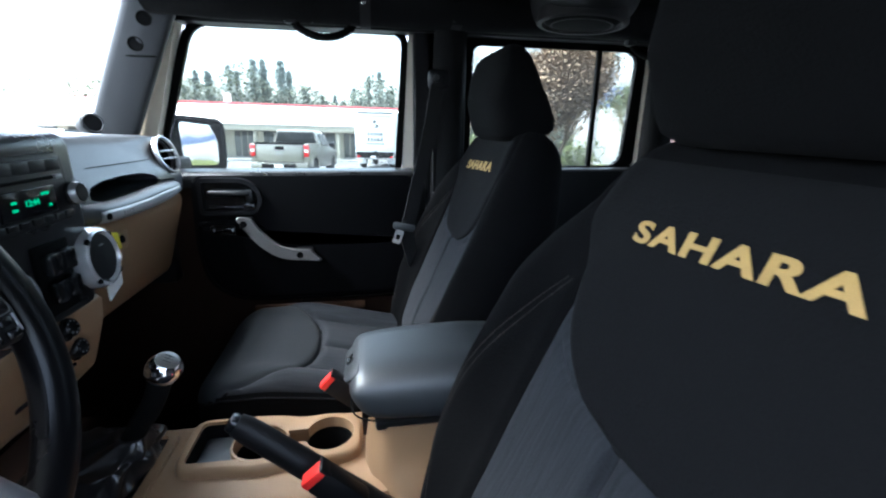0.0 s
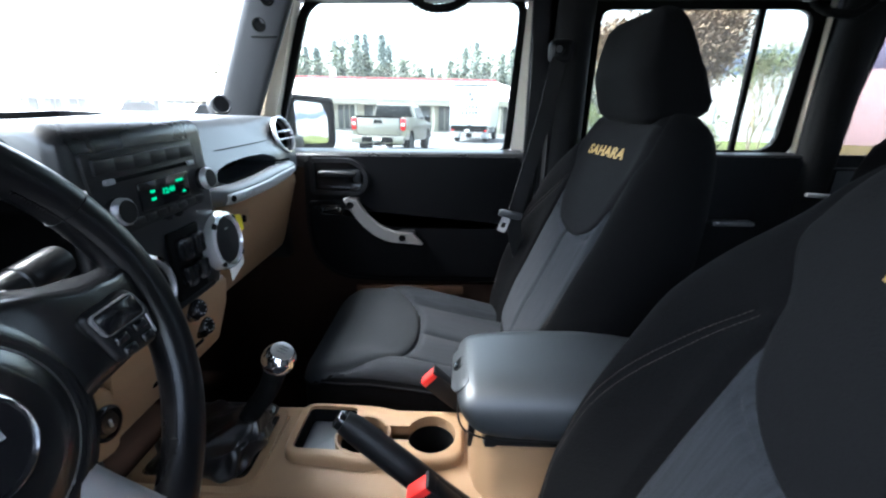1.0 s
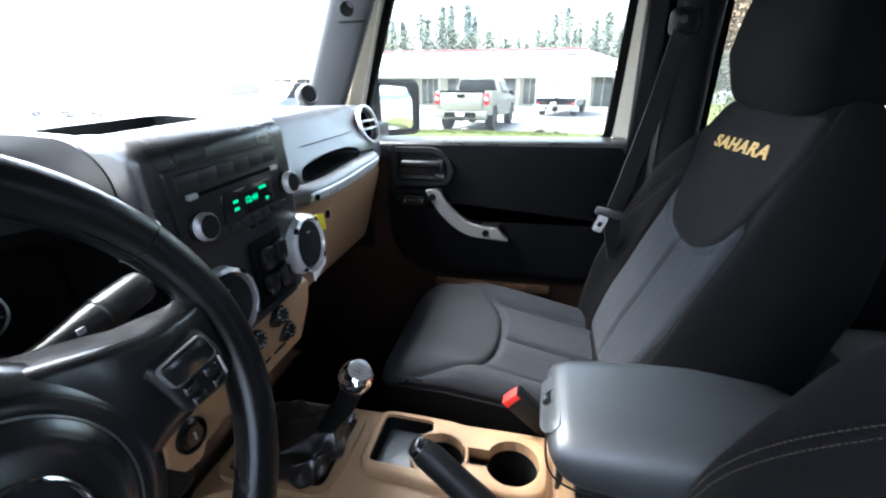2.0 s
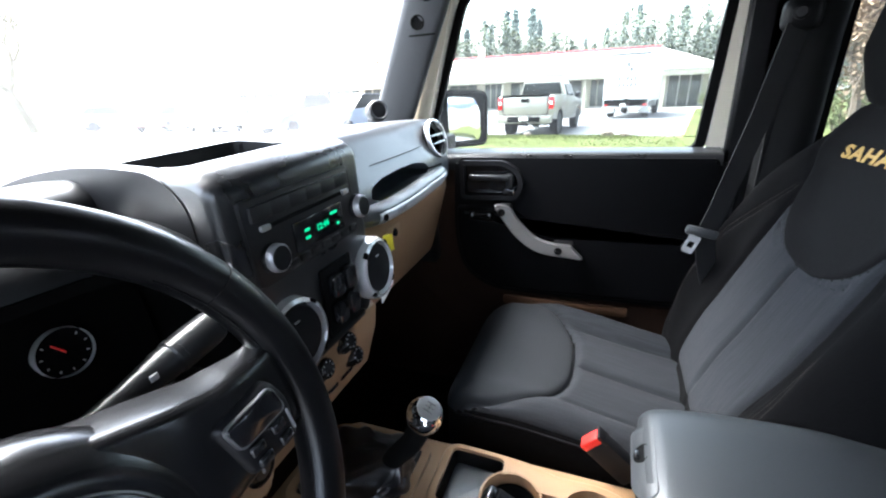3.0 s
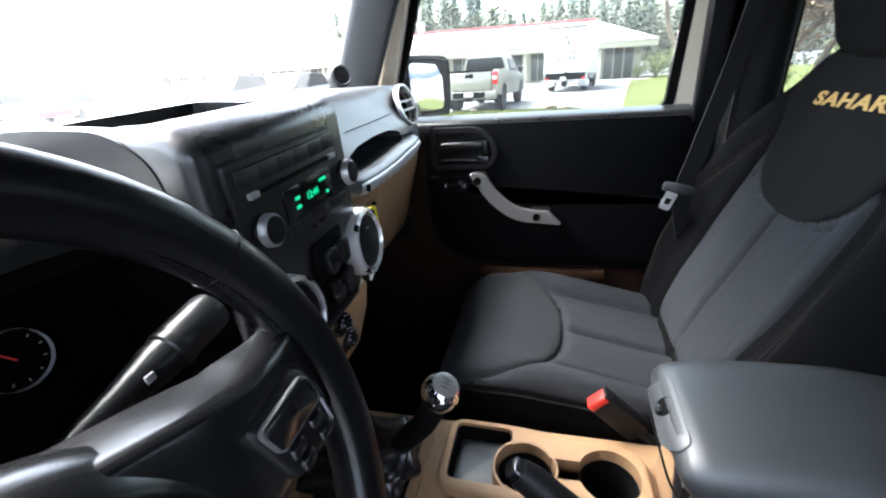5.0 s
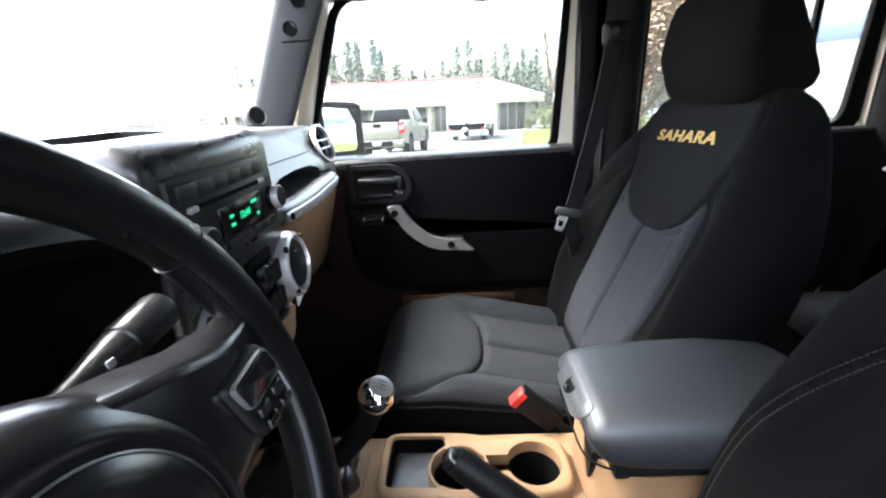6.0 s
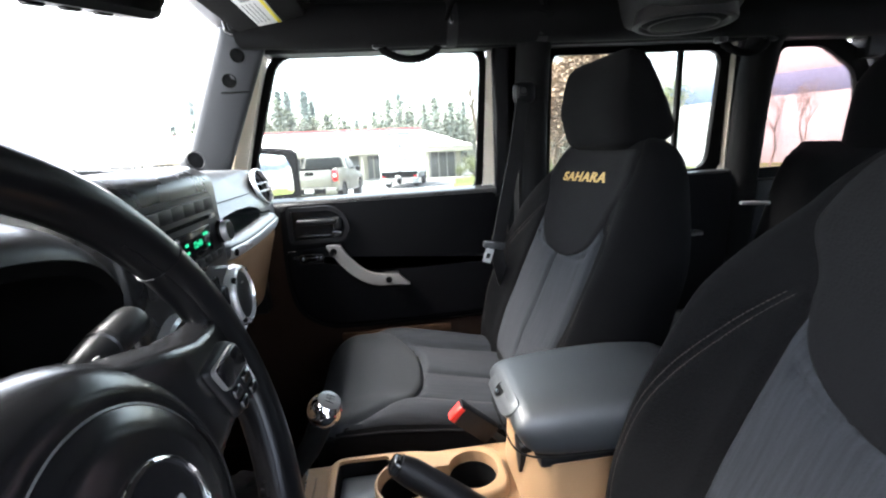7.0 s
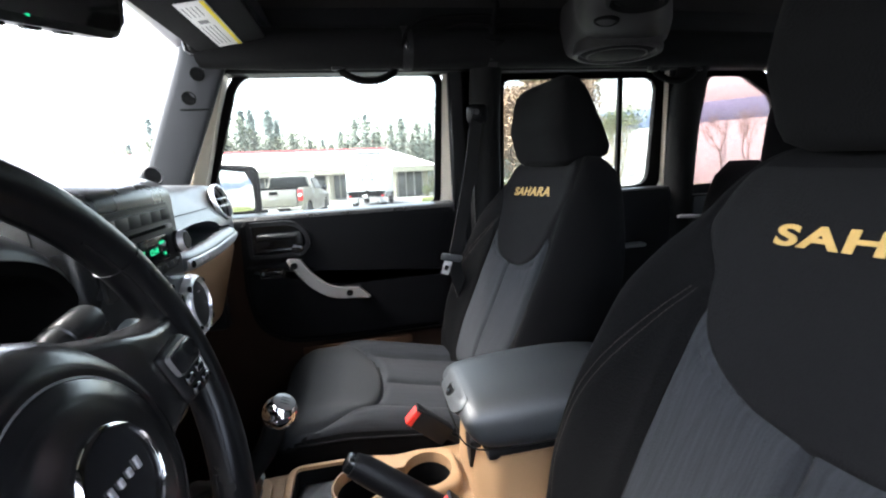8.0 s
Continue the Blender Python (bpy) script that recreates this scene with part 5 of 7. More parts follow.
def centre_stack():
    s = thing("centre_stack", "black centre stack with radio, window switches and heater dials", "centre stack")
    pr = rounded([(-0.29, 1.340), (-0.215, 1.3675), (-0.165, 1.3665), (-0.1375, 1.352), (-0.1365, 1.235), (-0.145, 1.10), (-0.185, 0.985), (-0.24, 0.93), (-0.40, 0.93)], [0.0, 0.01, 0.01, 0.018, 0.03, 0.05, 0.03, 0.02, 0.01], 6)
    bm = bmesh.new()
    loft(bm, [put(inset(pr, d), "y", y) for y, d in ((-0.0945, 0.014), (-0.0930, 0.008), (-0.0885, 0.003), (-0.080, 0.0), (0.130, 0.0), (0.1385, 0.003), (0.143, 0.008), (0.1445, 0.014))])
    hs = part("housing", bm, STACK, s)
    carve(hs, one_box((-0.236, 0.000, 1.386), (0.090, 0.156, 0.092), 0.012, 3))
    # tan lower fascia
    pr2 = rounded([(-0.21, 1.112), (-0.1445, 1.112), (-0.152, 1.065), (-0.178, 0.990), (-0.22, 0.950), (-0.30, 0.950)], 0.008)
    fas = part("heater_fascia", prism(pr2, "y", -0.098, 0.148, 0.006), TAN, s, "tan plastic heater fascia")
    for y, z in ((0.005, 1.086), (0.057, 1.094), (0.084, 1.050)):
        x = -0.1475 - (1.105 - z) * 0.26
        m = facing((x, y, z), (1, 0, 0.30))
        dial = part("heater_dial", turned([(0.0175, -0.004), (0.0175, 0.003), (0.0145, 0.005), (0.0135, 0.014), (0.0115, 0.0165), (0, 0.0165)], 28, m), GLOSSY, fas, "gloss black rotary dial")
        for k in range(8):
            a = k * math.pi / 4
            part("dial_mark", one_box(m @ Vector((0.0090 * math.cos(a), 0.0090 * math.sin(a), 0.0167)), (0.0012, 0.0022, 0.0022), 0.0003), PRINT, dial)
    for y in (-0.01, 0.035, 0.075):
        part("toggle_switch", one_box((-0.172, y, 1.026), (0.014, 0.034, 0.016), 0.004, 2, Matrix.Rotation(-0.35, 4, "Y")), GLOSSY, fas)
    # radio
    ro = rounded([(-0.077, 1.334), (0.104, 1.334), (0.110, 1.245), (-0.072, 1.243)], 0.006)
    rad = part("radio_face", prism(ro, "x", -0.150, -0.1325, 0.0025), RADIO, s, "black radio face")
    part("key_panel", one_box((-0.1315, 0.015, 1.3195), (0.005, 0.165, 0.016), 0.0015), RADIO, rad)
    for k in range(6):
        part("preset_key", one_box((-0.1310, -0.053 + 0.0272 * k, 1.3195), (0.0042, 0.0268, 0.0138), 0.0006), RADIO, rad)
    part("disc_slot", one_box((-0.1318, 0.018, 1.303), (0.004, 0.128, 0.004), 0.001), RUBBER, rad)
    for y in (-0.052, 0.089):
        part("slot_key", one_box((-0.1305, y, 1.303), (0.005, 0.013, 0.006), 0.0015), SILVER, rad)
    for y, z in ((-0.050, 1.270), (0.112, 1.277)):
        m = facing((-0.133, y, z), (1, 0, 0.08))
        kn = part("radio_knob", turned([(0.0160, 0), (0.0160, 0.004), (0.0142, 0.006), (0.0138, 0.013), (0.0118, 0.0150), (0, 0.0152)], 32, m), PLASTIC, rad, "black ribbed radio knob")
        part("knob_ring", turned([(0.0139, 0.006), (0.0152, 0.0065), (0.0148, 0.0125), (0.0132, 0.0142)], 32, m), SILVER, kn)
    part("display", one_box((-0.1315, 0.032, 1.277), (0.004, 0.092, 0.034), 0.002), GLOSSY, rad, "dark display with green digits")
    word = lettering("12:44", 0.0108, 0.0002, 0.0003)
    bmesh.ops.transform(word, matrix=Matrix.Translation((-0.1291, 0.034, 1.277)) @ Matrix(((0, 0, 1, 0), (1, 0, 0, 0), (0, 1, 0, 0), (0, 0, 0, 1))), verts=word.verts)
    part("clock_digits", word, GREEN_LCD, rad, "green lit clock digits", 0)
    for y, z, w in ((0.006, 1.281, 0.008), (0.006, 1.272, 0.008), (0.058, 1.2855, 0.014), (0.064, 1.270, 0.005)):
        part("display_mark", one_box((-0.1292, y, z), (0.0008, w, 0.0035), 0.0002), GREEN_LCD, rad)
    for k in range(7):
        part("small_key", one_box((-0.1316, -0.022 + 0.020 * k, 1.2525), (0.004, 0.016, 0.008), 0.001), RADIO, rad)
    # window switch panel between the vents
    part("switch_recess", one_box((-0.1365, 0.052, 1.172), (0.006, 0.066, 0.10), 0.006), RUBBER, s)
    for y, z in ((0.038, 1.196), (0.066, 1.196), (0.038, 1.158), (0.066, 1.158)):
        part("window_switch", one_box((-0.129, y, z), (0.018, 0.022, 0.030), 0.005), GLOSSY, s)
    part("lower_lip", one_box((-0.140, 0.04, 1.122), (0.016, 0.12, 0.010), 0.003), PLASTIC, s)
    return s


def binnacle():
    b = thing("instrument_binnacle", "black hooded instrument cluster with chrome ringed gauges", "instrument cluster")
    yc = -0.298
    # hood
    def hood(r, x, dz=0.0):
        pts = []
        for k in range(41):
            t = math.pi * k / 40
            c, sn = math.cos(t), math.sin(t)
            u = math.copysign(abs(c) ** 0.32, c)
            pts.append((x, yc + r * 0.211 * u, 1.16 + 0.205 * r * abs(sn) ** 0.32 - (0.022 * u * u - dz) * abs(sn) ** 0.32))
        return pts
    outer = [hood(0.99, -0.44, -0.030), hood(1.0, -0.34, -0.012), hood(1.0, -0.252, -0.006), hood(1.0, -0.215, -0.006), hood(1.0, -0.188, -0.009), hood(0.999, -0.168, -0.015), hood(0.997, -0.155, -0.024), hood(0.994, -0.148, -0.034), hood(0.990, -0.146, -0.040)]
    inner = [hood(0.990, -0.1458, -0.041), hood(0.965, -0.150, -0.046), hood(0.95, -0.165, -0.044), hood(0.91, -0.20, -0.040), hood(0.88, -0.262, -0.040)]

    def skin(rs, name, material, label):
        bm = bmesh.new()
        rows = [[bm.verts.new(p) for p in r] for r in rs]
        for a, c in zip(rows, rows[1:]):
            for i in range(40):
                bm.faces.new((a[i], a[i + 1], c[i + 1], c[i]))
        part(name, bm, material, b, label, 50)
    skin(outer, "hood", HOOD, "")
    skin(inner, "visor_lining", DIAL, "black visor lining")
    bm = bmesh.new()
    tube(bm, [Vector(p) + Vector((0, 0, 0.0002)) for p in hood(1.0, -0.252, -0.006)[1:-1]], 0.0016, 6)
    part("hood_seam", bm, RUBBER, b)
    part("cluster_face", prism(rounded([(yc - 0.185, 1.10), (yc + 0.185, 1.10), (yc + 0.175, 1.345), (yc - 0.175, 1.345)], 0.05), "x", -0.262, -0.242, 0.004), DIAL, b)
    part("column_shroud", one_box((-0.11, yc - 0.02, 1.165), (0.14, 0.10, 0.10), 0.03, 4), PLASTIC, b)
    part("knee_panel", one_box((-0.215, yc, 1.03), (0.05, 0.42, 0.20), 0.02, 3), PLASTIC, b)
    ig = rounded([(-0.142, 1.088), (-0.100, 1.088), (-0.098, 1.012), (-0.130, 1.00), (-0.152, 1.032)], 0.012)
    surround = part("ignition_surround", prism(ig, "x", -0.200, -0.152, 0.005), TAN, b, "tan plastic ignition surround")
    lock = part("ignition_lock", turned([(0.0200, -0.004), (0.0200, 0.003), (0.0165, 0.005), (0.0150, 0.001), (0.0120, 0.001), (0.0115, 0.006), (0, 0.006)], 28, facing((-0.151, -0.118, 1.046), (1, 0, 0.1))), GLOSSY, surround, "black ignition lock")
    part("key_slot", one_box((-0.1445, -0.118, 1.0465), (0.002, 0.003, 0.010), 0.0005), SILVER, lock)
    for y, z, r in ((yc - 0.068, 1.250, 0.034), (yc + 0.016, 1.250, 0.034), (yc - 0.132, 1.234, 0.021), (yc + 0.104, 1.234, 0.021)):
        m = facing((-0.242, y, z), (1, 0, 0.12))
        part("gauge_ring", hoop([(r, -0.002), (r * 1.035, 0.0), (r * 1.035, 0.008), (r * 1.01, 0.0095), (r * 0.985, 0.006)], 40, m), RING, b, "bright silver gauge ring")
        dial = part("gauge_dial", turned([(r * 0.97, 0.002), (r * 0.97, 0.0062), (0, 0.0062)], 36, m), DIAL, b, "black gauge dial")
        for k in range(9):
            a = radians(-40 + 260 * k / 8)
            bm = bmesh.new()
            box(bm, (0, 0, 0), (0.0009, r * 0.10, 0.0006))
            bmesh.ops.transform(bm, matrix=m @ Matrix.Rotation(a + math.pi / 2, 4, "Z") @ Matrix.Translation((0, r * 0.80, 0.0066)), verts=bm.verts)
            part("gauge_tick", bm, PRINT, dial)
        bm = bmesh.new()
        box(bm, (0, r * 0.30, 0.0078), (0.0012, r * 0.60, 0.0010))
        bmesh.ops.transform(bm, matrix=m @ Matrix.Rotation(radians(35), 4, "Z"), verts=bm.verts)
        part("gauge_needle", bm, RED, dial, "red needle")
    return b


def tweeter():
    t = thing("tweeter", "small round dark grey tweeter pod on the dash corner", "speaker")
    p = Vector((-0.336, 0.566, 1.368))
    d = Vector((0.75, -0.55, 0.22))
    m = facing(p, d)
    part("pod", turned([(0.014, -0.034), (0.0225, -0.024), (0.0250, -0.004), (0.0240, 0.003), (0.0205, 0.006), (0.0190, 0.0045)], 30, m), PILLAR, t)
    part("grille", turned([(0.0192, 0.002), (0.018, 0.0050), (0.012, 0.0066), (0, 0.0070)], 30, m), PLASTIC, t)
    part("ring", hoop([(0.0185, 0.0040), (0.0198, 0.0072), (0.0182, 0.0060)], 30, m), VINYL, t)
    part("foot", one_box(p + Vector((-0.018, 0.012, -0.030)), (0.030, 0.030, 0.030), 0.006), PILLAR, t)
    return t


def paper_tag():
    t = thing("hang_tag", "pale blue paper tag with yellow corner behind the air vent", "tag")
    out = rounded([(0.190, 1.182), (0.240, 1.178), (0.236, 1.098), (0.190, 1.080)], 0.003)
    part("paper", prism(out, "x", -0.1608, -0.1592), WHITE_LABEL, t)
    part("yellow_corner", prism([(0.216, 1.194), (0.244, 1.188), (0.248, 1.158), (0.218, 1.162)], "x", -0.1580, -0.1560), YELLOW, t, "yellow paper corner")
    return t


dashboard()
centre_stack()
round_vent((-0.136, -0.042, 1.170), (1, -0.05, 0.10), 0.047)
round_vent((-0.136, 0.139, 1.174), (1, 0.05, 0.10), 0.047)
end_vent(END_VENT, END_AIM, 0.046)
binnacle()
tweeter()
paper_tag()


# ---- steering wheel ----
def steering_wheel():
    a = 0.293
    w = thing("steering_wheel", "black leather steering wheel with chrome trimmed hub", "steering wheel")
    M = Matrix(((0, -math.sin(a), math.cos(a), -0.040), (1, 0, 0, -0.325), (0, math.cos(a), math.sin(a), 1.215), (0, 0, 0, 1)))
    R, r = 0.181, 0.0178

    def emit(name, bm, material, parent=w, label="", smooth=60):
        bmesh.ops.transform(bm, matrix=M, verts=bm.verts)
        return part(name, bm, material, parent, label, smooth)
    bm = bmesh.new()
    rings = []
    for k in range(72):
        t = 2 * math.pi * k / 72
        c, s = math.cos(t), math.sin(t)
        rings.append([((R + r * math.cos(q)) * c, (R + r * math.cos(q)) * s, r * 0.95 * math.sin(q)) for q in [2 * math.pi * j / 16 for j in range(16)]])
    loft(bm, rings, loop=True)
    rim = emit("rim", bm, LEATHER, label="black leather rim")
    # stitches inside the rim
    bm = bmesh.new()
    for k in range(120):
        t = radians(-45) + radians(90) * k / 120
        c, s = math.cos(t), math.sin(t)
        q = R - r * 0.92
        tube(bm, [(q * c, q * s, 0.0045), (q * math.cos(t + 0.006), q * math.sin(t + 0.006), 0.0075)], 0.0008, 4)
    st = emit("rim_stitching", bm, LEATHER, rim, "black cross stitching", 0)
    st["kind"] = "stuff"
    for t in (radians(32), radians(148)):
        c, s = math.cos(t), math.sin(t)
        bm = bmesh.new()
        tube(bm, [((R + (r + 0.0005) * math.cos(q)) * c, (R + (r + 0.0005) * math.cos(q)) * s, (r * 0.95 + 0.0005) * math.sin(q)) for q in [2 * math.pi * j / 20 for j in range(21)]], 0.0005, 5)
        emit("rim_seam", bm, LEATHER, rim)
    # spokes: flat-topped arms that taper into the rim
    for sg in (-1, 1):
        bm = bmesh.new()
        rings = []
        for k in range(13):
            u = k / 12
            x = sg * (0.050 + 0.126 * u)
            yt = lerp([0, .2, .5, .8, 1], [.062, .054, .043, .040, .046], u)
            yb = lerp([0, .3, .7, 1], [-.040, -.030, -.026, -.034], u)
            zf = lerp([0, .25, .6, .85, 1], [.016, .021, .019, .011, .006], u)
            zb = lerp([0, 1], [-.016, -.009], u)
            sec = rounded([(yt - 0.003 + 0.30 * (zf - zb), zb), (yt - 0.002, zf - 0.005), (yt - 0.006, zf - 0.0005), (yt - 0.016, zf), (yb + 0.010, zf), (yb, zf - 0.008), (yb, zb)], [.003, .004, .006, .006, .006, .005, .003], 4)
            rings.append([(x, p, q) for p, q in sec])
        loft(bm, rings)
        sp = emit("spoke", bm, SPOKE)
        bo = rounded([(sg * 0.094, 0.024), (sg * 0.142, 0.026), (sg * 0.150, 0.004), (sg * 0.144, -0.024), (sg * 0.104, -0.021)], 0.008)
        bm = bmesh.new()
        loft(bm, [put(inset(bo, d), "z", z) for d, z in ((-0.003, 0.006), (0.0, 0.0205), (0.002, 0.0235), (0.006, 0.0245))])
        pod = emit("button_pod", bm, PLASTIC, sp)
        up = rounded([(sg * 0.0985, 0.0195), (sg * 0.1375, 0.0215), (sg * 0.1410, 0.0030), (sg * 0.1030, 0.0020)], 0.004)
        emit("toggle", prism(up, "z", 0.0235, 0.0275, 0.0012), GLOSSY, pod)
        emit("toggle_trim", ring_prism(inset(up, -0.0010), up, "z", 0.0235, 0.0270), PULL, pod, "thin silver outline")
        for dx, dy in ((0.112, -0.005), (0.131, -0.004), (0.114, -0.015), (0.133, -0.015)):
            emit("button", one_box((sg * dx, dy, 0.0255), (0.012, 0.0075, 0.005), 0.002), GLOSSY, pod)
        emit("pod_bar", one_box((sg * 0.1425, -0.008, 0.0240), (0.0022, 0.016, 0.003), 0.0008), SILVER, pod)
        # lower spokes
        bm = bmesh.new()
        path = [(sg * 0.03, -0.05, 0.012), (sg * 0.055, -0.10, 0.008), (sg * 0.085, -0.155, 0.0), (sg * 0.092, -0.164, 0.0)]
        tube(bm, path, [0.020, 0.017, 0.014, 0.014], 12, flat=0.6)
        emit("lower_spoke", bm, SILVER, label="satin silver lower spoke")
    # hub
    C = Matrix.Translation((0.0, -0.010, 0.0)) @ Matrix.Diagonal((0.91, 0.91, 0.85, 1))
    emit("hub", turned([(0.085, -0.06), (0.098, -0.034), (0.1025, -0.014), (0.1020, -0.002), (0.0985, 0.008), (0.092, 0.0165), (0.083, 0.0230), (0.0725, 0.0275), (0.0705, 0.0262), (0.0680, 0.0265), (0.0660, 0.0300), (0.052, 0.0330), (0.034, 0.0345), (0.0, 0.035)], 72, C), SPOKE, label="black round airbag hub")
    emit("hub_ring", hoop([(0.0682, 0.0262), (0.0690, 0.0272), (0.0699, 0.0266), (0.0692, 0.0255)], 72, C), PULL, label="thin dull silver hub ring")
    D = Matrix.Translation((0.004, -0.008, -0.0050))
    emb = emit("emblem", turned([(0.0290, 0.0300), (0.0300, 0.0355), (0.0280, 0.0362), (0.0275, 0.0350), (0, 0.0356)], 40, D), GLOSSY, label="round emblem with plain bright bars")
    emit("emblem_ring", hoop([(0.0280, 0.0350), (0.0288, 0.0378), (0.0302, 0.0372), (0.0308, 0.0345)], 48, D), CHROME, emb, "chrome ring")
    for k, hgt in enumerate((0.010, 0.007, 0.007, 0.010)):
        emit("emblem_bar", one_box((-0.0085 + 0.0082 * k, -0.007, 0.0312), (0.0034, hgt * 0.7, 0.0016), 0.0005), SILVER, emb)
    return w


def stalk():
    """Wiper stalk at the column's right."""
    s = thing("wiper_stalk", "black wiper control stalk on the steering column", "control stalk")
    bm = bmesh.new()
    p0, p1 = Vector((-0.112, -0.262, 1.238)), Vector((-0.110, -0.150, 1.254))
    dv = (p1 - p0)
    tube(bm, [p0 + dv * u for u in (0, 0.35, 0.55, 0.58, 0.66)], [0.0065, 0.0090, 0.0118, 0.0128, 0.0128], 18)
    part("shaft", bm, STALK, s)
    bm = bmesh.new()
    tube(bm, [p0 + dv * u for u in (0.65, 0.67, 0.71, 0.72)], [0.0120, 0.0142, 0.0142, 0.0120], 18)
    part("collar", bm, STALK, s)
    bm = bmesh.new()
    tube(bm, [p0 + dv * u for u in (0.71, 0.74, 0.98, 1.02, 1.04)], [0.0130, 0.0142, 0.0142, 0.0130, 0.007], 18)
    part("twist_end", bm, STALK, s)
    part("marking", one_box(p0 + dv * 0.48 + Vector((0.0100, 0, 0.004)), (0.002, 0.006, 0.005), 0.0005), PRINT, s)
    return s


steering_wheel()
stalk()


# ---- overhead ----
def sound_bar():
    """Overhead bar across the cabin; a speaker pod hangs at either end."""
    s = thing("sound_bar", "dark grey overhead sound bar with round speakers", "sound bar")
    bm = bmesh.new()
    rings = []
    for k in range(49):
        u = k / 48
        y = over(0.60) + (0.60 - over(0.60)) * u
        e = abs(y - CY)
        pod = math.exp(-((e - 0.39) / 0.13) ** 2)
        x0 = ease([0, .14, .30, .40, .54], [.545, .548, .610, .665, .700], e)
        x1 = 0.745 + 0.165 * pod
        zt, zb = 1.760, 1.636 - 0.030 * pod - 0.006 * math.cos(e * 24)
        ring = []
        for p, q in supring(32, 1.0, 1.0, 3.4):
            z = (zt + zb) / 2 + q * (zt - zb) / 2
            ring.append(((x0 + x1) / 2 + p * (x1 - x0) / 2 * (1 - 0.10 * max(0, -q)), y, z - 0.05 * p * (0.4 + 0.6 * pod) * 0.3))
        rings.append(ring)
    loft(bm, rings)
    part("shell", bm, BARSHELL, s, "", 60)
    for y in (0.455, over(0.455)):
        m = facing((0.775, y, 1.5985), (-0.05, 0.0, -1))
        pod = part("speaker_pod", turned([(0.100, -0.030), (0.103, -0.010), (0.102, -0.003), (0.097, 0.0), (0.090, -0.001), (0.086, -0.008)], 48, m), BARSHELL, s)
        part("speaker_grille", turned([(0.087, -0.010), (0.078, -0.004), (0.05, 0.0015), (0.025, 0.003), (0, 0.0035)], 40, m), HEADLINER, pod)
        part("grille_ring", hoop([(0.070, -0.0012), (0.071, 0.0008), (0.067, 0.0012), (0.066, -0.0006)], 40, m), BARSHELL, pod)
    for y in (0.300, over(0.300)):
        part("courtesy_lamp", turned([(0.026, -0.012), (0.025, 0.004), (0.021, 0.006), (0.018, 0.000), (0, 0.0)], 28, facing((0.650, y, 1.6305), (-0.15, 0, -1))), RUBBER, s)
    part("dome_recess", turned([(0.055, -0.012), (0.053, 0.004), (0.046, 0.006), (0.040, -0.002), (0, -0.002)], 32, facing((0.650, 0.205, 1.6345), (-0.15, 0, -1))), RUBBER, s)
    return s


def sun_visor(y0, flip):
    """Visor folded up under the header; flip mirrors it to the other side."""
    v = thing("sun_visor", "dark folded sun visor with a white warning label", "sun visor", "sun visors")
    tilt = Matrix.Rotation(radians(-10), 4, "Y")

    def slab(name, c, s, bev, material, parent, label=""):
        cc = tilt @ Vector(c)
        if flip:
            cc.y = -cc.y
        bm = one_box(cc + Vector((-0.135, y0, 1.672)), s, bev, 2, tilt)
        return part(name, bm, material, parent, label)
    slab("board", (0, -0.03, 0), (0.165, 0.42, 0.020), 0.008, HEADLINER, v)
    lab = slab("warning_label", (0.0, 0.0, -0.0108), (0.052, 0.27, 0.0016), 0.0004, WHITE_LABEL, v, "white paper label with grey print")
    slab("label_band", (0.021, 0.0, -0.0118), (0.008, 0.27, 0.0012), 0.0003, YELLOW, lab, "yellow edge")
    for k in range(4):
        slab("print_line", (-0.019 + 0.008 * k, 0.05, -0.0118), (0.0016, 0.12, 0.0010), 0.0002, PRINT, lab)
        slab("print_line", (-0.019 + 0.008 * k, -0.09, -0.0118), (0.0016, 0.05, 0.0010), 0.0002, PRINT, lab)
    slab("print_mark", (-0.006, -0.035, -0.0118), (0.018, 0.018, 0.0010), 0.0002, PRINT, lab)
    slab("hinge", (-0.075, 0.155, 0.004), (0.040, 0.045, 0.026), 0.010, RUBBER, v)
    bm = bmesh.new()
    sy = -1 if flip else 1
    tube(bm, smooth_path([(-0.245, y0 + sy * 0.17, 1.690), (-0.240, y0 + sy * 0.165, 1.655), (-0.215, y0 + sy * 0.16, 1.648), (-0.19, y0 + sy * 0.15, 1.665)], 5), 0.005, 8)
    part("hinge_arm", bm, GLOSSY, v)
    return v


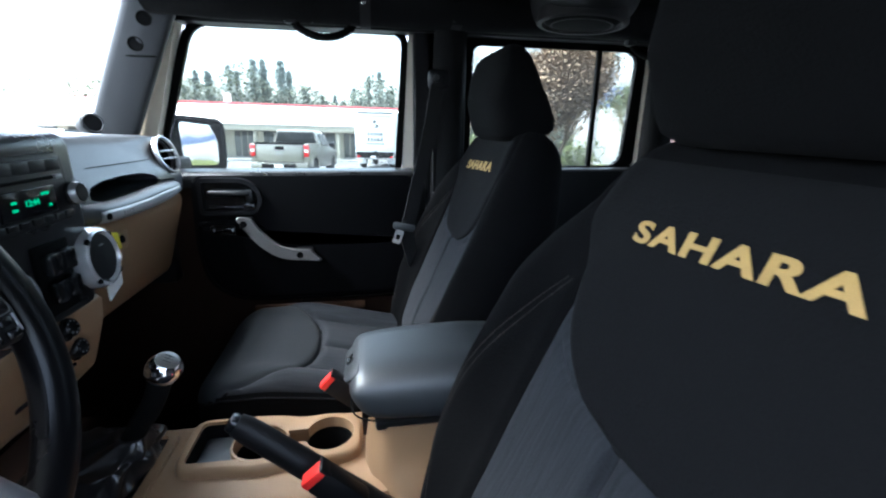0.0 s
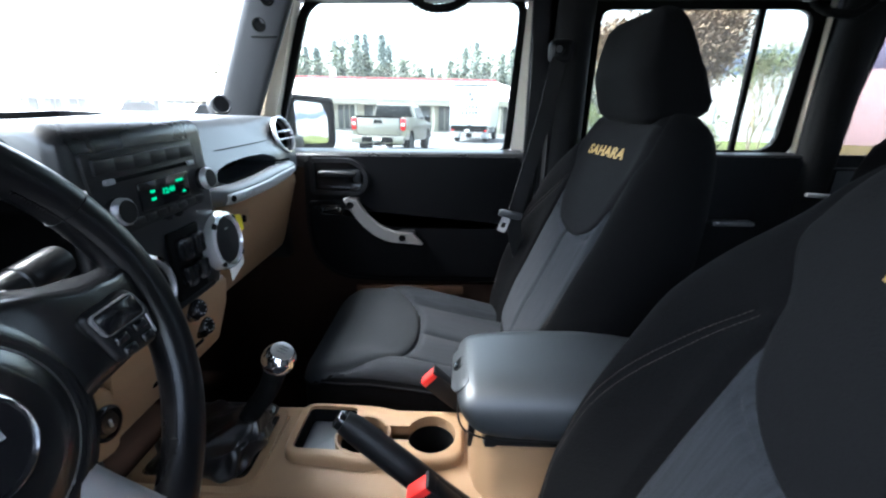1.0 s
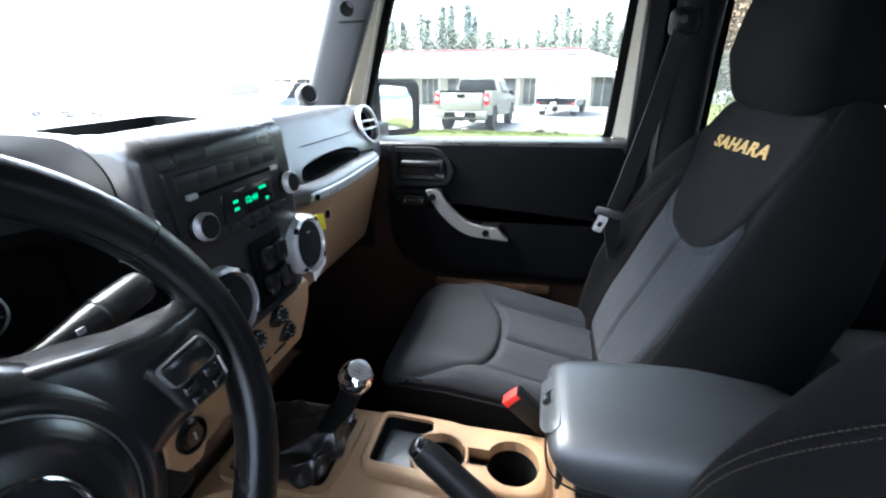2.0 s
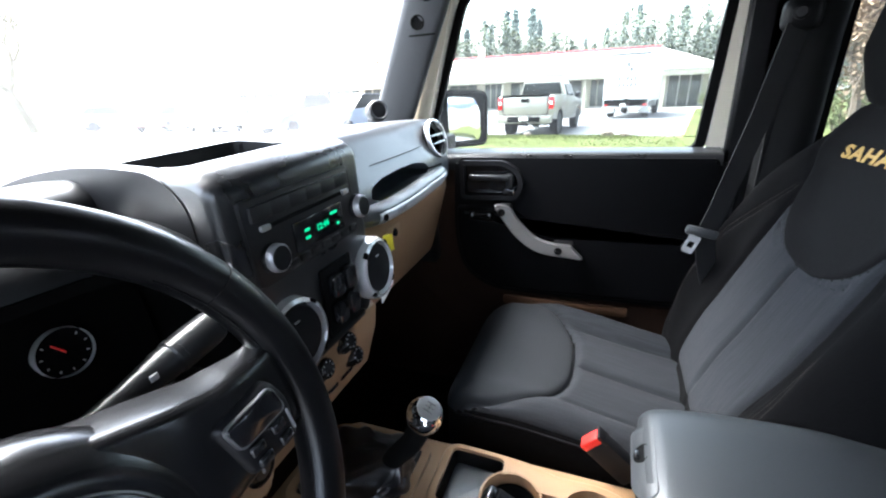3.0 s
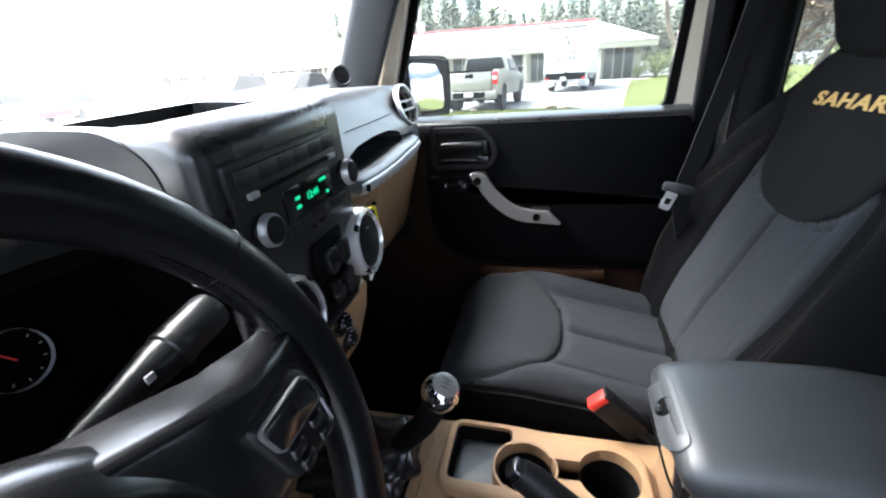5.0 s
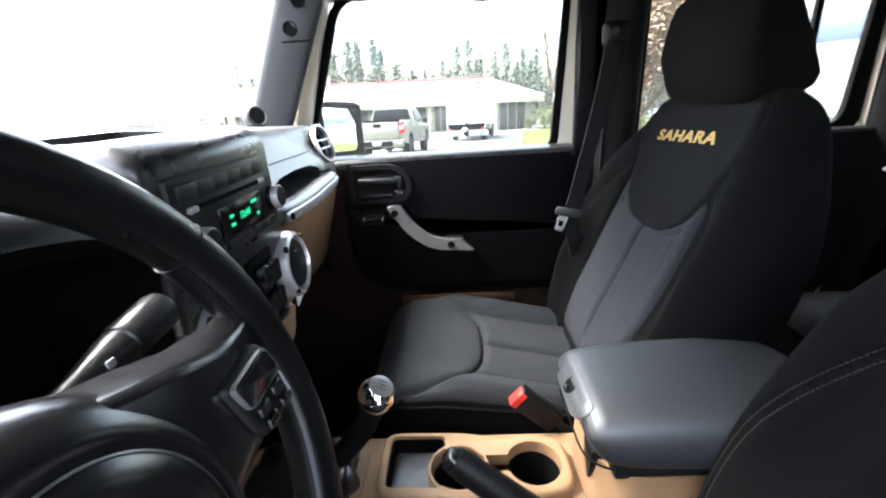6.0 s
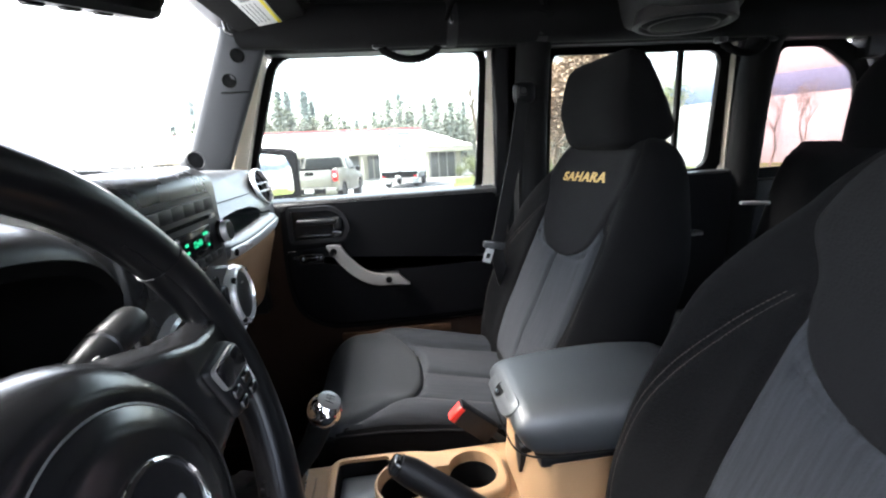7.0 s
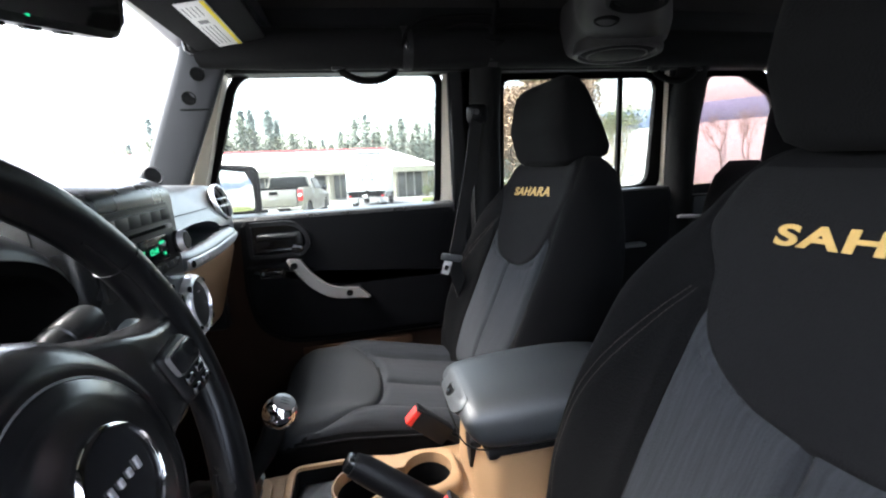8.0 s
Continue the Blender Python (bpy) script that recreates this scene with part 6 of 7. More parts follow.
def rear_mirror():
    r = thing("rear_view_mirror", "black framed rear view mirror under the header", "mirror")
    c = Vector((-0.215, 0.070, 1.590))
    out = rounded([(-0.125, -0.042), (0.116, -0.046), (0.126, 0.034), (-0.128, 0.036)], 0.024, 6)
    M = facing(c, (1, -0.32, -0.12)) 
    X = Vector((0.30, 0.95, 0.13)).normalized()
    Z = Vector((1, -0.32, -0.12)).normalized()
    X = (X - Z * X.dot(Z)).normalized()
    Y = Z.cross(X)
    M = Matrix(((X.x, Y.x, Z.x, c.x), (X.y, Y.y, Z.y, c.y), (X.z, Y.z, Z.z, c.z), (0, 0, 0, 1)))
    bm = prism(out, "z", -0.035, 0.004, 0.008, 3)
    bmesh.ops.transform(bm, matrix=M, verts=bm.verts)
    part("housing", bm, PLASTIC, r)
    bm = prism(inset(out, 0.010), "z", 0.0035, 0.0055)
    bmesh.ops.transform(bm, matrix=M, verts=bm.verts)
    part("mirror_glass", bm, MIRROR, r, "silvered glass")
    bm = bmesh.new()
    tube(bm, [c + Vector((-0.02, 0, 0.0)), c + Vector((-0.05, 0, 0.04)), c + Vector((-0.085, 0, 0.075))], 0.011, 10)
    part("stem", bm, PLASTIC, r)
    for k in range(3):
        bm = one_box((-0.045 + 0.040 * k, -0.045, -0.012), (0.020, 0.006, 0.012), 0.0025)
        bmesh.ops.transform(bm, matrix=M, verts=bm.verts)
        part("mirror_button", bm, GLOSSY, r)
    bm = one_box((-0.020, -0.034, 0.0062), (0.004, 0.003, 0.0012), 0.0004)
    bmesh.ops.transform(bm, matrix=M, verts=bm.verts)
    part("indicator_light", bm, GREEN_LCD, r, "tiny green indicator light")
    return r


def wiring_loom():
    """Loose black cables tied along the roll bar."""
    w = thing("wiring_loom", "loose black cables tied along the padded roll bar", "cable")
    for path, rad in (([(0.27, 0.590, 1.655), (0.285, 0.572, 1.690), (0.33, 0.575, 1.712), (0.40, 0.580, 1.720), (0.49, 0.585, 1.724), (0.58, 0.585, 1.712), (0.64, 0.57, 1.70)], 0.0055),
                      ([(0.38, 0.600, 1.700), (0.44, 0.580, 1.706), (0.50, 0.575, 1.700), (0.56, 0.580, 1.706), (0.63, 0.56, 1.695)], 0.0045),
                      ([(0.505, 0.570, 1.76), (0.510, 0.565, 1.735), (0.505, 0.572, 1.71), (0.512, 0.582, 1.68)], 0.008)):
        bm = bmesh.new()
        tube(bm, smooth_path(path, 7), rad, 8)
        part("cable", bm, RUBBER, w)
    for x in (0.285, 0.515):
        bm = bmesh.new()
        rings = []
        for k in range(24):
            t = 2 * math.pi * k / 24
            c, s = math.cos(t), math.sin(t)
            rings.append([(x + u, 0.645 + (0.0515 + v) * c, 1.6605 + (0.0515 + v) * s) for u, v in ((-0.013, 0), (-0.013, 0.002), (0.013, 0.002), (0.013, 0))])
        loft(bm, rings, loop=True)
        part("tie_band", bm, WEBBING, w)
    return w


def clip_hook():
    h = thing("clip_hook", "small bright steel clip hanging from the roll bar band", "hook")
    bm = bmesh.new()
    tube(bm, smooth_path([(0.280, 0.590, 1.672), (0.276, 0.586, 1.664), (0.277, 0.585, 1.652), (0.282, 0.585, 1.648), (0.286, 0.586, 1.655), (0.284, 0.588, 1.667)], 5), 0.0016, 8)
    part("clip", bm, CHROME, h)
    bm = bmesh.new()
    tube(bm, [(0.280, 0.5925, 1.690), (0.280, 0.590, 1.670)], 0.003, 8)
    part("clip_stem", bm, RUBBER, h)
    return h


sound_bar()
wiring_loom()
clip_hook()
sun_visor(0.47, False)
sun_visor(over(0.47), True)
rear_mirror()


# ---- rear bench ----
def rear_bench():
    b = thing("rear_bench_seat", "black cloth rear bench seat with two headrests", "car seat")
    bm = bmesh.new()
    rings = []
    for k in range(11):
        u = k / 10
        z = 0.86 + 0.46 * u
        x = 1.235 + 0.11 * u
        w = 0.62 - 0.03 * max(0, (u - 0.8) / 0.2) ** 2
        d = 0.07 * (1 - 0.5 * max(0, (u - 0.85) / 0.15) ** 2)
        rings.append([(x + q, CY + p, z) for p, q in supring(40, w, d, 6)])
    loft(bm, rings)
    part("backrest", bm, CLOTH_BLACK, b, "", 60)
    bm = bmesh.new()
    rings = []
    for k in range(9):
        u = k / 8
        x = 0.83 + 0.42 * u
        rings.append([(x, CY + p, 0.79 + q * (0.85 if k in (0,) else 1)) for p, q in supring(40, 0.56, 0.075, 6)])
    loft(bm, rings)
    part("cushion", bm, CLOTH_DARK, b, "dark grey cloth cushion", 60)
    bm = bmesh.new()
    tube(bm, [(1.15, 0.655, 1.150), (1.20, 0.655, 1.147), (1.262, 0.655, 1.142)], 0.0055, 8)
    part("release_handle", bm, SILVER, b, "satin silver release handle")
    for y in (0.400, over(0.400)):
        bm = bmesh.new()
        rings = []
        for k in range(11):
            u = k / 10
            w = 0.14 * (1 - max(0, (u - 0.6) / 0.4) ** 2 * 0.35)
            d = 0.05 * (1 - max(0, (u - 0.6) / 0.4) ** 2 * 0.6)
            rings.append([(1.345 + 0.02 * u + q, y + p, 1.300 + 0.235 * u) for p, q in supring(28, w, d, 3.6)])
        loft(bm, rings)
        part("headrest", bm, CLOTH_BLACK, b, "", 60)
    return b


rear_bench()


# ---- outside mirror ----
SWIVEL = 6


def door_mirror():
    d = thing("door_mirror", "black outside mirror on the passenger door", "mirror")
    out = rounded([(-0.098, 0.0), (0.086, -0.008), (0.092, 0.165), (-0.092, 0.178)], [0.03, 0.03, 0.035, 0.03], 6)
    Z = Vector((0.80, -0.60, 0.054)).normalized()
    X = Vector((0, 0, 1)).cross(Z)
    M = Matrix(((X.x, 0, Z.x, -0.262), (X.y, 0, Z.y, 1.000), (X.z, 1, Z.z, 1.218), (0, 0, 0, 1)))

    def emit(name, bm, material, label=""):
        bmesh.ops.transform(bm, matrix=M, verts=bm.verts)
        return part(name, bm, material, d, label)
    bm = bmesh.new()
    loft(bm, [put(inset(out, 0.05), "z", -0.10), put(inset(out, 0.015), "z", -0.07), put(out, "z", -0.03), put(out, "z", 0.0), put(inset(out, 0.010), "z", 0.007), put(inset(out, 0.014), "z", 0.0)])
    emit("housing", bm, RUBBER)
    gl = rounded([(-0.080, 0.020), (0.052, 0.013), (0.060, 0.142), (-0.074, 0.156)], [0.018, 0.02, 0.025, 0.018], 6)
    # convex glass, tilted up a little
    mid = Vector((-0.010, 0.083))
    gm = bmesh.new()
    rings = [[(mid.x + (q[0] - mid.x) * f, mid.y + (q[1] - mid.y) * f, 0.0095 - ((q[0] - mid.x) ** 2 + (q[1] - mid.y) ** 2) * f * f / (2 * 2.0)) for q in gl] for f in (1, .9, .8, .7, .6, .5, .4, .3, .2, .1, .02)]
    loft(gm, [[(x, y, z - 0.003) for x, y, z in rings[0]]] + rings)
    C = Matrix.Translation((mid.x, mid.y, 0))
    bmesh.ops.transform(gm, matrix=C @ Matrix.Rotation(radians(SWIVEL), 4, "Y") @ Matrix.Rotation(-0.058, 4, "X") @ C.inverted(), verts=gm.verts)
    emit("mirror_glass", gm, MIRROR, "silvered glass")
    part("arm", one_box((-0.30, 0.86, 1.245), (0.06, 0.14, 0.05), 0.015), PLASTIC, d)
    return d


door_mirror()


# ---- outside: the site slopes a little under the parked car ----
UPV = Vector((0.015, 0.048, 0.9987)).normalized()
XV = (Vector((1, 0, 0)) - UPV * UPV.x).normalized()
YV = UPV.cross(XV)
SITE = Matrix(((XV.x, YV.x, UPV.x, 0), (XV.y, YV.y, UPV.y, 0), (XV.z, YV.z, UPV.z, 0), (0, 0, 0, 1)))


def at(x, y, z=0.0, turn=0.0):
    """A pose on the site; turn: degrees about the upright."""
    return SITE @ pose(x, y, z, 0, 0, turn)


def ground():
    bm = bmesh.new()
    n = 24
    xs = [math.copysign(abs(t) ** 3, t) * 1500 for t in [2 * i / n - 1 for i in range(n + 1)]]
    rows = [[bm.verts.new(SITE @ Vector((x, y, -0.02))) for y in xs] for x in xs]
    for i in range(n):
        for j in range(n):
            bm.faces.new((rows[i][j], rows[i + 1][j], rows[i + 1][j + 1], rows[i][j + 1]))
    tagged(part("ground", bm, ASPHALT), "grey asphalt ground of the car park and street", "ground", kind="structure")


def lawn(name, outline, z=0.10, rise=0.0):
    """Grass sheet; past the parking bays it may climb gently to the rear."""
    bm = bmesh.new()
    loft(bm, [[SITE @ Vector((a, b, -0.02)) for a, b in outline], [SITE @ Vector((a, b, z + rise * max(0.0, a - 8.4))) for a, b in outline]])
    tagged(part(name, bm, GRASS), "green mown grass verge with a low edge", "lawn", kind="structure")


def grass_tufts(areas, count):
    bm = bmesh.new()
    rnd = random.Random(4)
    for x0, x1, y0, y1, z in areas:
        for k in range(count):
            x, y = rnd.uniform(x0, x1), rnd.uniform(y0, y1)
            h, a = rnd.uniform(0.02, 0.055), rnd.uniform(0, 6.28)
            c, s = math.cos(a) * 0.03, math.sin(a) * 0.03
            v = [bm.verts.new(SITE @ Vector(p)) for p in ((x - c, y - s, z), (x + c, y + s, z), (x + rnd.uniform(-.03, .03), y, z + h))]
            bm.faces.new(v)
    tagged(part("grass_tufts", bm, TUFT, smooth=0), "short uneven green grass blades", "grass", kind="stuff")


ground()
lawn("lawn_verge", [(-9.0, 9.4), (2.6, 9.8), (8, 10.0), (8, 13.7), (2.3, 14.1), (1.2, 14.6), (-0.5, 14.9), (-2.4, 14.7), (-4.6, 14.8), (-9, 14.2)], 0.08)
lawn("lawn_side", [(2.2, 14.2), (8.5, 13.9), (60, 13.9), (60, 44), (8.0, 44), (5.8, 36.5)], rise=0.022)
lawn("lawn_rear", [(8.4, 5.0), (60, 0.0), (60, 13.7), (8.4, 13.7)], 0.12, 0.022)
grass_tufts([(-8, 2.0, 11.5, 14.5, 0.07), (-5.5, 1.0, 13.6, 14.85, 0.07)], 2600)


def wheel(r, w, parent, p, rim_mat):
    """A road wheel at p, its axle along y."""
    m = Matrix.Translation(p) @ Matrix.Rotation(radians(90), 4, "X")
    ty = part("wheel", turned([(r * 0.62, -w / 2), (r * 0.94, -w / 2), (r, -w * 0.3), (r, w * 0.3), (r * 0.94, w / 2), (r * 0.62, w / 2)], 24, m), TYRE, parent)
    part("rim", turned([(r * 0.62, -w * 0.42), (r * 0.55, -w * 0.48), (r * 0.2, -w * 0.30), (r * 0.2, w * 0.30), (r * 0.55, w * 0.48), (r * 0.62, w * 0.42)], 18, m), rim_mat, ty)
    return ty


def pickup(m):
    """Full-size crew pickup; its nose to +x, origin on the ground below the rear axle."""
    p = thing("pickup_truck", "pale silver pickup truck parked with its tailgate showing", "pickup truck")
    W = 0.98
    def slab(name, prof, w, material, label="", bev=0.03, parent=p):
        return part(name, prism(prof, "y", -w, w, bev), material, parent, label)
    low = rounded([(-1.15, 0.62), (-1.17, 1.35), (0.95, 1.38), (0.98, 0.55), (0.48, 0.52), (0.42, 0.78), (0.18, 0.92), (-0.18, 0.92), (-0.42, 0.78), (-0.48, 0.55)], [.03, .04, .02, .02, .02, .1, .1, .1, .1, .02])
    slab("bed", low, W, PAINT_SILVER)
    cab = rounded([(1.00, 0.50), (1.00, 1.28), (1.10, 1.30), (2.75, 1.24), (4.35, 1.12), (4.45, 0.60), (4.30, 0.45), (4.02, 0.55), (3.92, 0.80), (3.65, 0.93), (3.30, 0.93), (3.02, 0.80), (2.95, 0.48)], [.02, .02, .05, .1, .12, .08, .05, .02, .1, .1, .1, .1, .02])
    slab("cab_body", cab, W, PAINT_SILVER)
    bm = bmesh.new()
    loft(bm, [put(rounded([(-0.93, 1.25), (0.93, 1.25), (0.72, 1.86), (-0.72, 1.86)], 0.10), "x", 1.02), put(rounded([(-0.95, 1.25), (0.95, 1.25), (0.74, 1.90), (-0.74, 1.90)], 0.10), "x", 1.20), put(rounded([(-0.95, 1.25), (0.95, 1.25), (0.74, 1.88), (-0.74, 1.88)], 0.10), "x", 2.25), put(rounded([(-0.93, 1.22), (0.93, 1.22), (0.90, 1.26), (-0.90, 1.26)], 0.01), "x", 3.0)])
    part("cab_roof", bm, PAINT_SILVER, p)
    part("rear_screen", prism(rounded([(-0.78, 1.40), (0.78, 1.40), (0.67, 1.80), (-0.67, 1.80)], 0.06), "x", 0.980, 1.03, 0.01), WINDOW_DARK, p, "dark rear screen")
    for sg in (-1, 1):
        bm = bmesh.new()
        loft(bm, [[(1.28, sg * 0.935, 1.33), (2.05, sg * 0.935, 1.33), (2.0, sg * 0.80, 1.76), (1.32, sg * 0.80, 1.76)], [(1.28, sg * 0.955, 1.34), (2.05, sg * 0.955, 1.34), (2.0, sg * 0.825, 1.77), (1.32, sg * 0.825, 1.77)]])
        part("side_window", bm, WINDOW_DARK, p, "dark side window")
        bm = bmesh.new()
        loft(bm, [[(2.12, sg * 0.935, 1.33), (2.72, sg * 0.935, 1.30), (2.34, sg * 0.80, 1.74), (2.10, sg * 0.80, 1.76)], [(2.12, sg * 0.955, 1.34), (2.72, sg * 0.955, 1.31), (2.34, sg * 0.825, 1.75), (2.10, sg * 0.825, 1.77)]])
        part("side_window", bm, WINDOW_DARK, p, "dark side window")
        lamp = part("tail_lamp", one_box((-1.11, sg * 0.905, 1.12), (0.16, 0.165, 0.40), 0.02), LAMP_RED, p, "red tail lamp")
        part("reversing_lens", one_box((-1.192, sg * 0.905, 1.12), (0.008, 0.12, 0.10), 0.003), WHITE_LABEL, lamp, "clear lens")
        part("bed_seam", one_box((0.985, sg * 0.962, 0.95), (0.035, 0.03, 0.80), 0.004), RUBBER, p)
        part("arch_lip", hoop([(0.43, -0.03), (0.47, -0.03), (0.47, 0.02), (0.43, 0.02)], 28, Matrix.Translation((0, sg * 0.955, 0.42)) @ Matrix.Rotation(radians(90), 4, "X")), RUBBER, p)
        part("mirror", one_box((2.62, sg * 1.09, 1.36), (0.12, 0.22, 0.20), 0.04), GLOSSY, p)
        for x in (0, 3.48):
            wheel(0.40, 0.27, p, (x, sg * 0.83, 0.40), SILVER)
    tg = part("tailgate", one_box((-1.165, 0, 1.03), (0.05, 1.56, 0.60), 0.02), PAINT_SILVER, p)
    part("tailgate_handle", one_box((-1.195, 0, 1.21), (0.02, 0.30, 0.12), 0.008), RUBBER, tg)
    part("tailgate_emblem", one_box((-1.195, 0, 1.02), (0.012, 0.22, 0.07), 0.01), PRINT, tg)
    part("gate_seam", one_box((-1.192, 0, 0.735), (0.008, 1.58, 0.022), 0.003), RUBBER, tg)
    for sg in (-1, 1):
        part("gate_seam", one_box((-1.190, sg * 0.795, 1.04), (0.010, 0.018, 0.62), 0.003), RUBBER, tg)
    part("tailgate_lip", one_box((-1.14, 0, 1.365), (0.11, 1.66, 0.065), 0.01), RUBBER, tg, "black tailgate lip")
    bu = part("rear_bumper", one_box((-1.25, 0, 0.585), (0.18, 1.92, 0.26), 0.03), PAINT_SILVER, p)
    part("bumper_step", one_box((-1.338, 0, 0.590), (0.02, 1.16, 0.19), 0.008), RUBBER, bu, "black bumper step")
    part("tow_hitch", one_box((-1.30, 0, 0.43), (0.16, 0.30, 0.10), 0.02), RUBBER, bu)
    part("number_plate", one_box((-1.352, 0.0, 0.60), (0.012, 0.32, 0.12), 0.004), WHITE_LABEL, bu, "pale number plate")
    part("front_bumper", one_box((4.45, 0, 0.58), (0.14, 1.90, 0.28), 0.04), CHROME, p)
    bm = bmesh.new()
    tube(bm, [(-0.9, 0.3, 0.42), (1.0, 0.3, 0.42), (3.6, 0.2, 0.45)], 0.06, 8)
    box(bm, (1.2, 0, 0.47), (4.6, 1.0, 0.14), 0.02)
    tube(bm, [(0, -0.7, 0.40), (0, 0.7, 0.40)], 0.07, 8)
    part("chassis", bm, RUBBER, p)
    p.matrix_world = m
    return p


def box_truck(m):
    """Delivery truck with a tall white box; nose to +x, origin below the box's rear edge."""
    t = thing("box_truck", "white box truck with plain grey markings on its rear doors", "truck")
    part("cargo_box", one_box((2.6, 0, 2.14), (5.2, 2.42, 2.48), 0.03), PAINT_WHITE, t)
    rd = part("rear_door", one_box((-0.015, 0, 2.12), (0.04, 2.20, 2.28), 0.01), PAINT_WHITE, t)
    # plain shapes in place of the marking
    for z, w, h in ((2.05, 1.0, 0.24), (1.71, 1.0, 0.24)):
        for k in range(5):
            part("marking_bar", one_box((-0.040, -w / 2 + w * (k + 0.5) / 5, z), (0.008, w / 5 * 0.72, h), 0.004), MARKING, rd)
    part("marking_line", one_box((-0.040, 0, 1.47), (0.008, 1.15, 0.10), 0.002), PRINT, rd)
    part("marking_ring", hoop([(0.10, 0), (0.10, 0.012), (0.17, 0.012), (0.17, 0)], 24, facing((-0.036, 0.06, 2.56), (-1, 0, 0))), MARKING, rd)
    part("marking_disc", turned([(0.12, 0), (0.12, 0.014), (0, 0.016)], 20, facing((-0.036, -0.13, 2.50), (-1, 0, 0))), MARKING, rd)
    part("marking_disc", turned([(0.11, 0), (0.11, 0.01), (0, 0.012)], 20, facing((-0.036, 0.02, 2.78), (-1, 0, 0))), MARKING, rd)
    part("lamp_bar", one_box((-0.045, 0, 3.27), (0.03, 2.05, 0.10), 0.005), SHADE, rd)
    part("lamp_bar", one_box((-0.045, 0, 3.06), (0.02, 2.05, 0.06), 0.005), PRINT, rd)
    part("door_latch", one_box((-0.050, -0.02, 1.03), (0.03, 0.16, 0.10), 0.01), SHADE, rd)
    part("tail_lift", one_box((-0.06, 0, 0.80), (0.14, 2.30, 0.36), 0.02), RUBBER, t, "dark tail lift frame")
    part("step_bar", one_box((-0.16, 0, 0.585), (0.20, 2.44, 0.06), 0.015), HALL_WHITE, t, "pale rear step bar")
    for sg in (-1, 1):
        part("tail_lamp", one_box((-0.14, sg * 1.0, 0.70), (0.03, 0.17, 0.07), 0.01), LAMP_RED, t, "dull red lamp")
        part("mud_flap", one_box((0.62, sg * 0.92, 0.42), (0.02, 0.50, 0.36), 0.004), PAINT_WHITE, t, "pale mud flap")
    for sg in (-1, 1):
        part("corner_post", one_box((-0.10, sg * 1.14, 0.74), (0.12, 0.08, 0.34), 0.02), PRINT, t)
    part("number_plate", one_box((-0.22, 0.1, 0.70), (0.012, 0.3, 0.12), 0.003), WHITE_LABEL, t)
    part("cab", prism(rounded([(5.3, 0.5), (5.3, 2.3), (6.5, 2.3), (7.1, 1.5), (7.2, 0.5)], 0.12), "y", -1.0, 1.0, 0.04), PAINT_WHITE, t)
    part("chassis", one_box((2.9, 0, 0.66), (6.2, 0.8, 0.22), 0.02), RUBBER, t)
    for x in (1.1, 5.9):
        for sg in (-1, 1):
            wheel(0.42, 0.32, t, (x, sg * 0.92, 0.42), PRINT)
    t.matrix_world = m
    return t


def car(m, paint, label, tall=0.0, pane=None):
    """Parked car, nose to +x, origin below its middle."""
    c = thing("parked_car", label, "car", "cars parked along the street")
    low = rounded([(-2.2, 0.35), (-2.25, 0.85), (-1.9, 0.98 + tall), (0.9, 0.95 + tall * 0.5), (2.0, 0.80), (2.2, 0.60), (2.15, 0.3), (1.72, 0.3), (1.6, 0.58), (1.35, 0.68), (1.1, 0.58), (0.98, 0.28), (-0.98, 0.28), (-1.1, 0.58), (-1.35, 0.68), (-1.6, 0.58), (-1.72, 0.3)], 0.07)
    part("body", prism(low, "y", -0.86, 0.86, 0.05), paint, c)
    top = rounded([(-1.9, 0.93 + tall), (-1.45, 1.42 + tall), (0.05, 1.45 + tall), (0.95, 0.93)], 0.12)
    part("cabin", prism(top, "y", -0.74, 0.74, 0.06), pane or CAR_GLASS, c, "car windows")
    part("roof", prism(rounded([(-1.5, 1.385 + tall), (-1.45, 1.44 + tall), (0.05, 1.47 + tall), (0.15, 1.40 + tall)], 0.03), "y", -0.72, 0.72, 0.02), paint, c)
    for sg in (-1, 1):
        for x in (-1.35, 1.35):
            wheel(0.32, 0.20, c, (x, sg * 0.76, 0.32), SILVER)
        part("tail_lamp", one_box((-2.2, sg * 0.72, 0.80), (0.08, 0.2, 0.14), 0.02), LAMP_RED, c)
        part("headlamp", one_box((2.06, sg * 0.68, 0.70), (0.12, 0.28, 0.12), 0.03), CHROME, c)
    c.matrix_world = m
    return c


pickup(at(-2.60, 16.3, 0, 84))
box_truck(at(0.75, 26.3, 0, 80))
PAINT_RED = mat("faded_red_paint", (0.26, 0.028, 0.030), 0.35, vary=0.05, bump=0.0, coat=0.5)
PAINT_BLUE = mat("grey_blue_paint", (0.050, 0.070, 0.095), 0.35, vary=0.05, bump=0.0, coat=0.5)
PAINT_GREY = mat("grey_car_paint", (0.12, 0.125, 0.13), 0.35, vary=0.05, bump=0.0, coat=0.5)
car(at(-10.9, 17.0, 0, 262), PAINT_BLUE, "grey blue parked car with a tall bonnet", 0.22, WINDOW_DARK)
car(at(-14.3, 17.4, 0, 268), PAINT_BLUE, "grey blue parked car facing the shops", 0.30, WINDOW_DARK)
car(at(-17.8, 21.5, 0, 96), PAINT_GREY, "grey compact car parked along the street")
car(at(-21.2, 18.6, 0, 160), PAINT_WHITE, "white tall van parked along the street", 0.35)
car(at(-26.6, 19.6, 0, 118), PAINT_RED, "faded red car parked along the street")
car(at(-32.0, 20.0, 0, 70), PAINT_WHITE, "white car parked along the street", 0.1)
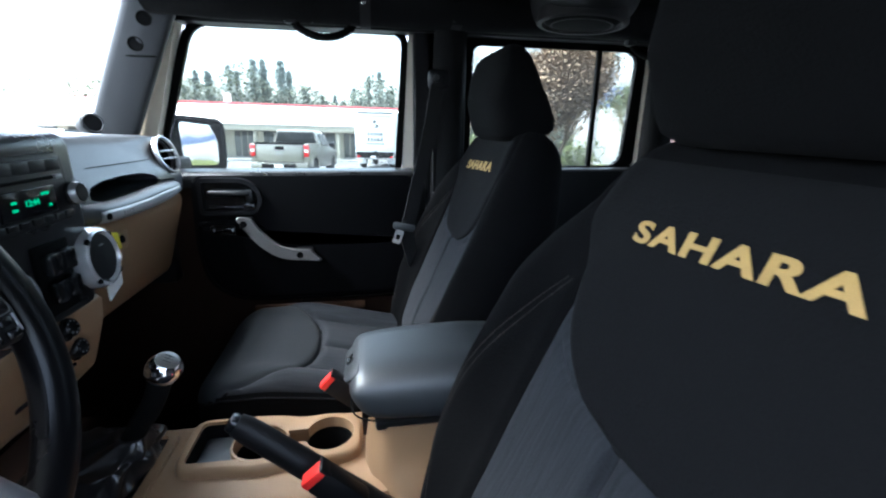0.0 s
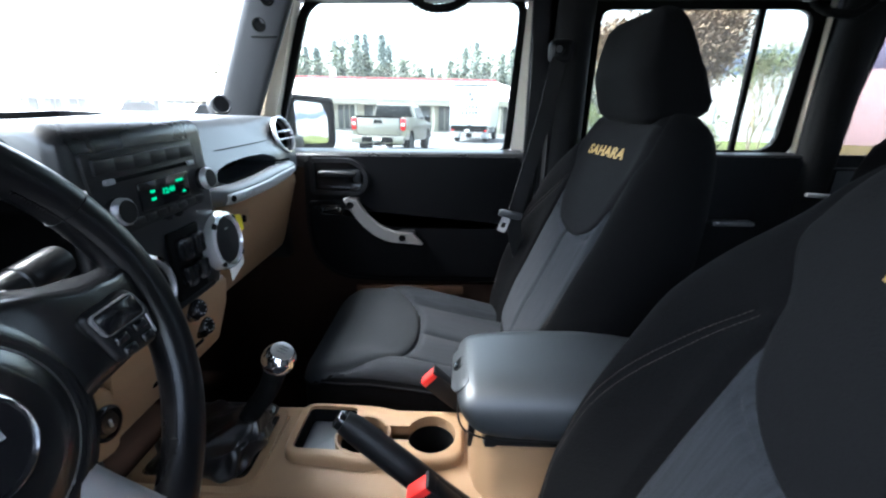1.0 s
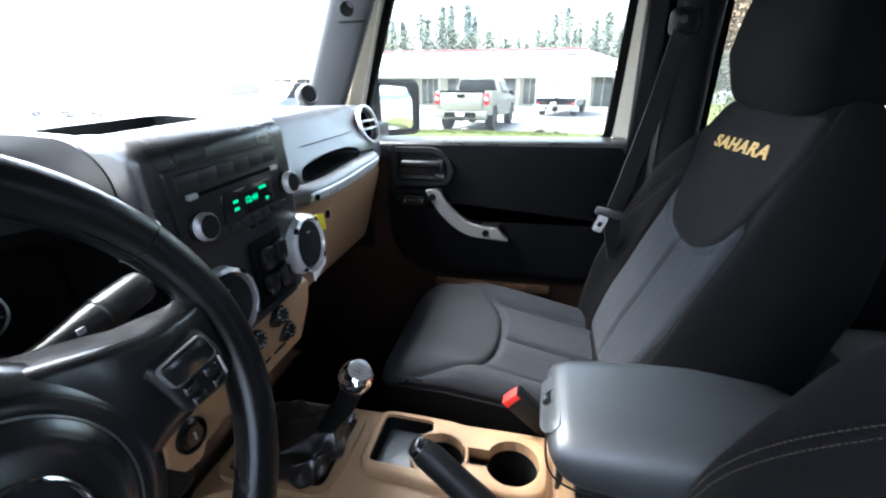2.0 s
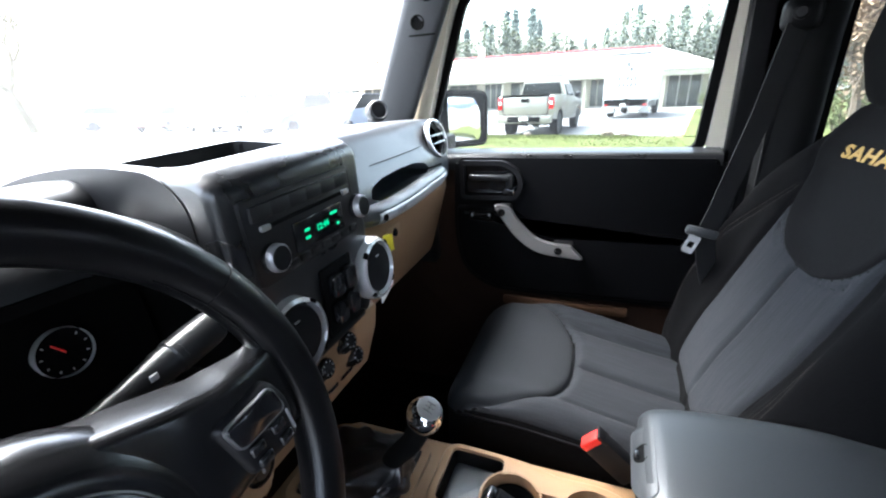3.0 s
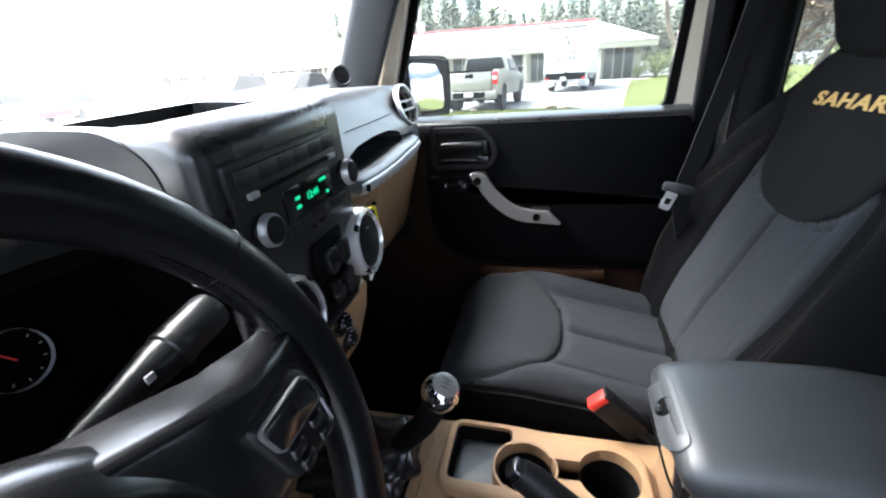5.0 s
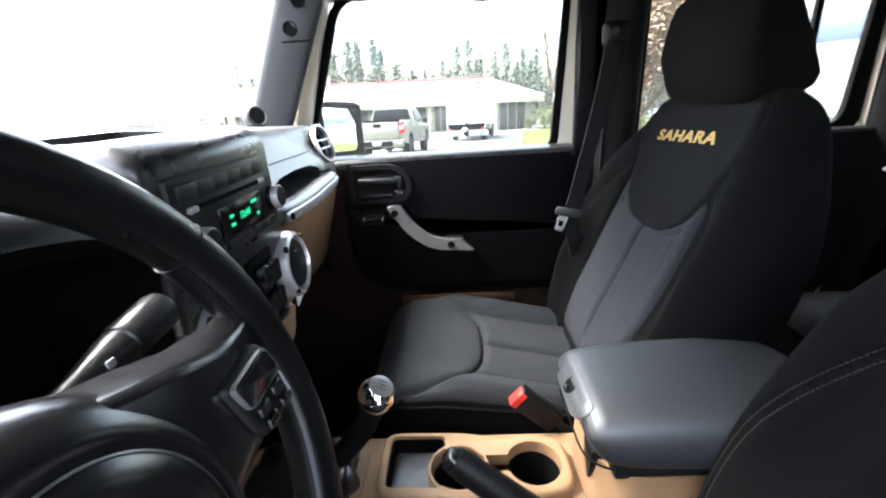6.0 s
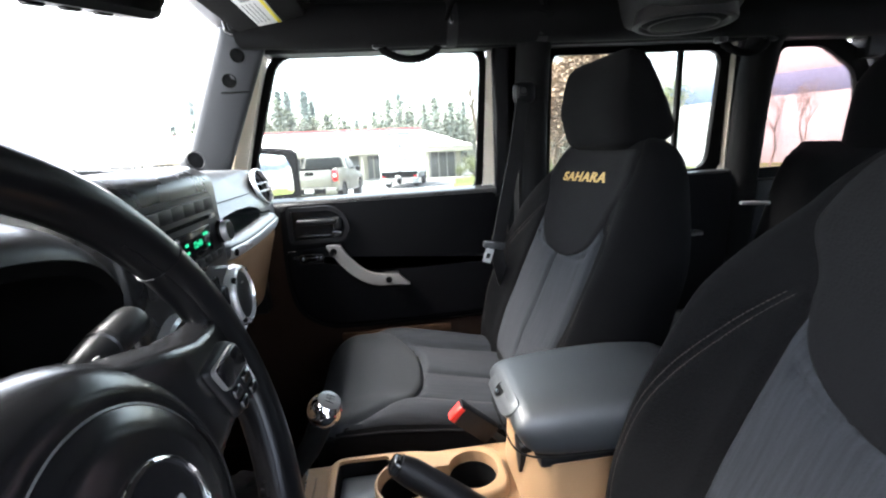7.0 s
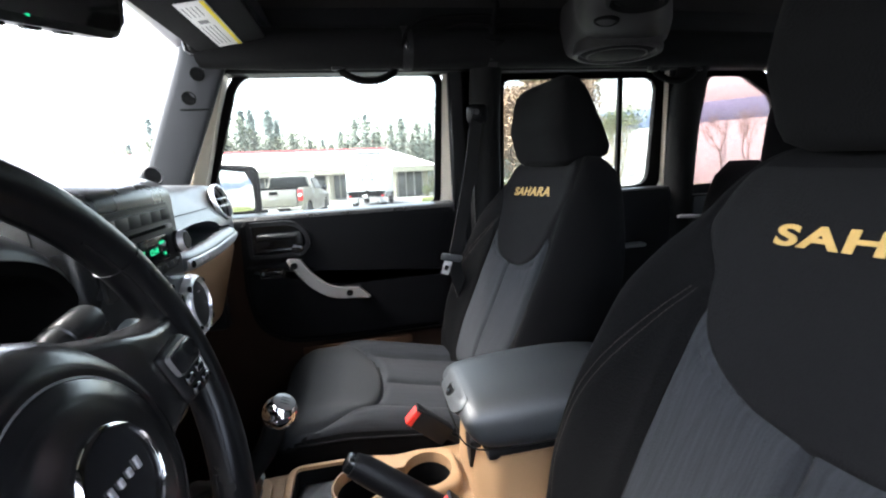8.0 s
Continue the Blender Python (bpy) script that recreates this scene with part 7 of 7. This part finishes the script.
car(at(-36.5, 22.5, 0, 100), PAINT_GREY, "grey car parked far along the street", 0.15)


def shop_building():
    b = thing("shop_building", "long low beige shop building with pale roof and red ridge", "building")
    Y, X0, X1 = 37.9, -48.0, 7.0
    part("wall", one_box(((X0 + X1) / 2, Y + 5.2, 1.3), (X1 - X0 - 0.4, 8.0, 2.6), 0.02), WALL_BEIGE, b)
    bm = bmesh.new()
    loft(bm, [[(X0 - 0.5, Y - 0.5, 2.72), (X1 + 0.6, Y - 0.5, 2.72), (X1 + 0.6, Y + 11.5, 2.72), (X0 - 0.5, Y + 11.5, 2.72)], [(X0 - 0.5, Y - 0.5, 2.90), (X1 + 0.6, Y - 0.5, 2.90), (X1 + 0.6, Y + 11.5, 2.90), (X0 - 0.5, Y + 11.5, 2.90)], [(X0 + 3, Y + 4.0, 4.72), (X1 - 3.6, Y + 4.0, 4.72), (X1 - 3.6, Y + 7, 4.72), (X0 + 3, Y + 7, 4.72)]])
    roof_ob = part("roof", bm, ROOF_PALE, b)
    part("ridge_trim", one_box(((X0 + X1) / 2 - 0.3, Y + 4.0, 4.78), (X1 - X0 - 6.6, 0.25, 0.20), 0.02), TRIM_RED, roof_ob, "red ridge trim")
    part("fascia", one_box(((X0 + X1) / 2, Y - 0.52, 2.60), (X1 - X0 + 1.2, 0.12, 0.42), 0.01), WALL_BEIGE, b)
    part("gutter", one_box(((X0 + X1) / 2, Y - 0.60, 2.84), (X1 - X0 + 1.2, 0.10, 0.08), 0.01), PRINT, b)
    x = X0 + 1
    k = 0
    while x < X1 - 4.5:
        w = 2.6 if k % 3 else 1.6
        if x + w > X1 - 3.3:
            break
        win = part("window", one_box((x + w / 2, Y + 1.17, 1.30), (w, 0.10, 2.1), 0.01), SHOP_GLASS, b, "dark shop window")
        for q in range(1, 3):
            part("mullion", one_box((x + w * q / 3, Y + 1.10, 1.30), (0.06, 0.08, 2.1), 0.005), WALL_BEIGE, win)
        part("sill", one_box((x + w / 2, Y + 1.08, 0.22), (w + 0.1, 0.16, 0.10), 0.01), CONCRETE, win)
        if k % 2 == 0:
            part("post", one_box((x + w + 0.35, Y - 0.2, 1.25), (0.22, 0.22, 2.5), 0.02), WALL_BEIGE, b)
        x += w + 0.75
        k += 1
    ent = part("entrance", one_box((X1 - 1.9, Y + 1.16, 1.32), (2.3, 0.10, 2.3), 0.01), SHOP_GLASS, b, "dark glazed shop entrance")
    for q in (-1.15, -0.38, 0.38, 1.15):
        part("door_frame", one_box((X1 - 1.9 + q, Y + 1.09, 1.30), (0.09, 0.10, 2.4), 0.005), CONCRETE, ent)
    part("chimney", one_box((-12.2, Y + 5, 5.2), (0.5, 0.5, 1.1), 0.02), ROOF_PALE, b)
    part("walkway", one_box(((X0 + X1) / 2, Y - 0.6, 0.06), (X1 - X0 + 1, 2.0, 0.14), 0.02), CONCRETE, b)
    b.matrix_world = SITE
    return b


def hall():
    """Large pale hall with a blue stripe, across the rear lawn."""
    h = thing("industrial_hall", "large pale hall with a broad blue stripe", "building")
    L = 80
    part("wall", one_box((L / 2, 6, 1.05), (L, 12, 4.5), 0.02), HALL_WHITE, h)
    part("stripe", one_box((L / 2, 5.985, 3.95), (L + 0.03, 12.0, 1.3), 0.01), HALL_BLUE, h, "blue painted stripe")
    part("parapet", one_box((L / 2, 6, 5.15), (L, 12, 1.1), 0.02), HALL_WHITE, h)
    for k in range(25):
        part("pilaster", one_box((1.5 + 3.1 * k, -0.03, 1.65), (0.25, 0.10, 3.3), 0.02), HALL_WHITE, h)
    for k in range(3):
        part("door", one_box((5 + 14 * k, -0.02, 1.05), (1.0, 0.08, 2.1), 0.01), PRINT, h, "grey steel door")
    return h


def shrub(seed, h, leaf, label):
    """A low rounded bush of many small leaves on a few stems."""
    t = thing("shrub", label, "shrub", "shrubs by the shops")
    rnd = random.Random(seed)
    bm = bmesh.new()
    for k in range(7):
        a = rnd.uniform(0, 6.28)
        tube(bm, [(0, 0, 0), (math.cos(a) * h * 0.15, math.sin(a) * h * 0.15, h * 0.4), (math.cos(a) * h * 0.32, math.sin(a) * h * 0.32, h * 0.75)], [0.03, 0.02, 0.008], 5)
    part("stems", bm, BARK, t)
    bm = bmesh.new()
    for k in range(1500):
        d = Vector((rnd.gauss(0, 1), rnd.gauss(0, 1), rnd.gauss(0, 1))).normalized() * rnd.uniform(0.35, 1.0)
        lump = 1 + 0.18 * math.sin(d.x * 6 + seed) + 0.15 * math.sin(d.y * 7)
        c = Vector((d.x * h * 0.52 * lump, d.y * h * 0.52 * lump, h * 0.55 + d.z * h * 0.46 * lump))
        s = h * rnd.uniform(0.02, 0.05)
        u = Vector((rnd.gauss(0, 1), rnd.gauss(0, 1), rnd.gauss(0, 1))).normalized() * s
        w = Vector((rnd.gauss(0, 1), rnd.gauss(0, 1), rnd.gauss(0, 1))).normalized() * s
        bm.faces.new([bm.verts.new(q) for q in (c - u, c + w, c + u)])
    part("foliage", bm, leaf, t, "", 0)
    return t


def rock(seed, x, y, s):
    rnd = random.Random(seed)
    bm = bmesh.new()
    bmesh.ops.create_icosphere(bm, subdivisions=2, radius=s)
    for v in bm.verts:
        v.co *= rnd.uniform(0.78, 1.15)
        v.co.z *= 0.55
    bmesh.ops.transform(bm, matrix=at(x, y, 0.08 + s * 0.25), verts=bm.verts)
    tagged(part("rock", bm, BARK, None, "", 30), "rough dark brown rock on the grass verge", "rock", "rocks on the verge")


def kerb(pts):
    k = thing("kerb", "worn pale yellow kerb along the side lawn", "kerb", kind="structure")
    for p, q in zip(pts, pts[1:]):
        n = max(1, round((Vector(q) - Vector(p)).length / 2.4))
        for i in range(n):
            u, w = Vector(p).lerp(Vector(q), i / n), Vector(p).lerp(Vector(q), (i + 0.985) / n)
            d = (w - u).normalized()
            s = Vector((-d.y, d.x)) * 0.09
            bm = bmesh.new()
            loft(bm, [[SITE @ Vector((*(u - s), z)), SITE @ Vector((*(u + s), z)), SITE @ Vector((*(w + s), z)), SITE @ Vector((*(w - s), z))] for z in (-0.02, 0.14)])
            part("kerb_stone", bm, KERB, k)


KERB = mat("worn_yellow_kerb", (0.42, 0.37, 0.18), 0.9, vary=0.25, scale=3, fine=60, bump=0.3, dist=0.004)
kerb([(2.08, 14.2), (5.68, 36.5)])
for k, (x, y, s) in enumerate(((0.05, 14.7, 0.20), (0.55, 14.5, 0.15), (-2.5, 14.6, 0.13))):
    rock(k, x, y, s)
for k, (x, y, h) in enumerate(((7.6, 37.0, 1.9), (9.2, 36.6, 2.4), (6.4, 37.4, 1.1), (10.8, 37.5, 2.8))):
    sb = shrub(50 + k, h, LEAF_OLIVE, "olive green shrub at the corner of the shops")
    sb.matrix_world = at(x, y, 0.08, 50 * k)
for k, (x, y, h) in enumerate(((5.4, 13.2, 1.5), (6.9, 12.6, 1.2), (8.0, 14.6, 1.8))):
    sb = shrub(70 + k, h, LEAF_OLIVE, "olive green shrub under the verge trees")
    sb["group"] = "shrubs on the verge"
    sb.matrix_world = at(x, y, 0.05, 40 * k)
shop_building()
hl = hall()
hl.matrix_world = at(16.0, 31.0, 1.15, -42)


# ---- trees ----
def conifer(seed, h):
    t = thing("conifer_tree", "tall conifer behind the shop building, haze painted into its needles", "tree", "conifers behind the shops")
    rnd = random.Random(seed)
    bm = bmesh.new()
    tube(bm, [(0, 0, 0), (0.02 * h * 0.2, 0, h * 0.5), (0, 0, h)], [h * 0.018, h * 0.012, 0.02], 7)
    part("trunk", bm, BARK, t)
    bm = bmesh.new()
    bare = rnd.uniform(0.18, 0.42)
    for k in range(210):
        u = rnd.random() ** 0.9
        z = h * (bare + (1 - bare) * u)
        a = rnd.uniform(0, 6.283)
        reach = h * (0.175 * (1 - u) ** 0.85 + 0.012) * rnd.uniform(0.3, 1.2)
        out = Vector((math.cos(a), math.sin(a), 0))
        for q in range(15):
            t2 = (q + rnd.random()) / 15
            c = out * reach * t2 + Vector((rnd.gauss(0, .012) * h, rnd.gauss(0, .012) * h, z - reach * 0.35 * t2 + rnd.gauss(0, .008) * h))
            s = h * rnd.uniform(0.007, 0.020)
            e = Vector((rnd.gauss(0, 1), rnd.gauss(0, 1), rnd.gauss(0, .5))).normalized()
            g = Vector((rnd.gauss(0, 1), rnd.gauss(0, 1), -0.5)).normalized()
            bm.faces.new([bm.verts.new(p) for p in (c - e * s, c + g * s * 0.9, c + e * s)])
    part("crown", bm, CONIFER_HAZED, t, "", 0)
    return t


def bare_tree(h, seed, lean=0.0, bark=None, twigs=0, leaf=None, spread=0.9, name="bare_tree", label="bare spring tree with thin twigs", stem=0.30, thick=0.020):
    """Trunk, limbs and twigs by repeated forking; a few buds or leaves."""
    t = thing(name, label, "tree")
    rnd = random.Random(seed)
    bm = bmesh.new()
    tips = []

    def grow(p, d, length, r, depth):
        pts, q = [p], p
        dd = d.copy()
        for k in range(3):
            dd = (dd + Vector((rnd.uniform(-.16, .16), rnd.uniform(-.16, .16), rnd.uniform(-.03, .12)))).normalized()
            q = q + dd * length / 3
            pts.append(q)
        tube(bm, pts, [r, r * 0.9, r * 0.8, r * 0.66], 6 if depth < 3 else 4, up=(0.3, 0.9, 0.1))
        if depth >= 6 or r < 0.004:
            tips.append(q)
            return
        for k in range(rnd.choice((2, 3, 3)) if depth < 5 else 2):
            ax = Vector((rnd.uniform(-1, 1), rnd.uniform(-1, 1), rnd.uniform(-0.2, 0.8))).normalized()
            nd = (dd + ax * spread * rnd.uniform(0.6, 1.0)).normalized()
            grow(q if k else q, nd, length * rnd.uniform(0.62, 0.82), r * 0.62, depth + 1)
        tips.append(q)
    grow(Vector((0, 0, 0)), Vector((lean, 0, 1)).normalized(), h * stem, h * thick, 0)
    part("trunk_and_limbs", bm, bark or BARK, t)
    if leaf:
        bm = bmesh.new()
        for p in tips:
            for k in range(twigs):
                c = p + Vector((rnd.gauss(0, .34), rnd.gauss(0, .34), rnd.gauss(0, .34))) * h * 0.12
                s = rnd.uniform(0.03, 0.07) * h * 0.13
                a, e = rnd.uniform(0, 6.28), rnd.uniform(-1, 1)
                u = Vector((math.cos(a), math.sin(a), e)) * s
                w = Vector((-math.sin(a), math.cos(a), rnd.uniform(-1, 1))) * s * 0.6
                v = [bm.verts.new(x) for x in (c - u, c + w, c + u, c - w)]
                bm.faces.new(v)
        part("leaves", bm, leaf, t, "", 0)
    return t


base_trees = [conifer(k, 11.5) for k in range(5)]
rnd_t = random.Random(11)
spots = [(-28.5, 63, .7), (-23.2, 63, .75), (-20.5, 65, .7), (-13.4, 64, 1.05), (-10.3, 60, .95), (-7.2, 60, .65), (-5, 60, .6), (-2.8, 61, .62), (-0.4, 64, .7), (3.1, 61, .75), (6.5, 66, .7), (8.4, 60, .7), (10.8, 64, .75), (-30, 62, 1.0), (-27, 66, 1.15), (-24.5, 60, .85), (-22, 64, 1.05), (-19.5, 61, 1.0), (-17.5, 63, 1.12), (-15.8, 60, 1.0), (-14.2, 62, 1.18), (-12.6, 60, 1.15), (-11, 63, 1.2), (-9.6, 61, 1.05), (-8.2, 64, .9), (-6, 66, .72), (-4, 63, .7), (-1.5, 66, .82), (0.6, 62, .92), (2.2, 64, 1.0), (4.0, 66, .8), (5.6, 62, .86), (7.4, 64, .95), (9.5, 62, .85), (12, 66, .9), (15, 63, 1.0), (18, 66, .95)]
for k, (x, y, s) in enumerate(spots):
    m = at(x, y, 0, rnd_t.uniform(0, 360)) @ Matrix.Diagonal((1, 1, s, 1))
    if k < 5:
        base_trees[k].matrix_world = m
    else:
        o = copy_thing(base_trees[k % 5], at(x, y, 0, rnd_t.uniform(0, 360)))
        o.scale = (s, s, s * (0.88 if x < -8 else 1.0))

def hedge_stuff():
    """Mixed low wood behind the shops."""
    bm = bmesh.new()
    rnd = random.Random(8)
    for k in range(60000):
        x = rnd.uniform(-70, 45)
        top = 8.6 + 1.3 * math.sin(x * 0.31) + 1.0 * math.sin(x * 0.83 + 1)
        c = SITE @ Vector((x, rnd.uniform(56, 60), rnd.uniform(0, max(2, top)) ** 1.0))
        s = rnd.uniform(0.09, 0.24)
        a = rnd.uniform(0, 6.28)
        u = Vector((math.cos(a), math.sin(a), rnd.uniform(-1, 1))) * s
        w = Vector((-math.sin(a), math.cos(a), rnd.uniform(-1, 1))) * s
        bm.faces.new([bm.verts.new(q) for q in (c - u, c + w, c + u)])
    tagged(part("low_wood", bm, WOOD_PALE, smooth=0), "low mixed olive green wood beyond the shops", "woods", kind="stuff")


hedge_stuff()
bt = bare_tree(9.5, 3, -0.22, BARK, spread=0.80, label="bare leaning tree on the side lawn", stem=0.19, thick=0.018)
bt.matrix_world = at(5.4, 19.5, 0, 0)
rt = bare_tree(6.5, 5, 0.0, BARK, 130, LEAF_RUST, 0.95, "rust_leaved_tree", "dense rust and olive leaved tree on the verge", stem=0.18)
rt.matrix_world = at(5.1, 11.8, 0.0, 40)
ro2 = bare_tree(5.6, 9, 0.0, BARK, 18, LEAF_OLIVE, 0.9, "olive_leaved_tree", "olive green budding tree on the verge")
ro2.matrix_world = at(6.6, 13.4, 0.0, 10)
for k, (x, y, h) in enumerate(((16.2, 16.0, 6.2), (17.3, 15.6, 6.6), (12.5, 18.5, 5.6), (11.5, 22.5, 6.5))):
    b2 = bare_tree(h, 20 + k, 0.0, BARK, spread=0.85, label="young bare tree on the rear lawn", stem=0.20, thick=0.010)
    b2["group"] = "young bare trees"
    b2.matrix_world = at(x, y, 0.1, 60 * k)
for k, (x, y, h) in enumerate(((8.9, 12.9, 4.6), (9.7, 13.7, 5.2), (10.6, 15.4, 5.0))):
    b3 = bare_tree(h, 60 + k, 0.0, BARK_PALE, 7, LEAF_OLIVE, 0.42, label="slender budding tree with pale bark on the rear lawn", stem=0.22, thick=0.008)
    b3["group"] = "slender budding trees"
    b3.matrix_world = at(x, y, 0.1, 75 * k)
st_t = bare_tree(12.5, 31, 0.0, MOSS_BARK, 2, LEAF_OLIVE, 0.9, "street_tree", "mossy budding tree across the street", stem=0.22, thick=0.027)
st_t.matrix_world = at(-36.5, 17.6, 0.0, 15)
tagged(part("road_edge", prism([(-23, -0.16), (23, -0.16), (23, 0.16), (-23, 0.16)], "z", -0.05, 0.08, 0.02), PINK_KERB), "faded red kerb along the street", "kerb", kind="structure").matrix_world = at(-35.9, 20.2, 0, -20.2)
